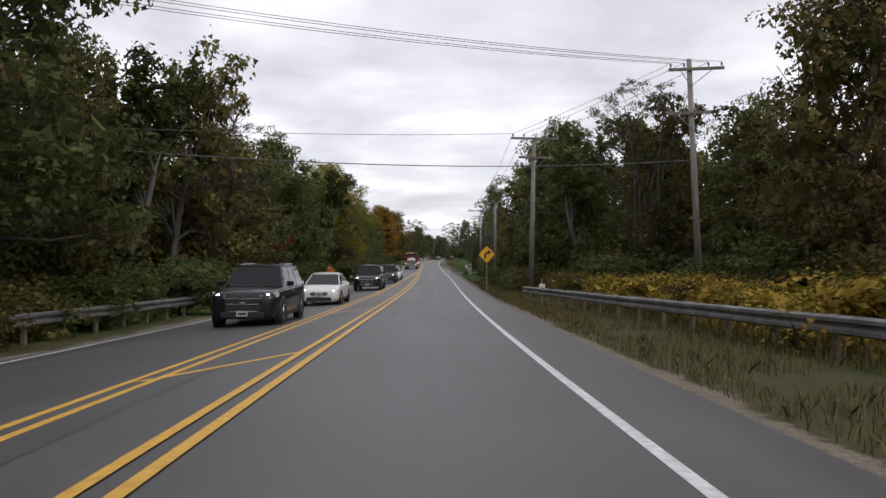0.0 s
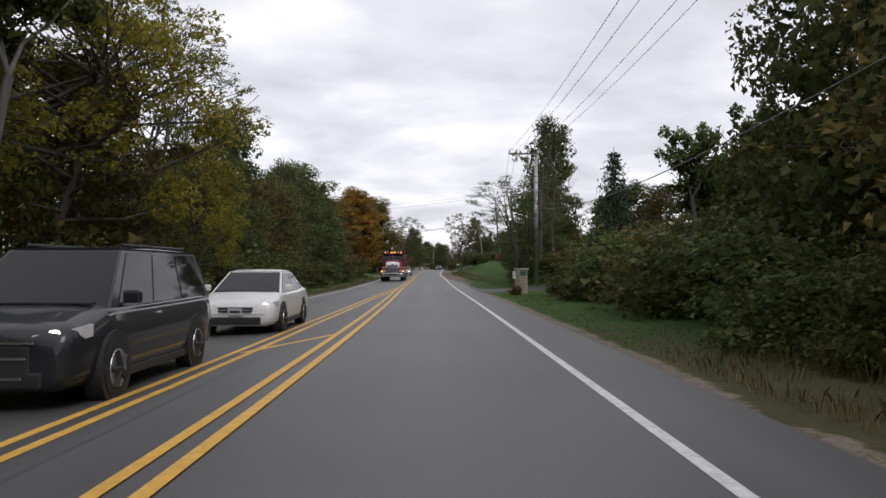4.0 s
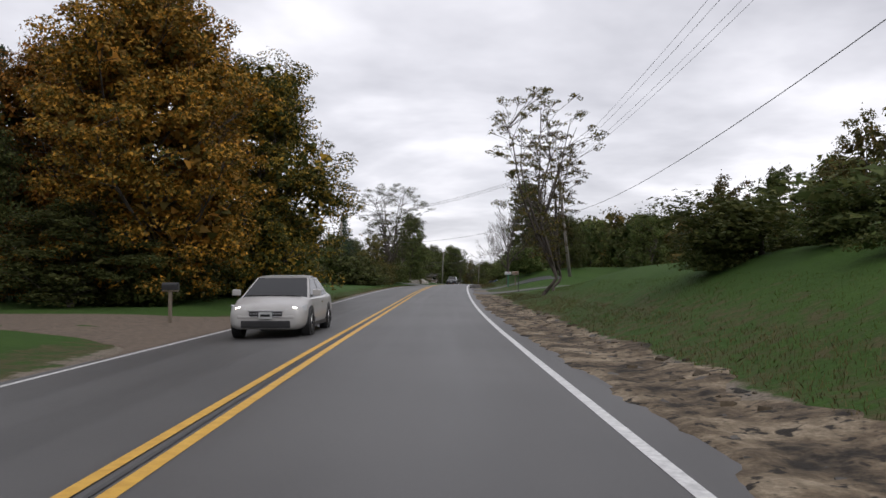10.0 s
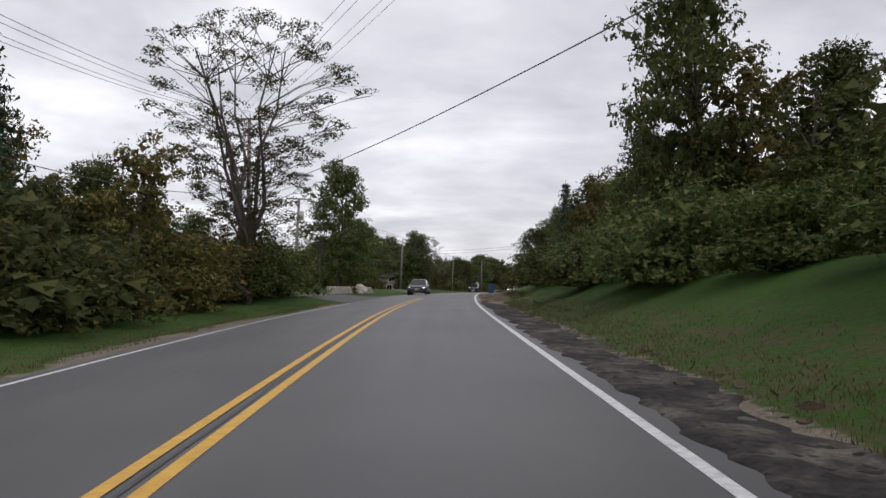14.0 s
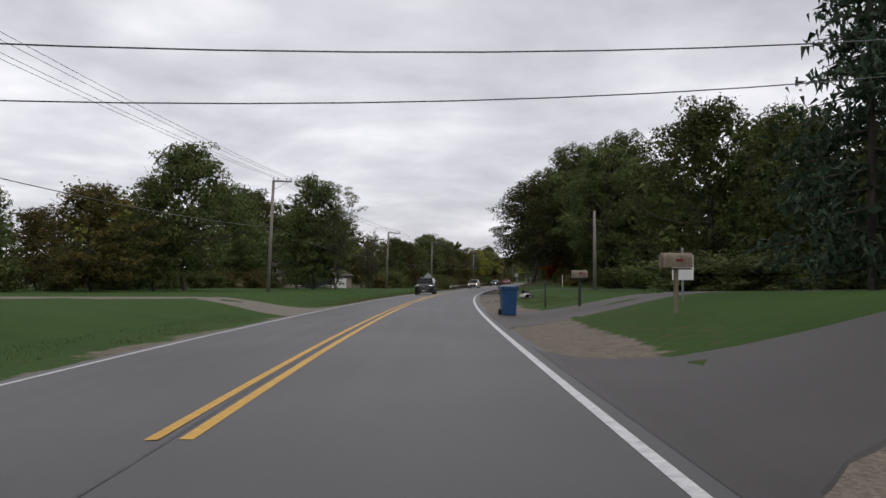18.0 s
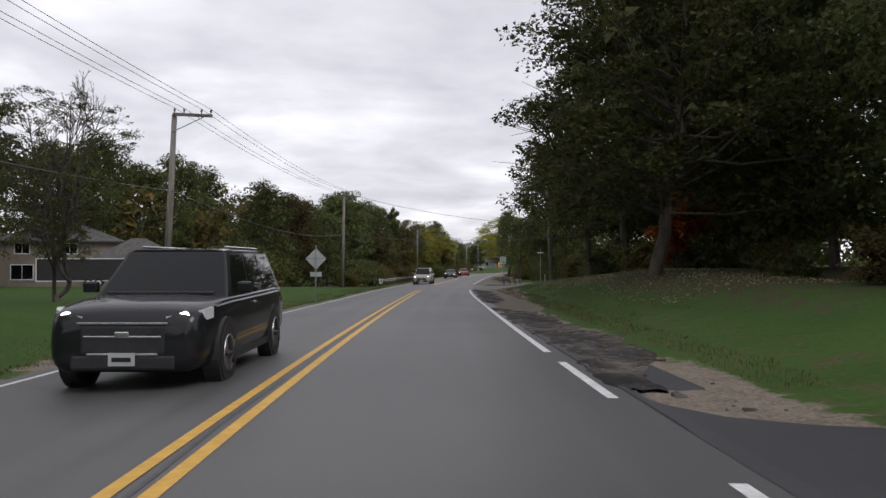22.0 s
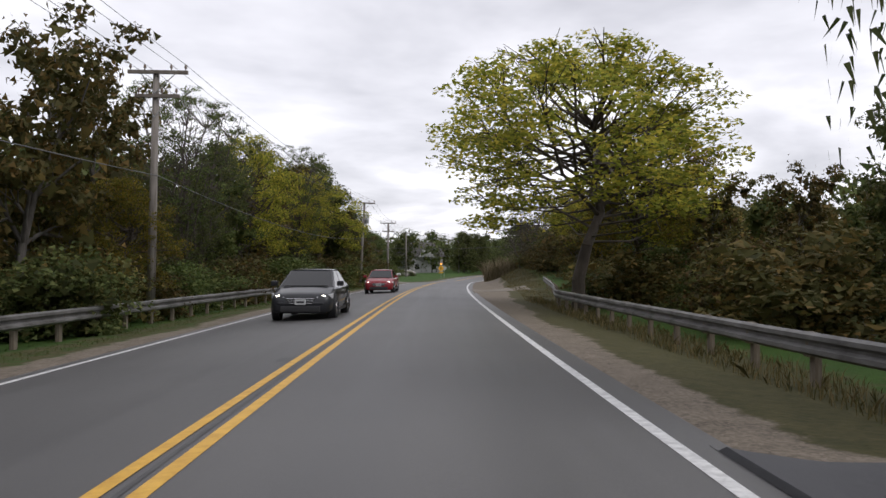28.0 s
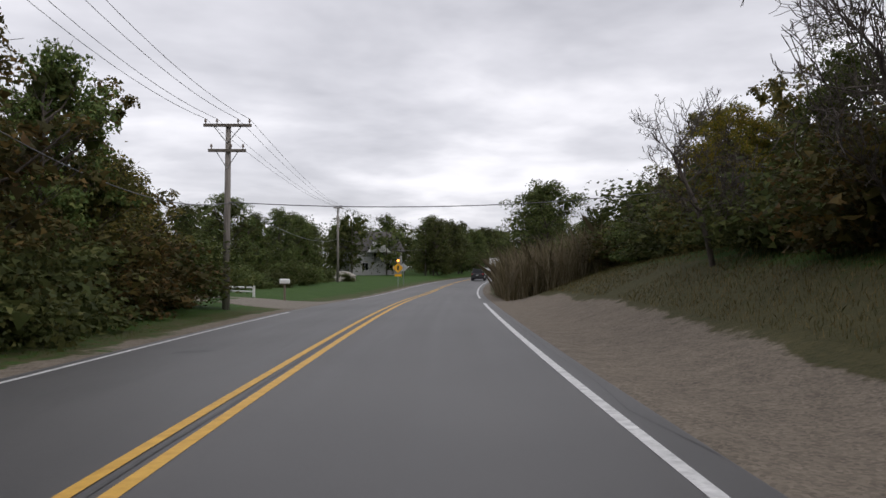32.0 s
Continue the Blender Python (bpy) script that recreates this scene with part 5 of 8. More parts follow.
blades("roadside_grass", "dry brown grass fringe where the verge begins", M_DRY_BLADE, [(140, 226, 1.5, 2.9), (246, 290, 0.9, 2.2), (292, 321, 1.9, 3.0), (400, 450, 1.6, 2.4), (110, 182, -0.35, -0.9), (207, 290, -0.35, -0.9), (366, 470, -0.4, -0.9)], 0.075, 150, 17, 0.004)
blades("roadside_grass", "short olive and tan grass on the brushy bank", M_DRY_BLADE, [(535, 556, 2.5, 5.5), (556, 606, 2.9, 8.5)], 0.12, 95, 14, 0.005)
blades("reeds", "tall tan reeds with feathery tops on the verge", M_REED, [(601, 622, 0.8, 7.5)], 2.5, 60, 6, 0.02)
blades("tall_weeds", "tall olive weeds along the guard rail", M_DRY_BLADE, [(8, 60, 3.0, 5.5), (62, 80, 2.0, 4.0)], 0.55, 45, 9, 0.008)
blades("leaf_litter", "fallen brown leaves on the bank", M_REED, [(412, 446, 3.5, 9.0)], 0.05, 25, 12, 0.03)


# ---------------------------------------------------------------- guard rails
RAIL_SHAPE = [(-0.02, 0.42), (0.05, 0.46), (0.05, 0.52), (-0.02, 0.56), (-0.02, 0.60), (0.05, 0.64), (0.05, 0.70), (-0.02, 0.74)]
POST_MESH = mesh_bm("post", box(0.10, 0.16, 0.95, 0.012, (0, 0, -0.3)), M_BROWNWOOD)
BLOCK_MESH = mesh_bm("blockout", box(0.14, 0.14, 0.34, 0.01, (0, 0, 0.40)), M_BROWNWOOD)


def guard_rail(points, label, mat=None, side=1, drop=0.0):
    """points: (s, d) along the rail; side 1 turns its face to a road on its left."""
    home = tagged(new("guard_rail"), label, "guard rail")
    samples = []
    for (s0, d0), (s1, d1) in zip(points, points[1:]):
        n = max(int(abs(s1 - s0) / 1.0), 1)
        samples += [(s0 + (s1 - s0) * i / n, d0 + (d1 - d0) * i / n) for i in range(n)]
    samples.append(points[-1])
    verts, faces = [], []
    w = len(RAIL_SHAPE)
    for s, d in samples:
        for o, z in RAIL_SHAPE:
            verts.append(spot(s, d - o * side, z - drop + 0.012 * noise.noise((s * 0.4, d, 0))))
        for o, z in RAIL_SHAPE:
            verts.append(spot(s, d - (o - 0.006) * side, z - drop + 0.012 * noise.noise((s * 0.4, d, 0))))
    for i in range(len(samples) - 1):
        a, b = i * 2 * w, (i + 1) * 2 * w
        for j in range(w - 1):
            faces.append((a + j, a + j + 1, b + j + 1, b + j))
            faces.append((a + w + j + 1, a + w + j, b + w + j, b + w + j + 1))
        faces.append((a + w - 1, a + 2 * w - 1, b + 2 * w - 1, b + w - 1))
        faces.append((a, b, b + w, a + w))
    part("rail", mesh_of("rail", verts, faces, mat or M_RUSTY), home)
    for s, d in samples[1::2]:
        m = stand(s, d + 0.16 * side, -drop)
        part("post", POST_MESH, home, m=m)
        part("blockout", BLOCK_MESH, home, m=stand(s, d + 0.09 * side, -drop))
    return home


guard_rail([(-14, 9.2), (12, 8.6), (25, 7.7), (40, 6.5)], "weathered grey steel guard rail in tall dry grass")
guard_rail([(58, 7.8), (72, 7.6)], "short grey guard rail half hidden in weeds")
guard_rail([(-16, -7.4), (48, -7.4)], "grey steel guard rail before a wooded verge", side=-1)
guard_rail([(84, -6.9), (96, -6.8)], "pale short guard rail end by the verge", M_STEEL, -1)
guard_rail([(484, -6.7), (548, -6.7)], "grey guard rail half hidden by bushes", side=-1)
guard_rail([(472.5, -5.6), (484, -5.6)], "short steel guard rail by the lawn's end", M_STEEL, -1)
guard_rail([(494, 7.9), (505, 6.9), (516, 6.8), (527, 6.8), (540, 8.5), (548, 8.8)], "long weathered steel guard rail before a green bank")
guard_rail([(476, 6.6), (484, 9.0)], "short steel guard rail by the side road", M_STEEL)


def marker_board(s, d, turn, label, a=M_SIGN_ORANGE, b=M_SIGN_BLACK):
    home = tagged(new("object_marker"), label, "sign")
    home.matrix_basis = stand(s, d, 0, turn)
    part("board", mesh_bm("board", box(0.36, 0.02, 0.48, 0.004, (0, 0, 0.30)), a), home)
    for i in range(4):
        bm = bmesh.new()
        z = 0.30 + 0.02 + i * 0.125
        q = [(-0.17, z - 0.06), (0.17, z + 0.07), (0.17, z + 0.135), (-0.17, z + 0.005)]
        q = [(x, min(max(v, 0.31), 0.77)) for x, v in q]
        bm.faces.new([bm.verts.new((x, -0.014, v)) for x, v in q])
        part("stripe", mesh_bm("stripe", bm, b), home)


marker_board(493.8, 7.95, 0, "orange and black striped board on a guard rail end")
marker_board(472.2, -5.55, 0, "black and white striped board on a guard rail end", M_SIGN_WHITE)


# ---------------------------------------------------------------- poles and wires
INSULATOR = mesh_bm("insulator", join(rod((0, 0, 0), (0, 0, 0.10), 0.02, 0.02, 6), rod((0, 0, 0.08), (0, 0, 0.2), 0.055, 0.03, 8)), M_CERAMIC)
WIRE_ENDS = {}


def utility_pole(name, s, d, h, label, arms=((0.15, 2.4, 0.0),), tank=False, lean=(0, 0), steel=False):
    """arms: metres under the top, length, shift to the right."""
    home = tagged(new("utility_pole"), label, "utility pole", "poles along the road")
    m = stand(s, d, -0.3) @ pose(0, 0, 0, lean[0], lean[1], 0)
    home.matrix_basis = m
    part("pole", mesh_bm("pole", rod((0, 0, 0), (0, 0, h + 0.3), 0.155, 0.105, 12), M_STEEL if steel else M_POLE, True), home)
    ends = []
    for i, (under, length, shift) in enumerate(arms):
        z = h + 0.3 - under
        part("crossarm", mesh_bm("crossarm", box(length, 0.10, 0.12, 0.008, (shift, -0.14, z)), M_ARM), home)
        for sgn in (-1, 1):
            if abs(shift) < 0.3 or sgn * shift > 0:
                x = shift + sgn * length * 0.28
                part("brace", mesh_bm("brace", rod((0, -0.13, z - 0.65), (x, -0.13, z), 0.018, 0.018, 5), M_STEEL), home)
        for k in ((-0.46, -0.22, 0.22, 0.46) if i == 0 else (-0.42, 0.1, 0.42)):
            x = shift + k * length
            part("insulator", INSULATOR, home, m=pose(x, -0.14, z + 0.12))
            if i == 0:
                ends.append(m @ Vector((x, -0.14, z + 0.32)))
    if tank:
        part("transformer", mesh_bm("transformer", join(rod((0.32, 0, h - 1.75), (0.32, 0, h - 0.95), 0.22, 0.22, 14), rod((0.32, 0, h - 0.95), (0.32, 0, h - 0.88), 0.23, 0.15, 14), rod((0.10, 0, h - 1.4), (0.3, 0, h - 1.4), 0.05, 0.05, 6)), M_TANK, True), home)
    ends.append(m @ Vector((0.13, 0, h * 0.62)))
    WIRE_ENDS[name] = ends


def wire(p, q, sag, r=0.010, label="thin black overhead power cable"):
    n, verts, faces = 18, [], []
    side = (q - p).cross(Vector((0, 0, 1))).normalized()
    for i in range(n + 1):
        k = i / n
        c = p.lerp(q, k) - Vector((0, 0, sag * 4 * k * (1 - k)))
        verts += [c + side * r, c + Vector((0, 0, r)), c - side * r, c - Vector((0, 0, r))]
    for i in range(n):
        for j in range(4):
            faces.append((i * 4 + j, i * 4 + (j + 1) % 4, i * 4 + 4 + (j + 1) % 4, i * 4 + 4 + j))
    tagged(new("overhead_cable", mesh_of("overhead_cable", verts, faces, M_WIRE, True)), label, "cable", "cables between the poles")


def string(a, b, sag=0.5, picks=(0, 1, 2, 3, 4)):
    for i in picks:
        p, q = WIRE_ENDS[a][i], WIRE_ENDS[b][i]
        wire(p, q, sag * (1.5 if i == 4 else 1.0), 0.016 if i == 4 else 0.010, "thick black overhead telephone cable" if i == 4 else "thin black overhead power cable")


GREYPOLE = "weathered grey wooden utility pole with a crossarm"
utility_pole("back", 20, -16, 10.4, GREYPOLE)
utility_pole("r0", 33, 13.1, 10.2, "tall grey utility pole with two crossarms", ((0.5, 2.3, 0.25), (2.3, 2.2, 0.0)), lean=(0, -2.5))
utility_pole("rA", 44.4, 7.4, 8.8, "grey utility pole with a wide crossarm and lower arm", ((0.05, 2.6, 0.0), (1.1, 1.9, 0.1)), lean=(0, 1.2))
utility_pole("rB", 72, 7.4, 7.4, GREYPOLE, ((0.1, 2.0, -0.6),))
utility_pole("rC", 122, 9.4, 9.2, "pale smooth pole with a single side arm", ((0.1, 2.0, -0.95),), steel=True)
utility_pole("rD", 161.5, 12.1, 8.6, "grey utility pole on a grass bank", ((0.15, 2.2, 0),), lean=(0, -3))
utility_pole("rE", 187, 12.7, 8.8, "leaning grey utility pole with a transformer", ((0.12, 1.9, 0), (0.9, 0.9, -0.2)), True, (0, -4.5))
utility_pole("rF", 240.6, 12.8, 9.4, "leaning dark utility pole with a crossarm", ((0.12, 1.6, 0),), False, (0, -6))
utility_pole("cross", 168, -15.5, 8.4, GREYPOLE, ((0.1, 0.9, 0),), lean=(0, 1))
utility_pole("lA", 266, -12.0, 8.5, "grey utility pole beside a spruce", ((0.15, 2.3, 0),), lean=(0, 3))
utility_pole("lA2", 291, -9.6, 10.6, "grey utility pole behind a leaning tree", ((0.12, 2.0, 0),))
utility_pole("lB", 318, -13.2, 8.6, "grey utility pole with a rusty transformer", ((0.12, 2.4, 0),), True, (0, 3))
utility_pole("lC", 379.6, -12.1, 8.6, "slender pole with a side arm on a lawn", ((0.1, 1.5, 0.72),), lean=(0, 2.5))
utility_pole("lD", 423.2, -9.2, 7.4, "slender pole with a side arm on a lawn", ((0.08, 1.6, 0.78),), lean=(0, 2.5))
utility_pole("lE", 465.7, -8.3, 8.6, "slender pole with a side arm among trees", ((0.1, 1.6, 0.78),), lean=(0, 1))
utility_pole("lF", 521, -7.6, 8.4, GREYPOLE, ((0.1, 2.0, 0.1), (0.9, 1.5, 0.1)), lean=(0, 1))
utility_pole("lG", 572.4, -6.9, 8.2, "grey utility pole with a transformer in bushes", ((0.1, 2.1, 0),), True, (0, 3))
utility_pole("lH", 591.5, -6.6, 7.3, "dark utility pole with two crossarms", ((0.1, 1.9, 0), (1.1, 1.5, 0)), lean=(0, 0.5))
utility_pole("lI", 650, -12.5, 8.5, GREYPOLE, ((0.1, 1.0, 0),))
utility_pole("lJ", 705, -10.5, 8.5, GREYPOLE, ((0.1, 1.2, 0),))
utility_pole("sA", 388, 14.0, 6.8, "short pole without crossarms at the wood's edge", ())
utility_pole("sB", 451, 9.9, 7.1, "pale service pole by the side road", (), lean=(0, -3))
utility_pole("sC", 569.5, 11.0, 7.0, "short pale pole on a brushy bank", ())
utility_pole("sD", 334, 19.5, 6.6, "service pole among lawn trees", ())
string("back", "r0", 0.5)
wire(WIRE_ENDS["back"][4], WIRE_ENDS["rA"][0], 0.3)
string("r0", "rA", 0.1, (0, 1, 2))
for a, b in (("rA", "rB"), ("rB", "rC"), ("rC", "rD"), ("rD", "rE"), ("rE", "rF"), ("rF", "lA2"), ("lA2", "lB"), ("lB", "lC"), ("lC", "lD"), ("lD", "lE"), ("lE", "lF"), ("lF", "lG"), ("lG", "lH"), ("lH", "lI"), ("lI", "lJ")):
    string(a, b, 0.55)
string("lA", "lA2", 0.4)
wire(WIRE_ENDS["cross"][0], WIRE_ENDS["rD"][3], 0.5)
wire(WIRE_ENDS["cross"][3], WIRE_ENDS["rD"][2], 0.9)
wire(WIRE_ENDS["cross"][4], WIRE_ENDS["rD"][4], 0.35, 0.017, "thick black overhead telephone cable")
wire(WIRE_ENDS["lB"][4] + Vector((0, 9, -0.9)), WIRE_ENDS["sD"][0] + Vector((0, 0, 1.9)), 1.0, 0.012)
wire(WIRE_ENDS["lB"][4] + Vector((0, 12, -1.1)), WIRE_ENDS["sD"][0] + Vector((0, 2, 1.7)), 1.0, 0.012)
wire(WIRE_ENDS["lH"][4], WIRE_ENDS["sC"][0] + Vector((14, 22, -0.3)), 0.6, 0.018, "thick black overhead telephone cable")
wire(WIRE_ENDS["lE"][1], WIRE_ENDS["sB"][0], 0.5, 0.014)
wire(WIRE_ENDS["lE"][4], WIRE_ENDS["sB"][0] - Vector((0, 0, 0.8)), 0.5, 0.014)
for s, d, p in ((263, -8.2, "lA"),):
    foot = spot(s, d)
    tagged(new("guy_guard", mesh_bm("guy_guard", rod(foot, foot + (WIRE_ENDS[p][1] - foot).normalized() * 2.4, 0.03, 0.03, 6), M_SIGN_YELLOW)), "yellow plastic guard on a pole's guy wire", "guy guard")
    wire(foot, WIRE_ENDS[p][1], 0.0, 0.01, "steel guy wire anchored in the lawn")


# ---------------------------------------------------------------- signs
def plate(points, thick, mat, y=0.0, name="plate"):
    """A flat plate in the x-z plane with its face to -y."""
    bm = bmesh.new()
    f = bm.faces.new([bm.verts.new((x, y, z)) for x, z in points])
    r = bmesh.ops.extrude_face_region(bm, geom=[f])
    bmesh.ops.translate(bm, vec=(0, thick, 0), verts=[v for v in r["geom"] if isinstance(v, bmesh.types.BMVert)])
    bmesh.ops.recalc_face_normals(bm, faces=bm.faces)
    return mesh_bm(name, bm, mat)


def diamond(a, z):
    k = a * 0.06
    return [(0 - k, z - a + k), (k, z - a + k), (a - k, z - k), (a - k, z + k), (k, z + a - k), (-k, z + a - k), (-a + k, z + k), (-a + k, z - k)]


def letters(text, size, parent, x, y, z, mat):
    cu = bpy.data.curves.new("lettering", "FONT")
    cu.body, cu.size, cu.align_x, cu.extrude = text, size, "CENTER", 0.002
    cu.materials.append(mat)
    part("lettering", cu, parent, m=pose(x, y, z, 90, 0, 0))


def sign_post(s, d, label, height, turn=0.0, wood=False):
    home = tagged(new("road_sign"), label, "road sign")
    home.matrix_basis = stand(s, d, -0.2, turn)
    part("post", mesh_bm("post", box(0.06, 0.045, height + 0.2, 0.006, (0, 0.03, 0)), M_BROWNWOOD if wood else M_STEEL), home)
    return home


sg = sign_post(55.0, 5.6, "yellow diamond curve warning sign with bent arrow", 3.2, 4)
part("panel", plate(diamond(0.62, 2.75), 0.006, M_SIGN_BLACK, name="panel"), sg)
part("face", plate(diamond(0.585, 2.75), 0.004, M_SIGN_YELLOW, -0.006, "face"), sg)
bend = [(-0.20, 2.42), (-0.08, 2.42), (-0.08, 2.68), (-0.03, 2.79), (0.08, 2.84), (0.08, 2.73), (0.31, 2.90), (0.08, 3.07), (0.08, 2.96), (-0.09, 2.89), (-0.19, 2.74)]
part("arrow", plate(bend, 0.003, M_SIGN_BLACK, -0.010, "arrow"), sg)

sg = sign_post(474.8, 6.9, "white speed limit 50 sign on a steel post", 3.15, 2)
part("panel", plate([(-0.31, 2.4), (0.31, 2.4), (0.31, 3.15), (-0.31, 3.15)], 0.006, M_SIGN_WHITE, name="panel"), sg)
letters("SPEED", 0.15, sg, 0, -0.004, 2.98, M_SIGN_BLACK)
letters("LIMIT", 0.15, sg, 0, -0.004, 2.82, M_SIGN_BLACK)
letters("50", 0.40, sg, 0, -0.004, 2.47, M_SIGN_BLACK)

for s, d, z, label in ((432.3, -4.6, 2.45, "bare back of a diamond road sign with a plaque"), (657, -5.9, 2.3, "bare back of a diamond road sign")):
    sg = sign_post(s, d, label, z + 0.5, 178)
    part("panel", plate(diamond(0.55, z), 0.006, M_SIGN_BACK, name="panel"), sg)
    part("brace", mesh_bm("brace", box(0.9, 0.02, 0.04, 0.003, (0, 0.022, z)), M_STEEL), sg)
    if s < 500:
        part("plaque", plate([(-0.3, z - 0.92), (0.3, z - 0.92), (0.3, z - 0.68), (-0.3, z - 0.68)], 0.006, M_SIGN_BACK, name="plaque"), sg)

sg = sign_post(650, -5.6, "orange diamond signal warning with an amber flasher lit", 2.9, 2)
part("panel", plate(diamond(0.6, 2.3), 0.006, M_SIGN_YELLOW, name="panel"), sg)
part("symbol", plate([(-0.1, 2.05), (0.1, 2.05), (0.1, 2.55), (-0.1, 2.55)], 0.003, M_SIGN_BLACK, -0.006, "symbol"), sg)
part("plaque", plate([(-0.4, 1.35), (0.4, 1.35), (0.4, 1.62), (-0.4, 1.62)], 0.006, M_SIGN_YELLOW, name="plaque"), sg)
part("housing", mesh_bm("housing", rod((0, 0.02, 3.12), (0, 0.16, 3.12), 0.18, 0.18, 14), M_SIGN_BLACK, True), sg)
part("flasher", mesh_bm("flasher", rod((0, -0.05, 3.12), (0, 0.03, 3.12), 0.12, 0.15, 14), M_AMBER, True), sg)

sg = sign_post(73, -7.6, "orange diamond work sign on the wooded verge", 2.2, 42)
part("panel", plate(diamond(0.62, 1.5), 0.006, M_SIGN_ORANGE, name="panel"), sg)
for z in (1.62, 1.45, 1.28):
    part("bar", plate([(-0.28, z), (0.28, z), (0.28, z + 0.08), (-0.28, z + 0.08)], 0.003, M_SIGN_BLACK, -0.005, "bar"), sg)
sg = sign_post(318.5, -12.5, "yellow diamond sign angled by a garden wall", 1.6, -55)
part("panel", plate(diamond(0.45, 1.25), 0.006, M_SIGN_YELLOW, name="panel"), sg)
for z in (1.32, 1.18):
    part("bar", plate([(-0.2, z), (0.2, z), (0.2, z + 0.06), (-0.2, z + 0.06)], 0.003, M_SIGN_BLACK, -0.005, "bar"), sg)
sg = sign_post(36.5, 7.0, "small white and red marker on the guard rail", 1.15, 8)
part("panel", plate([(-0.14, 0.72), (0.14, 0.72), (0.14, 1.1), (-0.14, 1.1)], 0.005, M_SIGN_WHITE, name="panel"), sg)
for z in (0.80, 0.90, 1.0):
    part("bar", plate([(-0.11, z), (0.11, z), (0.11, z + 0.045), (-0.11, z + 0.045)], 0.003, M_SIGN_ORANGE if z > 0.95 else M_SIGN_BLACK, -0.004, "bar"), sg)
sg = sign_post(459.5, 9.8, "green street name sign on a steel post", 2.9, 5)
part("panel", plate([(-0.35, 2.66), (0.35, 2.66), (0.35, 2.86), (-0.35, 2.86)], 0.006, M_SIGN_GREEN, name="panel"), sg)
part("bar", plate([(-0.26, 2.72), (0.26, 2.72), (0.26, 2.80), (-0.26, 2.80)], 0.003, M_SIGN_WHITE, -0.005, "bar"), sg)
sg = sign_post(341, 9.0, "white panel sign by the lawn's edge", 1.5, 0)
part("panel", plate([(-0.3, 0.8), (0.3, 0.8), (0.3, 1.5), (-0.3, 1.5)], 0.006, M_SIGN_WHITE, name="panel"), sg)


def stake(s, d, h, label, mat):
    tagged(new("marker_stake", mesh_bm("marker_stake", box(0.05, 0.05, h + 0.2, 0.006, tuple(spot(s, d, -0.2))), mat)), label, "stake")


for s, d, h, mat, label in ((227, 7.3, 1.1, M_PLASTIC, "thin dark stake beside a driveway"), (353.4, 6.6, 1.1, M_PLASTIC, "dark marker stake beside the blue bin"), (421, -5.6, 1.0, M_PLASTIC, "thin dark stake on a lawn"),
                            (324, 13, 1.4, M_TRIM, "white stake on the lawn"), (325.5, 11.8, 1.4, M_TRIM, "leaning white stake on the lawn"), (452, 10.6, 0.9, M_PLASTIC, "dark stake by the side road"), (471, 11, 1.0, M_TRIM, "white marker post by the side road"), (398, 8.6, 1.1, M_BROWNWOOD, "wooden stake beside a dark driveway"), (403, 12.5, 1.3, M_TRIM, "white post at the wood's edge")):
    stake(s, d, h, label, mat)


# ---------------------------------------------------------------- mailboxes, bin, fence, stones
def arch_box(w, h, length):
    """A mailbox: flat floor, round roof, along y."""
    pts = [(-w / 2, 0), (w / 2, 0)] + [(w / 2 * math.cos(a), h - w / 2 + w / 2 * math.sin(a)) for a in [math.pi * i / 10 for i in range(11)]]
    bm = bmesh.new()
    f = bm.faces.new([bm.verts.new((x, -length / 2, z)) for x, z in pts])
    r = bmesh.ops.extrude_face_region(bm, geom=[f])
    bmesh.ops.translate(bm, vec=(0, length, 0), verts=[v for v in r["geom"] if isinstance(v, bmesh.types.BMVert)])
    bmesh.ops.recalc_face_normals(bm, faces=bm.faces)
    return bm


def mailbox(s, d, label, body, post_mat, height=1.05, big=1.0, wide=0.0):
    home = tagged(new("mailbox"), label, "mailbox")
    home.matrix_basis = stand(s, d, -0.15, -90 if d > 0 else 90)
    part("post", mesh_bm("post", box(0.10, 0.10, height + 0.13, 0.01), post_mat), home)
    part("arm", mesh_bm("arm", box(0.16 + wide, 0.5 * big, 0.04, 0.006, (0, 0, height + 0.12)), post_mat), home)
    b = part("box", mesh_bm("box", arch_box(0.2 * big, 0.24 * big, 0.5 * big), body), home, m=pose(0, 0, height + 0.17))
    part("door", mesh_bm("door", box(0.17 * big, 0.012, 0.19 * big, 0.004, (0, -0.256 * big, 0.01)), body), b)
    part("flag", mesh_bm("flag", box(0.012, 0.16, 0.05, 0.003, (0.11 * big, 0.05, 0.16)), P_RED), b)


mailbox(111, -6.6, "white metal mailbox on a post by the trees", M_TRIM, M_BROWNWOOD, 0.7)
mailbox(195.5, -6.4, "dark metal mailbox on a wooden post", M_PLASTIC, M_BROWNWOOD)
mailbox(238.0, 7.2, "grey mailbox on a green post", M_TANK, M_SIGN_GREEN)
mailbox(237.6, 7.8, "brown double mailbox on a wide wooden stand", M_BROWNWOOD, M_BROWNWOOD, 0.95, 1.1, 0.6)
mailbox(338.2, 8.0, "large brown mailbox on a thick wooden post", M_BROWNWOOD, M_BROWNWOOD, 1.1, 1.5)
mailbox(349.6, 7.5, "rusty brown mailbox on a thin dark post", M_BROWNWOOD, M_PLASTIC, 1.1, 1.2)
mailbox(397.2, 6.0, "dark mailbox on a black post with a green marker", M_PLASTIC, M_PLASTIC)
mailbox(602, -6.6, "pale mailbox on a post by the driveway", M_TRIM, M_BROWNWOOD, 0.9)

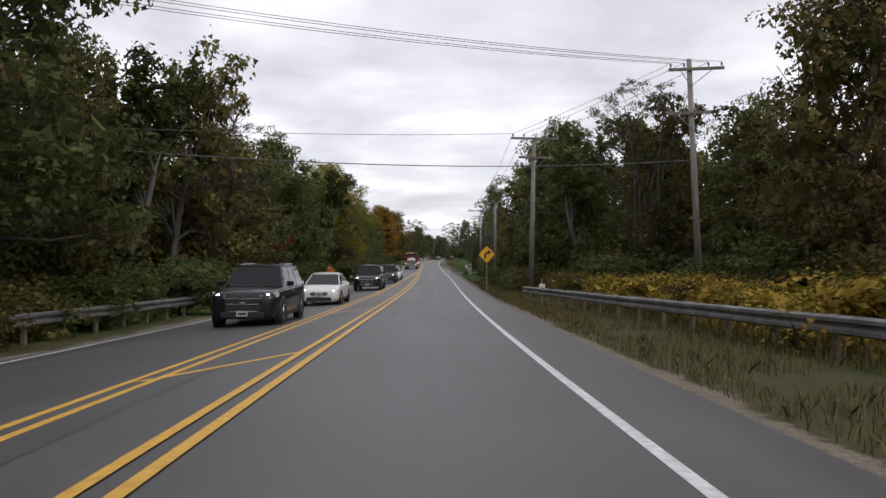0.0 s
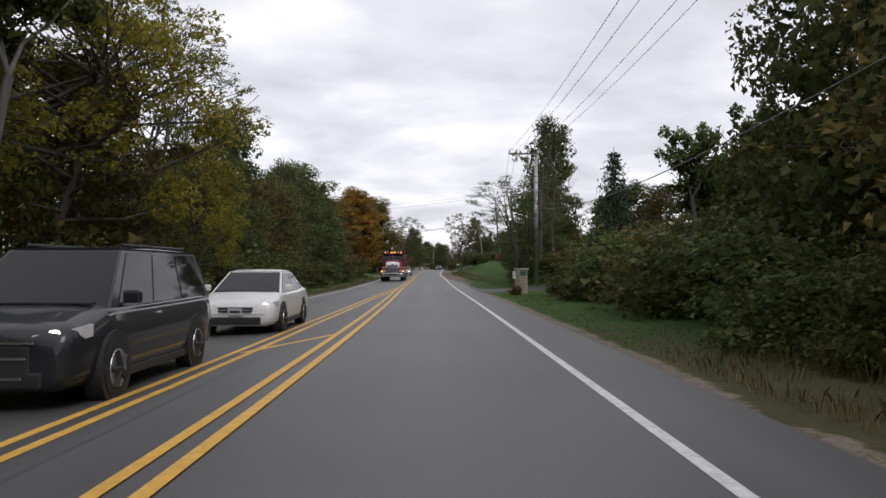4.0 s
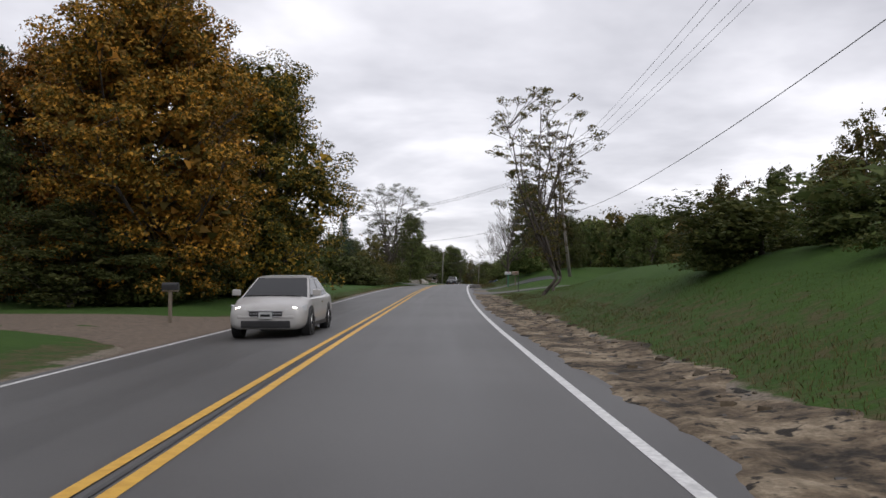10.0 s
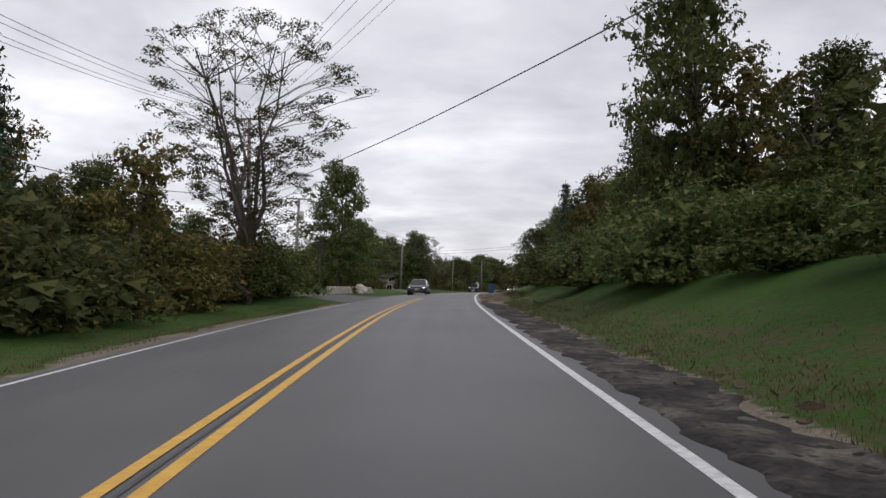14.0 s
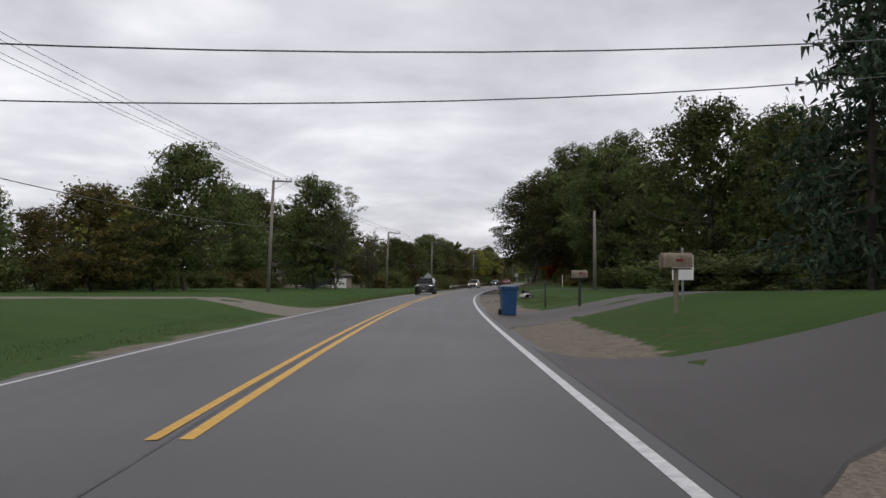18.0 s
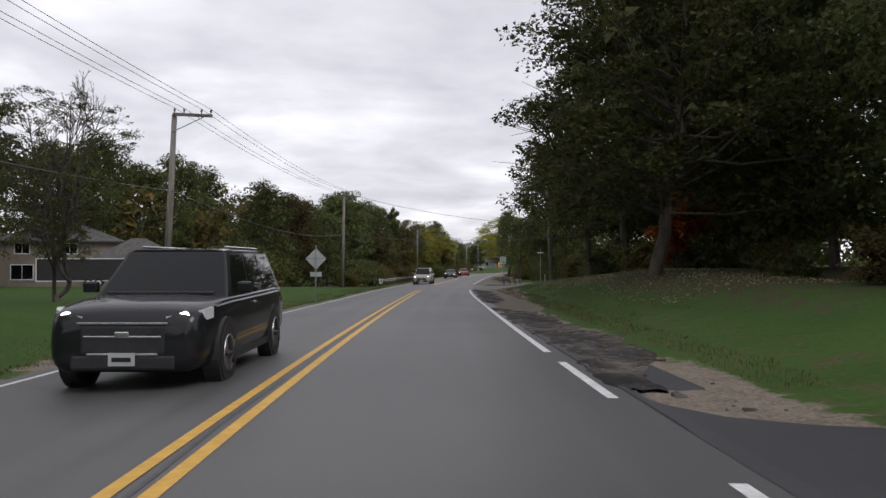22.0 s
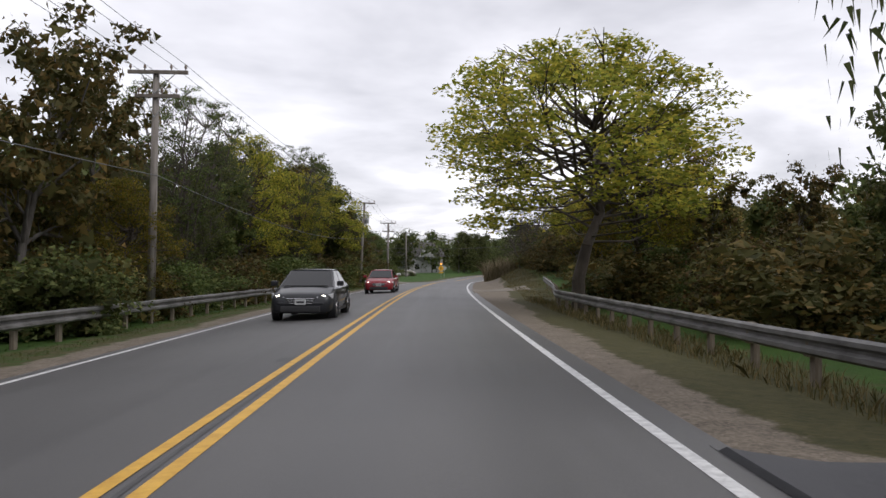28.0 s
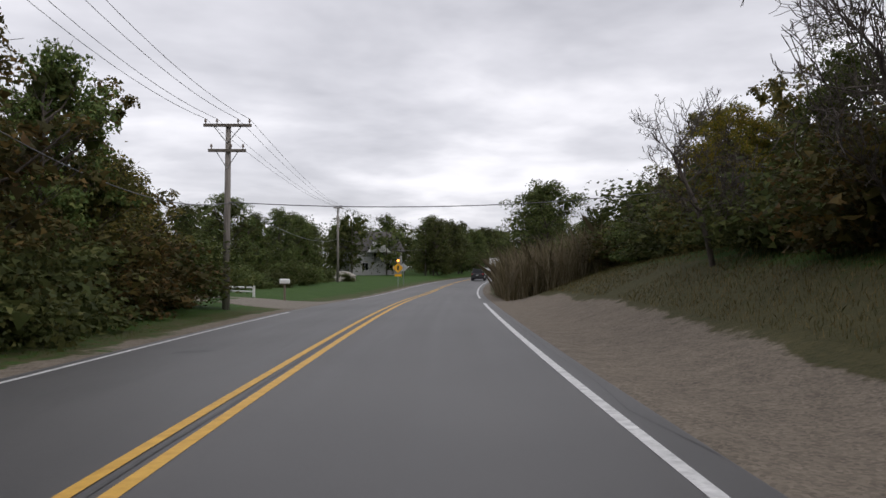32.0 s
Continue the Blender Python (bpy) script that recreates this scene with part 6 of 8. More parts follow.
pillar = tagged(new("stone_mailbox_pillar"), "tan ledgestone mailbox pillar with a white box", "mailbox pillar")
pillar.matrix_basis = stand(111.0, 7.0, -0.1, 0)
rs = random.Random(3)
part("core", mesh_bm("core", box(0.52, 0.52, 1.45, 0.01), M_CHUNK), pillar)
for row in range(10):
    z = 0.04 + row * 0.138
    for sx, sy, lx, ly in ((0, -0.27, 0.62, 0.10), (0, 0.27, 0.62, 0.10), (-0.27, 0, 0.10, 0.46), (0.27, 0, 0.10, 0.46)):
        n = rs.choice((1, 2))
        for k in range(n):
            if lx > ly:
                ob = box(lx / n - 0.02, ly + rs.uniform(0, 0.03), 0.12, 0.012, (sx + (k - (n - 1) / 2) * lx / n, sy, z))
            else:
                ob = box(lx + rs.uniform(0, 0.03), ly / n - 0.02, 0.12, 0.012, (sx, sy + (k - (n - 1) / 2) * ly / n, z))
            part("stone", mesh_bm("stone", ob, M_BRICK_TAN), pillar)
part("cap", mesh_bm("cap", box(0.76, 0.76, 0.09, 0.015, (0, 0, 1.44)), M_STONE), pillar)
part("box", mesh_bm("box", box(0.16, 0.24, 0.42, 0.02, (-0.40, -0.05, 0.95)), M_TRIM), pillar, "white metal letter box")
part("number_plate", mesh_bm("number_plate", box(0.34, 0.02, 0.26, 0.01, (0.06, -0.345, 1.12)), M_SIGN_GREEN), pillar, "dark green plaque")


def wheelie_bin(s, d, turn):
    home = tagged(new("recycling_bin"), "tall blue plastic recycling bin by the kerbless road edge", "bin")
    home.matrix_basis = stand(s, d, 0.0, turn)
    bm = box(0.52, 0.56, 1.02, 0.03, (0, 0, 0.04))
    for v in bm.verts:
        k = 0.84 + 0.16 * (v.co.z / 1.06) ** 0.9
        v.co.x, v.co.y = v.co.x * k * 1.12, v.co.y * k * 1.15
    part("body", mesh_bm("body", bm, M_BLUE, False), home)
    part("rim", mesh_bm("rim", box(0.66, 0.72, 0.05, 0.015, (0, 0, 1.02)), M_BLUE), home)
    lid = box(0.68, 0.76, 0.07, 0.03, (0, 0.0, 1.07))
    for v in lid.verts:
        v.co.z += 0.05 * (1 - (v.co.x / 0.34) ** 2) * (1 if v.co.z > 1.1 else 0)
    part("lid", mesh_bm("lid", lid, M_BLUE), home)
    part("handle", mesh_bm("handle", rod((-0.24, 0.42, 1.03), (0.24, 0.42, 1.03), 0.018, 0.018, 8), M_PLASTIC), home)
    for x in (-0.29, 0.29):
        part("wheel", mesh_bm("wheel", rod((x - 0.035, 0.30, 0.13), (x + 0.035, 0.30, 0.13), 0.13, 0.13, 16), M_TYRE, True), home)
    part("axle", mesh_bm("axle", rod((-0.29, 0.30, 0.13), (0.29, 0.30, 0.13), 0.015, 0.015, 6), M_STEEL), home)
    for x, z, w, h in ((0, 0.92, 0.16, 0.035), (-0.07, 0.86, 0.045, 0.06), (0.07, 0.86, 0.045, 0.06), (0, 0.80, 0.12, 0.03), (0, 0.74, 0.22, 0.03)):
        part("mark", mesh_bm("mark", box(w, 0.004, h, 0.001, (x, -0.304 - 0.02 * (z - 0.7), z)), M_SIGN_WHITE), home, "white printed mark")


wheelie_bin(349.6, 4.75, 8)

BOARD = mesh_bm("board", box(0.205, 0.022, 1.05, 0.004, (0, 0, 0.02)), M_REDWOOD)
FPOST = mesh_bm("post", box(0.10, 0.10, 1.2, 0.01, (0, 0.07, -0.1)), M_REDWOOD)
fence = tagged(new("board_fence"), "low dull red board fence on top of the bank", "fence")
FENCE = [(121, 17.5), (140, 16.0), (160, 13.2), (180, 11.2)]
run = 0.0
count = 0
for (s0, d0), (s1, d1) in zip(FENCE, FENCE[1:]):
    a, b = spot(s0, d0), spot(s1, d1)
    n = int((b - a).length / 0.215)
    face = math.degrees(math.atan2((b - a).y, (b - a).x))
    for i in range(n):
        s, d = s0 + (s1 - s0) * i / n, d0 + (d1 - d0) * i / n
        p = spot(s, d, 0.02 * noise.noise((count * 0.7, 0, 0)))
        part("board", BOARD, fence, m=pose(p.x, p.y, p.z, 0, 0, face))
        if i % 11 == 0:
            part("post", FPOST, fence, m=pose(p.x, p.y, p.z, 0, 0, face))
        count += 1
    for z in (0.25, 0.85):
        part("rail", mesh_bm("rail", rod(a + Vector((0, 0, z)), b + Vector((0, 0, z)), 0.035, 0.035, 4), M_REDWOOD), fence)


def boulder(sx, sy, sz, seed, mat):
    bm = bmesh.new()
    bmesh.ops.create_icosphere(bm, subdivisions=3, radius=1)
    for v in bm.verts:
        n = noise.noise(v.co * 1.1 + Vector((seed, 0, 0))) * 0.35 + noise.noise(v.co * 3 + Vector((0, seed, 0))) * 0.10
        k = 1 + n
        v.co = Vector((v.co.x * sx * k, v.co.y * sy * k, max(v.co.z, -0.55) * sz * k))
    return mesh_bm("rock", bm, mat)


for s, d, sx, sy, sz in ((321.4, -7.6, 0.75, 0.9, 0.62), (319.2, -7.2, 0.5, 0.6, 0.35), (324, -7.8, 0.4, 0.5, 0.3), (656, -13.0, 1.4, 1.6, 0.9), (375, 7.4, 0.5, 0.4, 0.25)):
    ob = new("boulder", boulder(sx, sy, sz, s, M_STONE))
    ob.matrix_basis = stand(s, d, 0.25 * sz, s * 37)
    tagged(ob, "large pale weathered boulder half set in grass", "boulder")
garden = tagged(new("dry_stone_wall"), "low dry-laid wall of flat grey field stones", "stone wall")
rs = random.Random(9)
for row in range(4):
    s = 309.5
    while s < 324:
        ln = rs.uniform(0.45, 1.1)
        d = -6.9 - 1.1 * (324 - s) / 14 - 0.06 * row
        m = stand(s, d, row * 0.15 - 0.02, rs.uniform(-6, 6))
        part("stone", mesh_bm("stone", box(0.42, ln, 0.14, 0.03), M_STONE), garden, m=m)
        s += ln + 0.03
def chunk(k, rs):
    """A broken slab: an uneven five- or six-sided plate with a slanted rim."""
    bm = bmesh.new()
    n = rs.choice((5, 6))
    rim = [(math.cos(6.283 * i / n + rs.uniform(-0.3, 0.3)) * k * rs.uniform(0.6, 1.1), math.sin(6.283 * i / n) * k * rs.uniform(0.8, 1.7)) for i in range(n)]
    top = bm.faces.new([bm.verts.new((x, y, k * rs.uniform(0.22, 0.42))) for x, y in rim])
    low = [bm.verts.new((x * 1.15, y * 1.15, -k * 0.3)) for x, y in rim]
    for i in range(n):
        bm.faces.new((top.verts[i], low[i], low[(i + 1) % n], top.verts[(i + 1) % n]))
    bmesh.ops.recalc_face_normals(bm, faces=bm.faces)
    return bm


def rubble(s, d, n, far, mat, label, small=0.025, large=0.10, along=5.0):
    made = []
    for i in range(n):
        ss, dd = s + rs.uniform(-along, along), d + rs.uniform(-0.25, far)
        k = small + (large - small) * rs.random() ** 2.5
        b = chunk(k, rs)
        bmesh.ops.transform(b, matrix=stand(ss, dd, 0, rs.uniform(-35, 35)) @ pose(0, 0, 0, rs.uniform(-16, 16), rs.uniform(-16, 16), 0), verts=b.verts)
        made.append(b)
    tagged(new("rubble", mesh_bm("rubble", join(*made), mat, False)), label, "rubble", kind="stuff")


M_CLOD = simple("turf_clod", (0.035, 0.026, 0.016), (0.10, 0.075, 0.045), 0.95, scale=6, bump=0.8, dist=0.03)
for s, n, far in ((140, 8, 0.5), (150, 14, 0.8), (160, 24, 0.9), (168, 34, 1.0), (176, 90, 1.0), (184, 120, 1.1), (192, 130, 1.1), (200, 130, 1.1), (208, 110, 1.0), (216, 60, 0.8), (250, 14, 0.8), (258, 16, 0.9), (266, 16, 0.9), (276, 12, 0.8),
                  (298, 26, 1.0), (305, 36, 1.2), (313, 34, 1.3), (372, 12, 1.2), (402, 22, 0.9), (408, 34, 1.1), (414, 26, 1.0), (440, 16, 0.8)):
    rubble(s, pave_right(s) + 0.35, n, far, M_CHUNK, "broken asphalt chunks on the shoulder")
for s, n, far in ((166, 30, 0.5), (176, 44, 0.6), (186, 52, 0.7), (196, 52, 0.7), (206, 44, 0.6), (216, 30, 0.5), (255, 26, 0.5), (300, 26, 0.6), (310, 30, 0.6), (408, 24, 0.5)):
    rubble(s, pave_right(s) + 0.9, n, far, M_CLOD, "brown turf clods where the shoulder meets the grass", 0.04, 0.14)
for s, d in ((374, 7.6), (391, 8.2)):
    ob = tagged(new("culvert_pipe"), "dark corrugated culvert pipe end in the grass", "culvert")
    ob.matrix_basis = stand(s, d, 0.02, -28)
    bm = bmesh.new()
    for i in range(24):
        for r in (0.21 + 0.012 * (i % 2), ):
            bmesh.ops.create_circle(bm, segments=16, radius=r, matrix=pose(0, -0.35 + i * 0.03, 0, 90, 0, 0))
    bm.verts.ensure_lookup_table()
    for i in range(23):
        for j in range(16):
            bm.faces.new((bm.verts[i * 16 + j], bm.verts[i * 16 + (j + 1) % 16], bm.verts[(i + 1) * 16 + (j + 1) % 16], bm.verts[(i + 1) * 16 + j]))
    part("pipe", mesh_bm("pipe", bm, M_PLASTIC, True), ob)
    part("stone", boulder(0.22, 0.2, 0.15, s, M_CLOD), ob, m=pose(0.45, -0.5, -0.05))


# ---------------------------------------------------------------- houses
def house(name, s, d, turn, w, dep, eave, ridge, wall_mat, label, windows, hip=False, chimney=None, roof_mat=None):
    """Front at -y. windows: (face, x, z, w, h), face 0 front, 1 and 2 the sides at +x and -x."""
    home = tagged(new(name), label, "house")
    home.matrix_basis = stand(s, d, -0.3, turn)
    bm = box(w, dep, eave + 0.3, 0.0)
    part("wall", mesh_bm("wall", bm, wall_mat), home)
    o = 0.45
    hw, hd = w / 2 + o, dep / 2 + o
    k = hd * 0.9 if hip else 0.0
    z0, z1 = eave + 0.26, ridge + 0.3
    v = [(-hw, -hd, z0), (hw, -hd, z0), (hw, hd, z0), (-hw, hd, z0), (-hw + k, 0, z1), (hw - k, 0, z1)]
    v += [(x, y, z - 0.16) for x, y, z in v[:4]]
    f = [(0, 1, 5, 4), (2, 3, 4, 5), (1, 2, 5), (3, 0, 4), (6, 7, 1, 0), (7, 8, 2, 1), (8, 9, 3, 2), (9, 6, 0, 3), (9, 8, 7, 6)]
    part("roof", mesh_of("roof", v, f, roof_mat or M_SHINGLE), home)
    if not hip:
        for sx in (-1, 1):
            part("gable", mesh_of("gable", [(sx * (w / 2 + 0.01), -dep / 2, z0), (sx * (w / 2 + 0.01), dep / 2, z0), (sx * (w / 2 + 0.01), 0, z0 + (z1 - z0) * dep / 2 / hd)], [(0, 1, 2)], wall_mat), home)
    for face, x, z, ww, wh in windows:
        m = pose(x, -dep / 2, z + 0.3) if face == 0 else pose(w / 2 if face == 1 else -w / 2, x, z + 0.3, 0, 0, 90 if face == 1 else -90)
        win = part("window", mesh_bm("window", join(box(ww + 0.16, 0.08, 0.08, 0.0, (0, 0, -wh / 2 - 0.08)), box(ww + 0.16, 0.08, 0.08, 0.0, (0, 0, wh / 2)), box(0.08, 0.08, wh, 0.0, (-ww / 2 - 0.04, 0, -wh / 2)), box(0.08, 0.08, wh, 0.0, (ww / 2 + 0.04, 0, -wh / 2))), M_TRIM), home, m=m)
        part("pane", mesh_bm("pane", box(ww, 0.03, wh, 0.0, (0, 0, -wh / 2)), M_WINDOW), win)
        part("mullion", mesh_bm("mullion", box(0.04, 0.05, wh, 0.0, (0, -0.005, -wh / 2)), M_TRIM), win)
    if chimney:
        x, y, h = chimney
        part("chimney", mesh_bm("chimney", join(box(0.9, 0.9, h, 0.0, (x, y, 0)), box(1.05, 1.05, 0.2, 0.02, (x, y, h))), M_BRICK_TAN), home)
    return home


hs = house("house", 281, -27.2, 90, 13, 11, 5.2, 8.6, M_SIDING, "two-storey tan house with a dark hip roof", [(1, -2, 4.2, 1.0, 1.1), (2, -2.8, 4.1, 1.0, 1.2), (2, 2.2, 4.1, 1.0, 1.2), (2, -2.8, 1.5, 1.5, 1.4), (2, 2.2, 1.5, 1.3, 1.4), (0, -3, 4.2, 1.0, 1.2), (0, 0, 4.2, 0.8, 0.8), (0, 3, 4.2, 1.0, 1.2), (0, -4, 1.5, 1.4, 1.5), (0, 3.5, 1.5, 2.2, 1.5)], True, (5.6, -5.7, 8.0))
part("porch_roof", mesh_bm("porch_roof", box(6, 2.4, 0.25, 0.05, (-1, -6.3, 2.9), 0.85), M_SHINGLE), hs)
for x in (-3.6, -1.0, 1.6):
    part("porch_post", mesh_bm("porch_post", box(0.14, 0.14, 3.0, 0.01, (x, -7.2, 0)), M_TRIM), hs)
for x in (-2.2, 1.2):
    part("skylight", mesh_bm("skylight", box(0.8, 0.06, 0.9, 0.0), M_SIGN_WHITE), hs, m=pose(x, -3.6, 6.55, -58, 0, 0))
hs = house("house", 336, -30, 80, 9, 8, 3.2, 6.4, M_BRICK_RED, "red brick house with white windows behind trees", [(0, -2, 1.6, 1.1, 1.4), (0, 2, 1.6, 1.1, 1.4), (1, 0, 3.9, 1.0, 1.2), (1, -2, 1.5, 1.0, 1.5)])
hs = house("house", 468, -36.5, 24, 10.5, 9, 4.5, 6.3, M_SIDING, "two-storey tan house with a shallow dark hip roof", [(0, -3.2, 1.5, 1.8, 1.3), (0, 0.4, 1.5, 1.4, 1.3), (0, -3.2, 3.7, 1.2, 0.9), (0, 0.8, 3.7, 1.2, 0.9), (1, 0, 1.5, 1.2, 1.2), (2, 0, 3.6, 1.2, 1.0)], True)
gar = house("garage", 465.5, -27.8, 24, 7.5, 7.0, 2.6, 4.6, M_SIDING, "low tan garage with a dark hip roof beside the house", [(0, -2.4, 1.5, 0.9, 1.0)], True)
part("garage_door", mesh_bm("garage_door", box(3.2, 0.08, 2.1, 0.02, (1.2, -3.52, 0.3)), M_TRIM), gar, "white panelled garage door")
hs = house("house", 712, -23, 35, 10, 9, 4.6, 8.4, M_SIDING_GREY, "grey two-storey gabled house among trees", [(0, -2.5, 1.6, 1.2, 1.4), (0, 2.5, 1.6, 1.2, 1.4), (0, 0, 4.0, 1.4, 1.2), (1, -2, 1.6, 1.1, 1.4), (1, 1.5, 4.4, 1.2, 1.4)])
part("porch_gable", mesh_of("porch_gable", [(-2.2, -6.0, 4.6), (2.2, -6.0, 4.6), (0, -6.0, 6.9), (-2.2, -2, 4.6), (2.2, -2, 4.6), (0, -2, 6.9)], [(0, 1, 2), (1, 4, 5, 2), (3, 0, 2, 5)], M_TRIM), hs)

tr = tagged(new("cargo_trailer"), "black enclosed cargo trailer with pale edge trim parked on the lawn", "trailer")
tr.matrix_basis = stand(453.0, -26.5, 0, 22)
part("body", mesh_bm("body", box(6.6, 2.0, 1.75, 0.05, (0, 0, 0.48)), M_PLASTIC), tr)
for z in (0.46, 2.18):
    part("edge_trim", mesh_bm("edge_trim", box(6.64, 2.04, 0.07, 0.01, (0, 0, z)), M_TRIM), tr, "pale metal edge trim")
for x in (-3.28, 3.28):
    for y in (-0.98, 0.98):
        part("corner_post", mesh_bm("corner_post", box(0.08, 0.08, 1.72, 0.01, (x, y, 0.5)), M_TRIM), tr)
part("hitch", mesh_bm("hitch", join(rod((-3.3, 0.5, 0.48), (-4.6, 0, 0.48), 0.05, 0.05, 6), rod((-3.3, -0.5, 0.48), (-4.6, 0, 0.48), 0.05, 0.05, 6)), M_STEEL), tr)
for x in (0.35, 1.1):
    for y in (-1.04, 1.04):
        w = part("wheel", mesh_bm("wheel", rod((x, y - 0.10, 0.33), (x, y + 0.10, 0.33), 0.33, 0.33, 18), M_TYRE), tr)
        part("rim", mesh_bm("rim", rod((x, y - 0.112, 0.33), (x, y + 0.112, 0.33), 0.2, 0.2, 14), M_TRIM), w, "white steel rim")
fence2 = tagged(new("rail_fence"), "low white rail fence along a driveway", "fence")
for i in range(7):
    part("post", mesh_bm("post", box(0.12, 0.12, 0.7, 0.01), M_TRIM), fence2, m=stand(603 + i * 1.2, -8.5 - i * 1.9, -0.1))
a, b = spot(603, -8.5), spot(610.2, -19.9)
for z in (0.28, 0.5):
    part("rail", mesh_bm("rail", rod(a + Vector((0, 0, z)), b + Vector((0, 0, z)), 0.05, 0.05, 4), M_TRIM), fence2)


# ---------------------------------------------------------------- vehicles
def loft(sections, mat, name):
    """Skin over cross-sections with the same number of points, with closed ends."""
    n = len(sections[0])
    verts = [p for sec in sections for p in sec]
    faces = []
    for i in range(len(sections) - 1):
        for j in range(n):
            faces.append((i * n + j, i * n + (j + 1) % n, (i + 1) * n + (j + 1) % n, (i + 1) * n + j))
    faces.append(tuple(range(n - 1, -1, -1)))
    faces.append(tuple((len(sections) - 1) * n + j for j in range(n)))
    me = mesh_of(name, verts, faces, mat)
    bm = bmesh.new()
    bm.from_mesh(me)
    bmesh.ops.recalc_face_normals(bm, faces=bm.faces)
    bmesh.ops.bevel(bm, geom=[e for e in bm.edges if e.calc_face_angle(0) > 0.7], offset=0.03, segments=2, affect="EDGES")
    bm.to_mesh(me)
    bm.free()
    me.polygons.foreach_set("use_smooth", [True] * len(me.polygons))
    me.set_sharp_from_angle(angle=0.6)
    return me


def pane(corners, shrink=0.08, lift=0.008):
    """A glass pane just proud of a cabin face, from its four corners."""
    c = [Vector(p) for p in corners]
    mid = sum(c, Vector()) / 4
    nrm = (c[1] - c[0]).cross(c[3] - c[0]).normalized()
    if nrm.dot(mid - Vector((0, mid.y * 0.6, 0.9))) < 0:
        nrm = -nrm
    c = [p.lerp(mid, shrink) for p in c]
    bm = bmesh.new()
    f = bm.faces.new([bm.verts.new(p - nrm * 0.004) for p in c])
    r = bmesh.ops.extrude_face_region(bm, geom=[f])
    bmesh.ops.translate(bm, vec=nrm * (lift + 0.004), verts=[v for v in r["geom"] if isinstance(v, bmesh.types.BMVert)])
    bmesh.ops.recalc_face_normals(bm, faces=bm.faces)
    return bm


def wheel_on(home, x, y, r, wide, rim_mat):
    sgn = 1 if x > 0 else -1
    t = rod((x - sgn * wide, y, r), (x, y, r), r, r, 26)
    bmesh.ops.bevel(t, geom=[e for e in t.edges if len(e.link_faces) == 2 and e.calc_face_angle(0) > 1.0], offset=0.03, segments=2, affect="EDGES")
    w = part("wheel", mesh_bm("tyre", t, M_TYRE, False), home)
    part("rim", mesh_bm("rim", rod((x - sgn * 0.05, y, r), (x + sgn * 0.008, y, r), r * 0.66, r * 0.60, 20), rim_mat), w)
    for i in range(5):
        a = 2 * math.pi * i / 5
        part("spoke", mesh_bm("spoke", rod((x + sgn * 0.014, y, r), (x + sgn * 0.010, y + math.cos(a) * r * 0.58, r + math.sin(a) * r * 0.58), 0.05, 0.035, 5), M_PLASTIC), w)


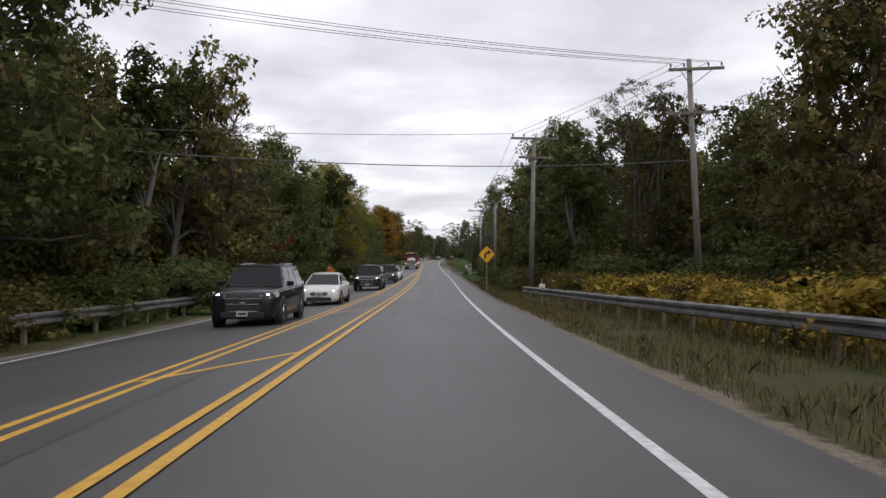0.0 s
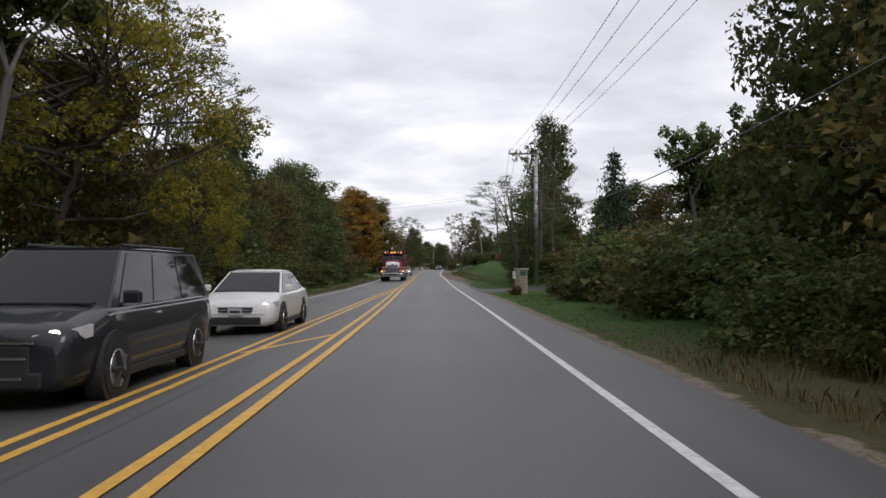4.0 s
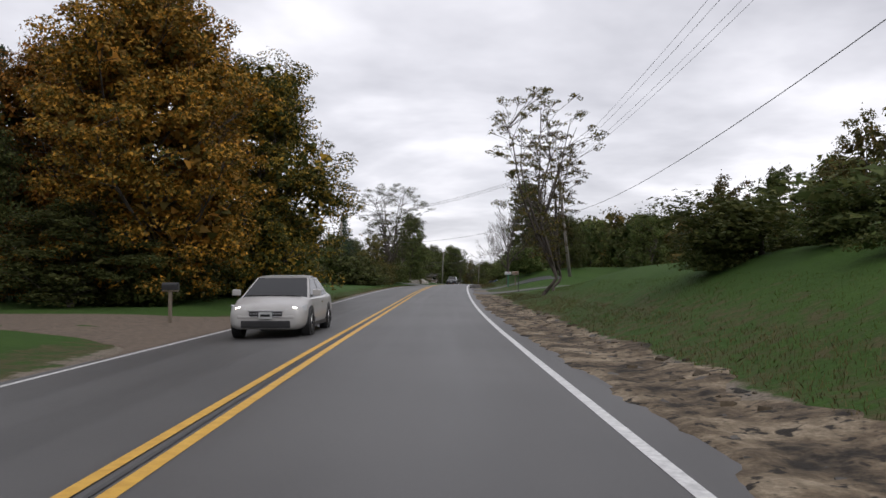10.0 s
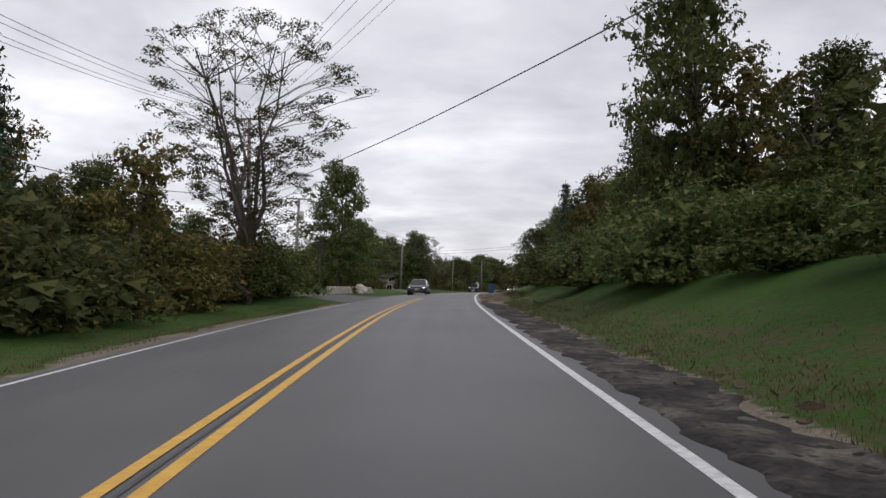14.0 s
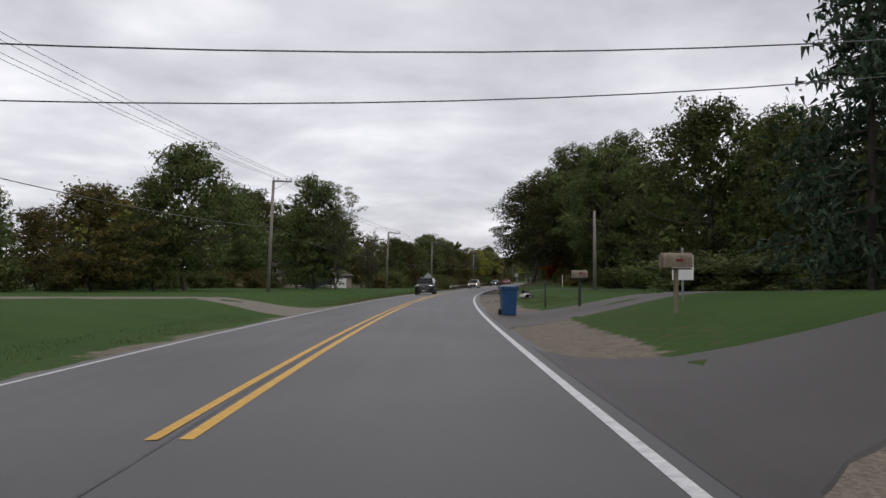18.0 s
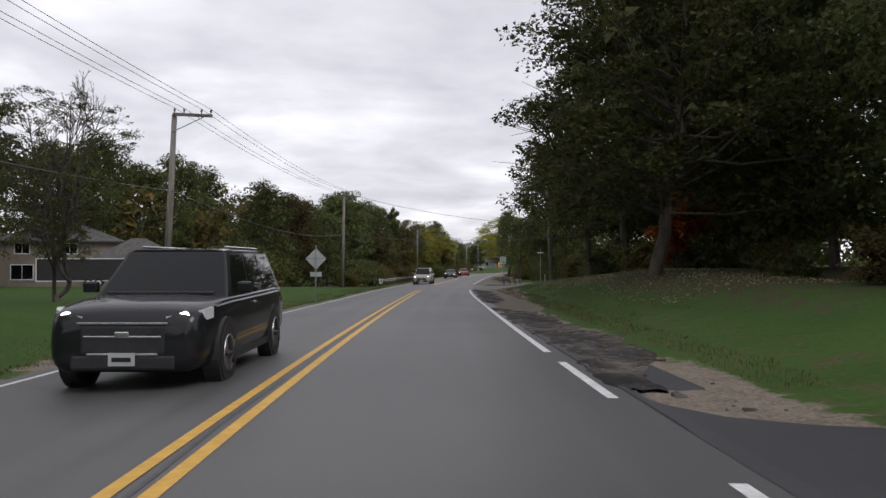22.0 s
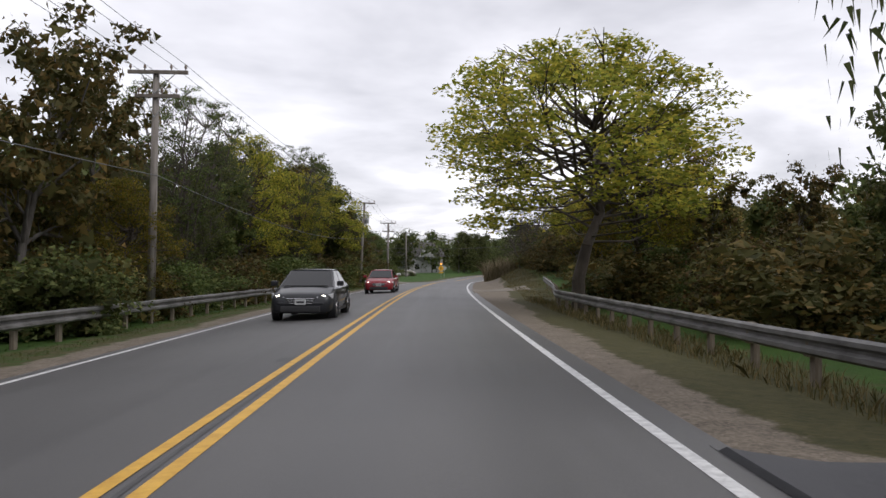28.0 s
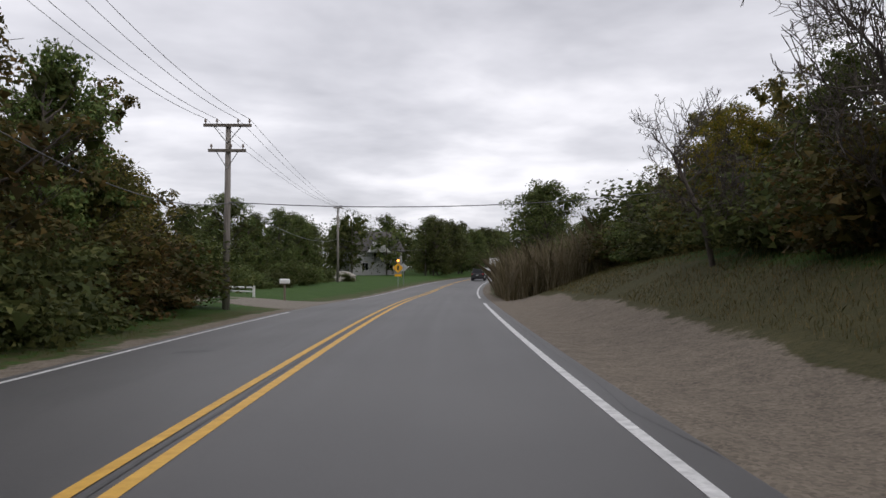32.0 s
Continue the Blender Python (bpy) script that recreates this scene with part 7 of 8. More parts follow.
def car(s, d, label, category, paint_mat, style, facing, lamps=True):
    """facing 1: drives away from the camera, -1: comes towards it."""
    home = tagged(new(category.replace(" ", "_")), label, category, "vehicles on the road")
    x, y = plan(s, d)
    home.matrix_basis = pose(x, y, road_z(s) + crown(d) + 0.005, 0, 0, (0 if facing > 0 else 180) - math.degrees(heading(s)))
    L, W, H, belt, hood, wr, nose, c0, c1, c2, c3 = {
        # length, width, height, belt, hood, wheel radius, nose height; cabin: rear base, rear top, front top, front base as shares of the length
        "sedan": (4.75, 1.82, 1.46, 0.93, 0.91, 0.33, 0.75, -0.43, -0.20, 0.07, 0.29),
        "suv": (4.95, 1.94, 1.74, 1.10, 1.09, 0.39, 0.99, -0.485, -0.42, 0.10, 0.23),
        "van": (5.0, 1.95, 1.76, 1.05, 1.03, 0.36, 0.88, -0.49, -0.45, 0.14, 0.30),
        "pickup": (5.6, 1.98, 1.85, 1.16, 1.14, 0.41, 0.98, -0.08, -0.04, 0.13, 0.22),
    }[style]
    w, sill = W / 2, {"sedan": 0.19, "suv": 0.24, "van": 0.21, "pickup": 0.30}[style]
    deck = {"sedan": 0.98, "pickup": 1.16}.get(style, belt + 0.02)
    front = c3 * L
    stations = [(-0.5 * L, 0.80, sill + 0.22, deck - 0.20), (-0.492 * L, 0.90, sill + 0.10, deck - 0.07), (-0.47 * L, 0.965, sill + 0.03, deck - 0.015), (-0.40 * L, 0.995, sill, deck),
                (-0.2 * L, 1.0, sill, belt + 0.01), (0.05 * L, 1.0, sill, belt), (front - 0.05, 0.995, sill, belt - 0.005), (front + 0.12, 0.99, sill, hood), (0.36 * L, 0.97, sill, hood * 0.45 + (nose + 0.06) * 0.55),
                (0.43 * L, 0.945, sill + 0.01, nose + 0.03), (0.468 * L, 0.92, sill + 0.01, nose - 0.015), (0.484 * L, 0.88, sill + 0.02, nose - 0.06), (0.494 * L, 0.82, sill + 0.05, nose - 0.14), (0.498 * L, 0.74, sill + 0.09, nose - 0.24)]
    secs = []
    for yy, ww, z0, z1 in stations:
        a, hgt = w * ww, z1 - z0
        half = [(a * 0.80, z0), (a * 0.93, z0 + 0.05), (a * 0.985, z0 + hgt * 0.25), (a, z0 + hgt * 0.52), (a * 0.985, z0 + hgt * 0.76), (a * 0.95, z1 - 0.06), (a * 0.89, z1 - 0.018), (a * 0.70, z1 + 0.012), (a * 0.36, z1 + 0.028)]
        secs.append([(px, yy, pz) for px, pz in half] + [(-px, yy, pz) for px, pz in reversed(half)])
    part("body", loft(secs, paint_mat, "body"), home)
    tall = style != "sedan"
    # cabin
    b0, b1, b2, b3 = c0 * L, c1 * L, c2 * L, c3 * L
    wb, wt = w * 0.90, w * 0.70
    roof = H
    base, top = belt - 0.05, roof - 0.07
    v = [(wb, b0, base), (-wb, b0, base), (-wb, b3, base), (wb, b3, base), (wt, b1, top), (-wt, b1, top), (-wt, b2, top), (wt, b2, top)]
    rings = []
    for k in range(9):
        y0 = b1 + (b2 - b1) * k / 8
        arch = 1 - (2 * k / 8 - 1) ** 2
        z1 = roof - 0.045 + 0.045 * arch
        rings.append([(wt * q, y0, top + (z1 - top) * z) for q, z in ((1.0, 0.0), (0.965, 0.45), (0.88, 0.80), (0.62, 0.97), (0.0, 1.0), (-0.62, 0.97), (-0.88, 0.80), (-0.965, 0.45), (-1.0, 0.0))])
    part("roof", loft(rings, paint_mat, "roof"), home)
    f = [(0, 4, 5, 1), (1, 5, 6, 2), (2, 6, 7, 3), (3, 7, 4, 0), (0, 1, 2, 3), (4, 7, 6, 5)]
    part("cabin", mesh_of("cabin", v, f, paint_mat), home)
    part("windscreen", mesh_bm("windscreen", pane([v[3], v[2], v[6], v[7]], 0.055), M_GLASS), home)
    part("rear_window", mesh_bm("rear_window", pane([v[0], v[1], v[5], v[4]], 0.12), M_GLASS), home)
    cuts = (0.04, 0.5, 0.96) if style in ("sedan", "pickup") else (0.03, 0.36, 0.66, 0.96)
    for sgn in (1, -1):
        lo, hi = ((v[0], v[3]), (v[4], v[7])) if sgn > 0 else ((v[1], v[2]), (v[5], v[6]))
        for k0, k1 in zip(cuts, cuts[1:]):
            q = [Vector(lo[0]).lerp(Vector(lo[1]), k0), Vector(lo[0]).lerp(Vector(lo[1]), k1), Vector(hi[0]).lerp(Vector(hi[1]), k1), Vector(hi[0]).lerp(Vector(hi[1]), k0)]
            part("side_window", mesh_bm("side_window", pane(q, 0.10), M_GLASS), home)
        part("mirror", mesh_bm("mirror", box(0.2, 0.11, 0.15, 0.03, (sgn * (w + 0.06), b3 - 0.25, belt + 0.02)), paint_mat), home)
        part("door_handle", mesh_bm("door_handle", box(0.03, 0.18, 0.03, 0.006, (sgn * (w * 0.985), b2 - 0.55, belt - 0.16)), M_CHROME), home)
        # a swept lens that wraps round the corner, with its lit lamp inside
        edge = [(0.50, 0.4895, -0.155, -0.085), (0.72, 0.4765, -0.165, -0.055), (0.90, 0.448, -0.150, -0.015), (0.965, 0.415, -0.120, 0.005)]
        lens = [(sgn * w * q, yy * L + 0.012, nose + z) for q, yy, z0, z1 in edge for z in (z0, z1)] + [(sgn * w * q * 0.93, yy * L - 0.10, nose + z) for q, yy, z0, z1 in edge for z in (z0, z1)]
        sides = [(2 * i, 2 * i + 2, 2 * i + 3, 2 * i + 1) for i in range(3)] + [(2 * i + 1, 2 * i + 3, 2 * i + 11, 2 * i + 9) for i in range(3)] + [(2 * i, 2 * i + 8, 2 * i + 10, 2 * i + 2) for i in range(3)] + [(0, 1, 9, 8), (6, 14, 15, 7)]
        lamp = part("headlamp", mesh_of("headlamp", lens, sides, M_HEADLAMP_OFF), home)
        part("bulb", mesh_bm("bulb", rod((sgn * w * 0.70, 0.470 * L, nose - 0.108), (sgn * w * 0.70, 0.4835 * L, nose - 0.108), 0.07, 0.075, 12), M_HEADLAMP if lamps else M_CHROME), lamp, "lit lamp" if lamps else "")
        if tall and lamps:
            part("running_lamp", mesh_bm("running_lamp", rod((sgn * w * 0.52, 0.4905 * L + 0.01, nose - 0.165), (sgn * w * 0.90, 0.452 * L + 0.01, nose - 0.165), 0.016, 0.016, 6), M_HEADLAMP), home, "lit white running lamp")
        part("fog_lamp", mesh_bm("fog_lamp", box(0.14, 0.08, 0.08, 0.025, (sgn * w * 0.70, 0.486 * L, sill + 0.10)), M_HEADLAMP_OFF), home)
        part("tail_lamp", mesh_bm("tail_lamp", box(0.26, 0.10, 0.22, 0.03, (sgn * w * 0.74, -0.488 * L, deck - 0.32)), M_TAILLAMP), home, "red tail lamp")
        part("sill_trim", mesh_bm("sill_trim", box(0.03, L * 0.5, 0.10, 0.01, (sgn * w * 0.965, 0, sill + 0.02)), M_PLASTIC), home)
        for yy in (0.31 * L, -0.29 * L):
            part("wheel_arch", mesh_bm("wheel_arch", rod((sgn * (w - 0.20), yy, wr + 0.01), (sgn * (w + 0.004), yy, wr + 0.01), wr + 0.06, wr + 0.06, 26), M_PLASTIC), home)
            wheel_on(home, sgn * (w + 0.015), yy, wr, 0.22, M_RIM)
    part("grille", mesh_bm("grille", box(W * (0.50 if tall else 0.42), 0.08, 0.34 if tall else 0.12, 0.03, (0, 0.4925 * L, nose - (0.52 if tall else 0.26)), 1.0), M_PLASTIC), home)
    for z, wide in (((-0.175, 0.54), (-0.33, 0.46), (-0.53, 0.42)) if tall else ((-0.135, 0.44), (-0.20, 0.40), (-0.265, 0.36))):
        part("grille_bar", mesh_bm("grille_bar", box(W * wide, 0.035, 0.026 if tall else 0.016, 0.006, (0, 0.4925 * L + 0.035, nose + z)), M_CHROME), home)
    part("badge", mesh_bm("badge", box(0.17, 0.02, 0.055, 0.012, (0, 0.4925 * L + 0.055, nose - (0.31 if tall else 0.205))), M_CHROME), home)
    part("cowl", mesh_bm("cowl", box(W * 0.72, 0.12, 0.03, 0.01, (0, c3 * L + 0.03, belt + 0.015)), M_PLASTIC), home)
    part("air_intake", mesh_bm("air_intake", box(W * 0.62, 0.08, 0.17, 0.03, (0, 0.4925 * L, sill + 0.05)), M_PLASTIC), home)
    if not tall:
        part("front_bumper", mesh_bm("front_bumper", box(W * 0.72, 0.10, 0.09, 0.04, (0, 0.490 * L, sill + 0.25)), paint_mat), home)
    part("rear_bumper", mesh_bm("rear_bumper", box(W * 0.90, 0.12, 0.22, 0.04, (0, -0.492 * L, 0.40)), M_PLASTIC if style != "sedan" else paint_mat), home)
    for yy, z in ((0.505 * L, sill + (0.10 if tall else 0.26)), (-0.512 * L, 0.72)):
        pl = part("plate", mesh_bm("plate", box(0.305, 0.015, 0.152, 0.004, (0, yy, z)), M_TANK), home, "pale licence plate")
        part("bar", mesh_bm("bar", box(0.22, 0.004, 0.05, 0.0, (0, yy + (0.010 if yy > 0 else -0.010), z + 0.05)), P_GREY), pl)
    if style in ("suv", "van"):
        for sgn in (1, -1):
            part("roof_rail", mesh_bm("roof_rail", rod((sgn * wt * 0.86, b1 + 0.25, roof - 0.0), (sgn * wt * 0.86, b2 - 0.25, roof - 0.0), 0.02, 0.02, 6), M_CHROME if style == "suv" else M_PLASTIC), home)
    if style == "pickup":
        part("bed_cap", mesh_bm("bed_cap", box(W * 0.86, L * 0.40, 0.55, 0.08, (0, -0.29 * L, belt - 0.02), 0.9), P_WHITE), home)
    return home


car(24.5, -3.15, "dark green-black SUV with headlamps on", "suv", P_BLACK, "suv", -1)
car(38.0, -3.05, "white sedan with headlamps on", "car", P_WHITE, "sedan", -1)
car(60.0, -2.85, "black pickup with a white bed cap", "pickup", P_BLACK, "pickup", -1)
car(77.0, -2.65, "dark grey minivan with headlamps on", "minivan", P_GREY, "van", -1)
car(86.5, -2.5, "white sedan in the far lane", "car", P_WHITE, "sedan", -1)
car(190.5, -1.75, "silver-beige sedan with headlamps on", "car", P_SILVER, "sedan", -1)
car(320.5, -1.75, "dark sedan with bright headlamps", "car", P_GREY, "sedan", -1)
car(402.6, -1.75, "black SUV with white running lamps", "suv", P_BLACK, "suv", -1)
car(479.0, -1.8, "silver minivan with headlamps on", "minivan", P_TAN, "van", -1)
car(519.0, -1.85, "dark grey sedan with headlamps on", "car", P_GREY, "sedan", -1)
car(545.5, -1.8, "bright red sedan with headlamps on", "car", P_RED, "sedan", -1)
car(679.0, 1.95, "dark SUV driving ahead, seen from behind", "suv", P_GREY, "suv", 1)
car(702.0, 1.9, "white pickup stopped behind a box truck", "pickup", P_WHITE, "pickup", 1)


def dump_truck(s, d):
    home = tagged(new("dump_truck"), "maroon tri-axle dump truck with chrome grille and bumper", "dump truck", "vehicles on the road")
    x, y = plan(s, d)
    home.matrix_basis = pose(x, y, road_z(s) + crown(d), 0, 0, 180 - math.degrees(heading(s)))

    def ring(yy, half):
        return [(px, yy, pz) for px, pz in half] + [(-px, yy, pz) for px, pz in reversed(half)]

    # long hood that narrows and falls towards the grille, with a raised middle
    hood = [ring(yy, [(w, 0.86), (w, z - 0.42), (w * 0.97, z - 0.22), (w * 0.80, z - 0.06), (w * 0.55, z + 0.02), (w * 0.25, z + 0.05)])
            for yy, w, z in ((3.30, 0.62, 1.76), (3.12, 0.66, 1.90), (2.7, 0.74, 2.00), (2.1, 0.86, 2.10), (1.62, 0.98, 2.18))]
    part("hood", loft(hood, P_MAROON, "hood"), home)
    nose = [ring(yy, [(w, 1.42), (w, z - 0.17), (w * 0.95, z - 0.05), (w * 0.6, z + 0.02), (w * 0.25, z + 0.035)]) for yy, w, z in ((3.36, 0.64, 1.82), (3.22, 0.69, 1.93), (3.10, 0.70, 1.96))]
    part("hood_nose", loft(nose, M_SIGN_WHITE, "hood_nose"), home, "pale metal hood nose above the grille")
    part("badge", mesh_bm("badge", box(0.17, 0.03, 0.12, 0.03, (0, 3.375, 1.66)), M_PLASTIC), home)
    part("grille_frame", mesh_bm("grille_frame", box(1.20, 0.10, 0.84, 0.04, (0, 3.31, 0.84)), M_CHROME), home, "chrome grille surround")
    part("grille", mesh_bm("grille", box(1.08, 0.06, 0.74, 0.02, (0, 3.345, 0.89)), M_PLASTIC), home)
    for k in range(8):
        part("grille_bar", mesh_bm("grille_bar", box(1.08, 0.03, 0.032, 0.006, (0, 3.375, 0.925 + k * 0.09)), M_CHROME), home)
    # cab: rounded shell, two-pane windscreen, visor with markers
    shell = [ring(yy, [(1.14, 0.95), (1.17, 1.3), (1.17, 2.08), (1.06 - 0.02 * k, top - 0.14), (0.94, top - 0.03), (0.5, top + 0.02)])
             for k, (yy, top) in enumerate(((0.05, 2.88), (0.25, 2.93), (0.8, 2.94), (1.22, 2.90)))]
    part("cab", loft(shell, P_MAROON, "cab"), home)
    lower = [ring(yy, [(w, 0.95), (w * 1.02, 1.3), (w * 1.02, 2.06), (w * 0.9, 2.12), (w * 0.5, 2.15)]) for yy, w in ((1.15, 1.15), (1.55, 1.13), (1.72, 1.04))]
    part("cowl", loft(lower, P_MAROON, "cowl"), home)
    bl, br, tr, tl = (1.12, 1.70, 2.12), (-1.12, 1.70, 2.12), (-0.98, 1.22, 2.80), (0.98, 1.22, 2.80)
    part("windscreen_frame", mesh_bm("windscreen_frame", pane([bl, br, tr, tl], 0.0, 0.004), P_MAROON), home)
    for q in ((bl, (0.02, 1.74, 2.12), (0.02, 1.25, 2.80), tl), ((-0.02, 1.74, 2.12), br, tr, (-0.02, 1.25, 2.80))):
        part("windscreen", mesh_bm("windscreen", pane(q, 0.07, 0.03), M_GLASS), home)
    part("visor", mesh_bm("visor", box(1.96, 0.30, 0.07, 0.03, (0, 1.32, 2.82)), P_MAROON), home)
    for x0 in (-0.82, -0.22, 0, 0.22, 0.82):
        part("marker_lamp", mesh_bm("marker_lamp", box(0.11, 0.09, 0.06, 0.02, (x0, 1.16, 2.93)), M_AMBER), home, "lit amber marker lamp")
    for x0 in (-0.5, 0.6):
        part("air_horn", mesh_bm("air_horn", join(rod((x0, 0.55, 3.02), (x0, 1.05, 3.02), 0.03, 0.09, 10), box(0.08, 0.08, 0.1, 0.01, (x0, 0.7, 2.92))), M_CHROME), home)
    # wide polished bumper with its openings
    bumper = [ring(yy, [(w, z0), (w, z1), (w * 0.5, z1)]) for yy, w, z0, z1 in ((3.28, 1.18, 0.42, 0.84), (3.46, 1.16, 0.42, 0.85), (3.52, 1.10, 0.46, 0.82))]
    part("bumper", loft(bumper, M_CHROME, "bumper"), home, "wide chrome bumper")
    part("bumper_opening", mesh_bm("bumper_opening", box(0.95, 0.05, 0.16, 0.02, (0, 3.51, 0.60)), M_PLASTIC), home)
    for sgn in (1, -1):
        part("bumper_opening", mesh_bm("bumper_opening", box(0.16, 0.05, 0.18, 0.02, (sgn * 0.66, 3.505, 0.58)), M_PLASTIC), home)
        # rounded fender over the front wheel, with the lamp in its face
        arc = []
        for yy, lo, hi in ((1.75, 0.98, 1.14), (1.95, 1.10, 1.34), (2.25, 1.14, 1.46), (2.6, 1.14, 1.50), (2.95, 1.08, 1.44), (3.15, 0.92, 1.34), (3.27, 0.84, 1.18)):
            a, b = sgn * 0.58, sgn * (1.21 if yy < 3.1 else 1.15)
            arc.append([(a, yy, lo), (b, yy, lo), (b, yy, hi - 0.16), (b - sgn * 0.10, yy, hi - 0.03), (a, yy, hi + 0.05)])
        part("fender", loft(arc, P_MAROON, "fender"), home)
        lamp = part("headlamp", mesh_bm("headlamp", box(0.44, 0.12, 0.19, 0.05, (sgn * 0.90, 3.25, 0.93)), M_HEADLAMP_OFF), home)
        for x0 in (0.80, 0.93):
            part("reflector", mesh_bm("reflector", rod((sgn * x0, 3.28, 1.025), (sgn * x0, 3.318, 1.025), 0.055, 0.06, 12), M_CHROME), lamp)
        part("turn_lamp", mesh_bm("turn_lamp", box(0.11, 0.10, 0.14, 0.03, (sgn * 1.08, 3.27, 0.955)), M_AMBER), lamp, "amber turn lamp")
        side = [(sgn * 1.18, 1.10, 2.06), (sgn * 1.18, 0.18, 2.06), (sgn * 1.09, 0.22, 2.74), (sgn * 1.07, 0.98, 2.74)]
        part("side_window", mesh_bm("side_window", pane(side, 0.06, 0.02), M_GLASS), home)
        part("door_seam", mesh_bm("door_seam", join(box(0.012, 0.02, 1.0, 0, (sgn * 1.178, 1.18, 1.05)), box(0.012, 0.02, 1.0, 0, (sgn * 1.178, 0.12, 1.05))), M_PLASTIC), home)
        part("door_handle", mesh_bm("door_handle", box(0.03, 0.16, 0.04, 0.008, (sgn * 1.20, 0.28, 1.72)), M_CHROME), home)
        part("mirror", mesh_bm("mirror", box(0.24, 0.13, 0.50, 0.03, (sgn * 1.50, 1.50, 2.08)), P_MAROON), home)
        part("mirror_arm", mesh_bm("mirror_arm", join(rod((sgn * 1.10, 1.30, 2.72), (sgn * 1.50, 1.50, 2.62), 0.018, 0.018, 6), rod((sgn * 1.16, 1.45, 1.95), (sgn * 1.50, 1.50, 2.05), 0.018, 0.018, 6)), M_CHROME), home)
        part("fuel_tank", mesh_bm("fuel_tank", rod((sgn * 0.93, -0.5, 0.74), (sgn * 0.93, 1.1, 0.74), 0.31, 0.31, 20), M_CHROME, True), home)
        for zz in (0.50, 0.86):
            part("step", mesh_bm("step", box(0.20, 0.62, 0.04, 0.008, (sgn * 1.20, 0.65, zz)), M_STEEL), home)
        part("grab_rail", mesh_bm("grab_rail", rod((sgn * 1.24, 0.02, 1.3), (sgn * 1.24, 0.02, 2.6), 0.018, 0.018, 6), M_CHROME), home)
        part("exhaust", mesh_bm("exhaust", join(rod((sgn * 1.02, -0.14, 0.9), (sgn * 1.02, -0.14, 2.3), 0.10, 0.10, 12), rod((sgn * 1.02, -0.14, 2.3), (sgn * 1.02, -0.14, 3.15), 0.06, 0.06, 10)), M_CHROME), home)
        wheel_on(home, sgn * 1.2, 2.55, 0.52, 0.3, M_CHROME)
        for yy in (-1.75, -3.0, -4.25):
            wheel_on(home, sgn * 1.2, yy, 0.52, 0.55, M_CHROME)
        part("mud_flap", mesh_bm("mud_flap", box(0.58, 0.02, 0.62, 0.004, (sgn * 0.90, -4.95, 0.25)), M_PLASTIC), home)
        part("side_marker", mesh_bm("side_marker", box(0.03, 0.10, 0.06, 0.01, (sgn * 1.25, -0.62, 1.36)), M_AMBER), home)
        part("tail_lamp", mesh_bm("tail_lamp", box(0.16, 0.06, 0.12, 0.02, (sgn * 0.95, -5.30, 0.98)), M_TAILLAMP), home, "red tail lamp")
        part("top_rail", mesh_bm("top_rail", box(0.14, 4.95, 0.12, 0.02, (sgn * 1.20, -2.82, 2.66)), P_MAROON), home)
    # half-pipe body
    bed = []
    for yy in (-0.35, -2.0, -3.6, -5.28):
        out = [(1.20, 2.70), (1.20, 2.15), (1.12, 1.75), (0.92, 1.42), (0.62, 1.24), (0.25, 1.18)]
        inn = [(0.25, 1.24), (0.58, 1.30), (0.87, 1.47), (1.06, 1.78), (1.14, 2.15), (1.14, 2.70)]
        bed.append([(a, yy, b) for a, b in out] + [(-a, yy, b) for a, b in reversed(out)] + [(-a, yy, b) for a, b in reversed(inn)] + [(a, yy, b) for a, b in inn])
    part("dump_body", loft(bed, P_MAROON, "dump_body"), home)
    part("headboard", mesh_bm("headboard", box(2.42, 0.10, 1.62, 0.03, (0, -0.32, 1.22)), P_MAROON), home)
    part("tailgate", mesh_bm("tailgate", box(2.42, 0.10, 1.50, 0.03, (0, -5.32, 1.22)), P_MAROON), home)
    part("cab_shield", mesh_bm("cab_shield", box(2.30, 0.75, 0.07, 0.02, (0, 0.0, 2.98)), P_MAROON), home)
    part("tarp_roll", mesh_bm("tarp_roll", rod((-1.15, -0.15, 2.92), (1.15, -0.15, 2.92), 0.11, 0.11, 12), M_PLASTIC), home)
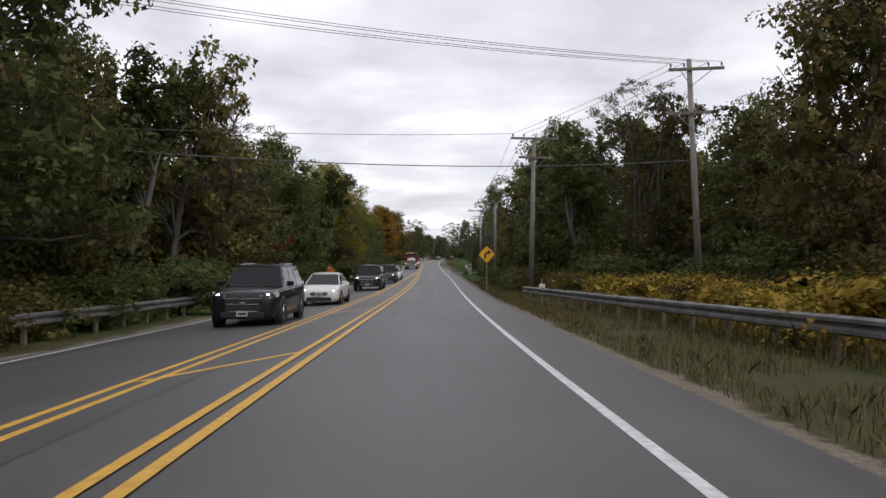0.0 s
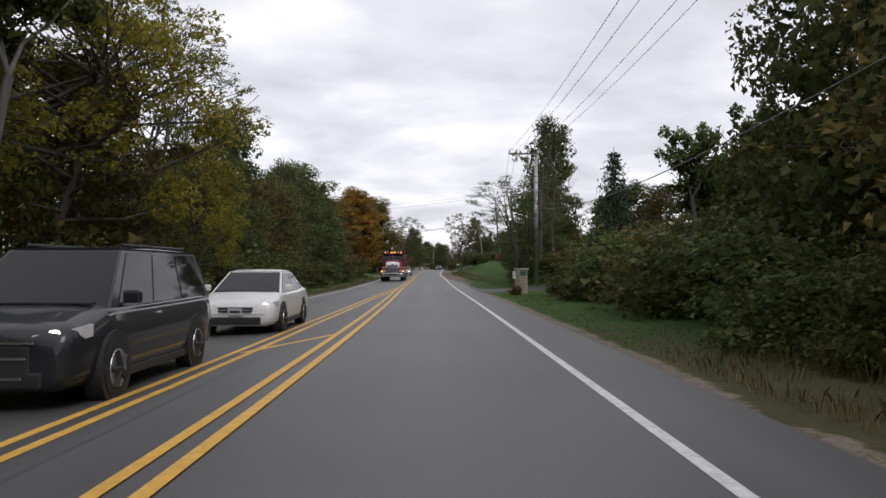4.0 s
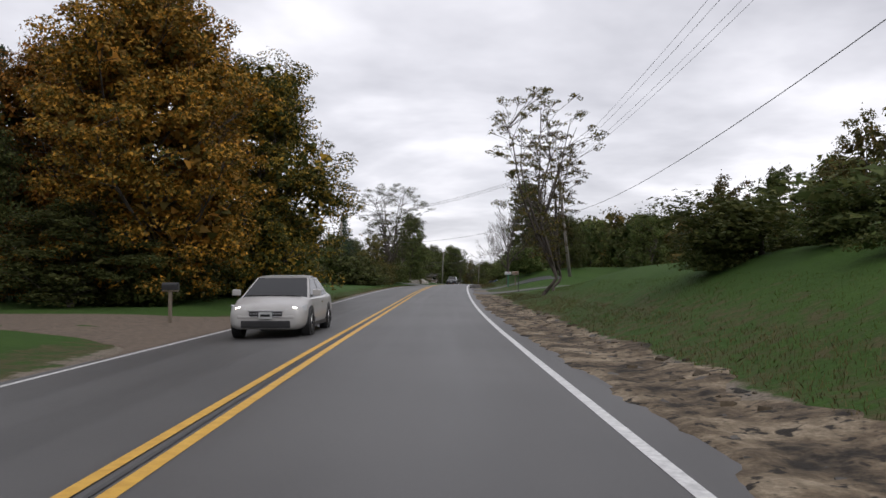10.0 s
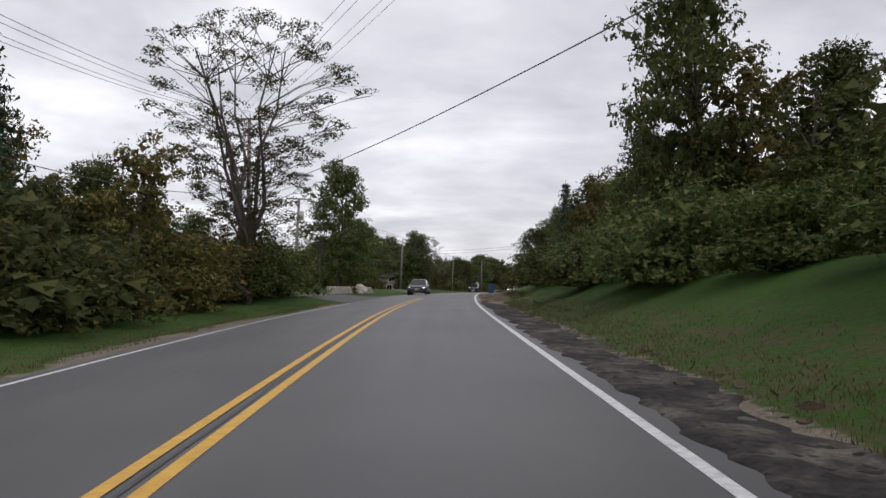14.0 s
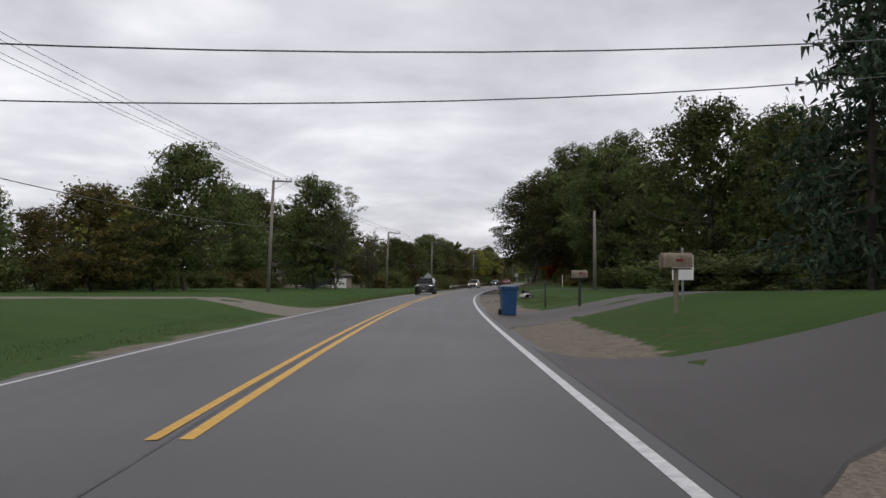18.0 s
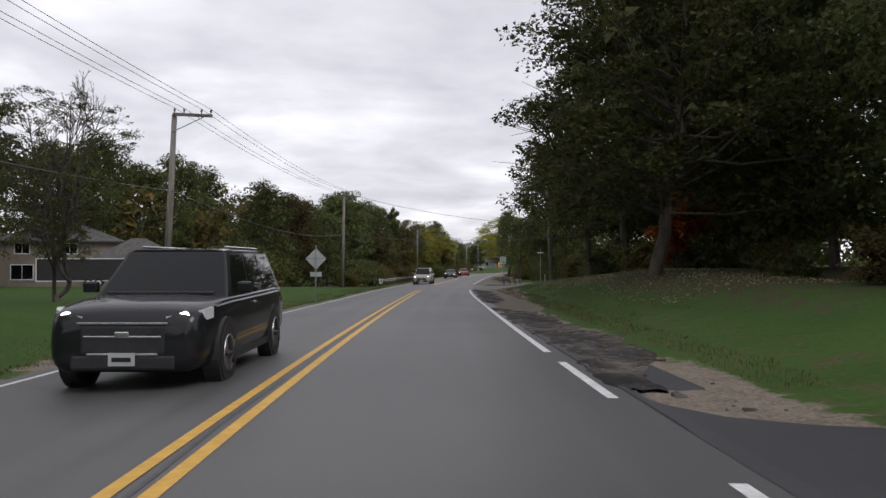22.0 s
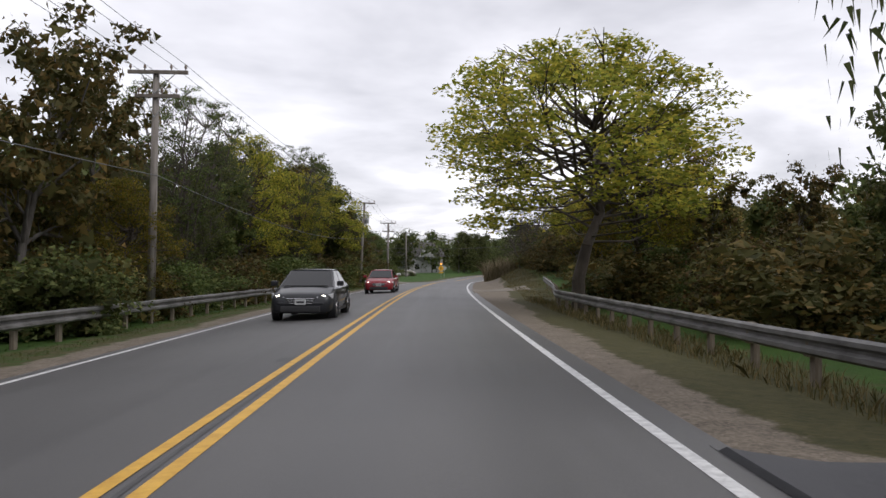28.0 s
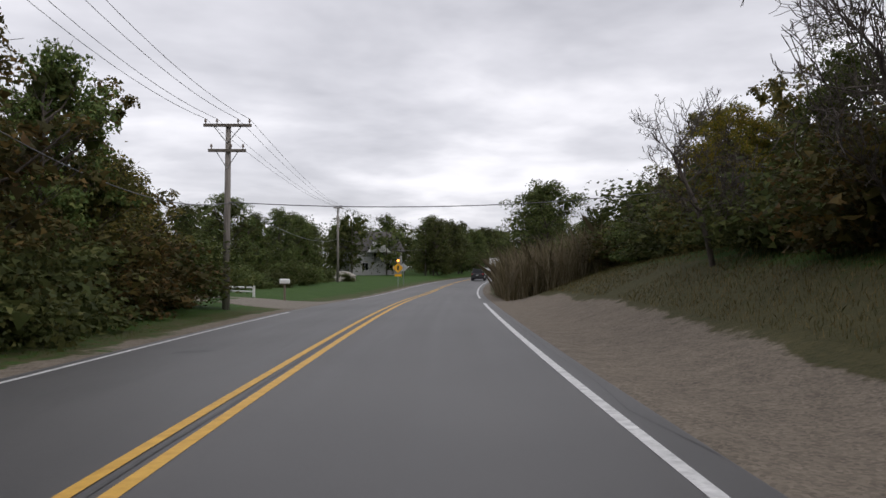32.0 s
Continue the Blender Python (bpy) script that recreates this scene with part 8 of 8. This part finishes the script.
    part("chassis", mesh_bm("chassis", box(0.9, 8.3, 0.3, 0.02, (0, -1.1, 0.75)), M_PLASTIC), home)
    ladder = part("ladder", mesh_bm("ladder", join(rod((1.26, -0.55, 1.3), (1.26, -0.55, 2.6), 0.018, 0.018, 6), rod((1.26, -0.95, 1.3), (1.26, -0.95, 2.6), 0.018, 0.018, 6)), M_STEEL), home)
    for i in range(5):
        part("rung", mesh_bm("rung", rod((1.26, -0.55, 1.4 + i * 0.26), (1.26, -0.95, 1.4 + i * 0.26), 0.014, 0.014, 6), M_STEEL), ladder)


dump_truck(151.4, -1.85)


def box_truck(s, d):
    home = tagged(new("box_truck"), "white box truck ahead with roll-up rear door", "box truck", "vehicles on the road")
    x, y = plan(s, d)
    home.matrix_basis = pose(x, y, road_z(s) + crown(d), 0, 0, -math.degrees(heading(s)))
    part("cargo_box", mesh_bm("cargo_box", box(2.45, 6.6, 2.5, 0.03, (0, 0, 1.1)), P_BOX), home)
    part("rear_door", mesh_bm("rear_door", box(2.2, 0.04, 2.25, 0.01, (0, -3.31, 1.2)), M_SIGN_WHITE), home)
    for k in range(7):
        part("door_rib", mesh_bm("door_rib", box(2.16, 0.02, 0.03, 0.0, (0, -3.34, 1.4 + k * 0.3)), M_TANK), home)
    part("frame", mesh_bm("frame", box(2.3, 6.4, 0.2, 0.02, (0, 0, 0.85)), M_PLASTIC), home)
    part("cab", mesh_bm("cab", box(2.2, 1.9, 1.9, 0.15, (0, 4.3, 0.7), 0.92), P_BOX), home)
    part("rear_bumper", mesh_bm("rear_bumper", box(2.2, 0.15, 0.2, 0.02, (0, -3.3, 0.5)), M_PLASTIC), home)
    for sgn in (1, -1):
        part("tail_lamp", mesh_bm("tail_lamp", box(0.2, 0.05, 0.14, 0.01, (sgn * 0.95, -3.36, 0.85)), M_TAILLAMP), home, "red tail lamp")
        for yy in (-1.8, 4.3):
            wheel_on(home, sgn * 1.15, yy, 0.46, 0.3, M_TANK)


box_truck(712.5, 2.0)
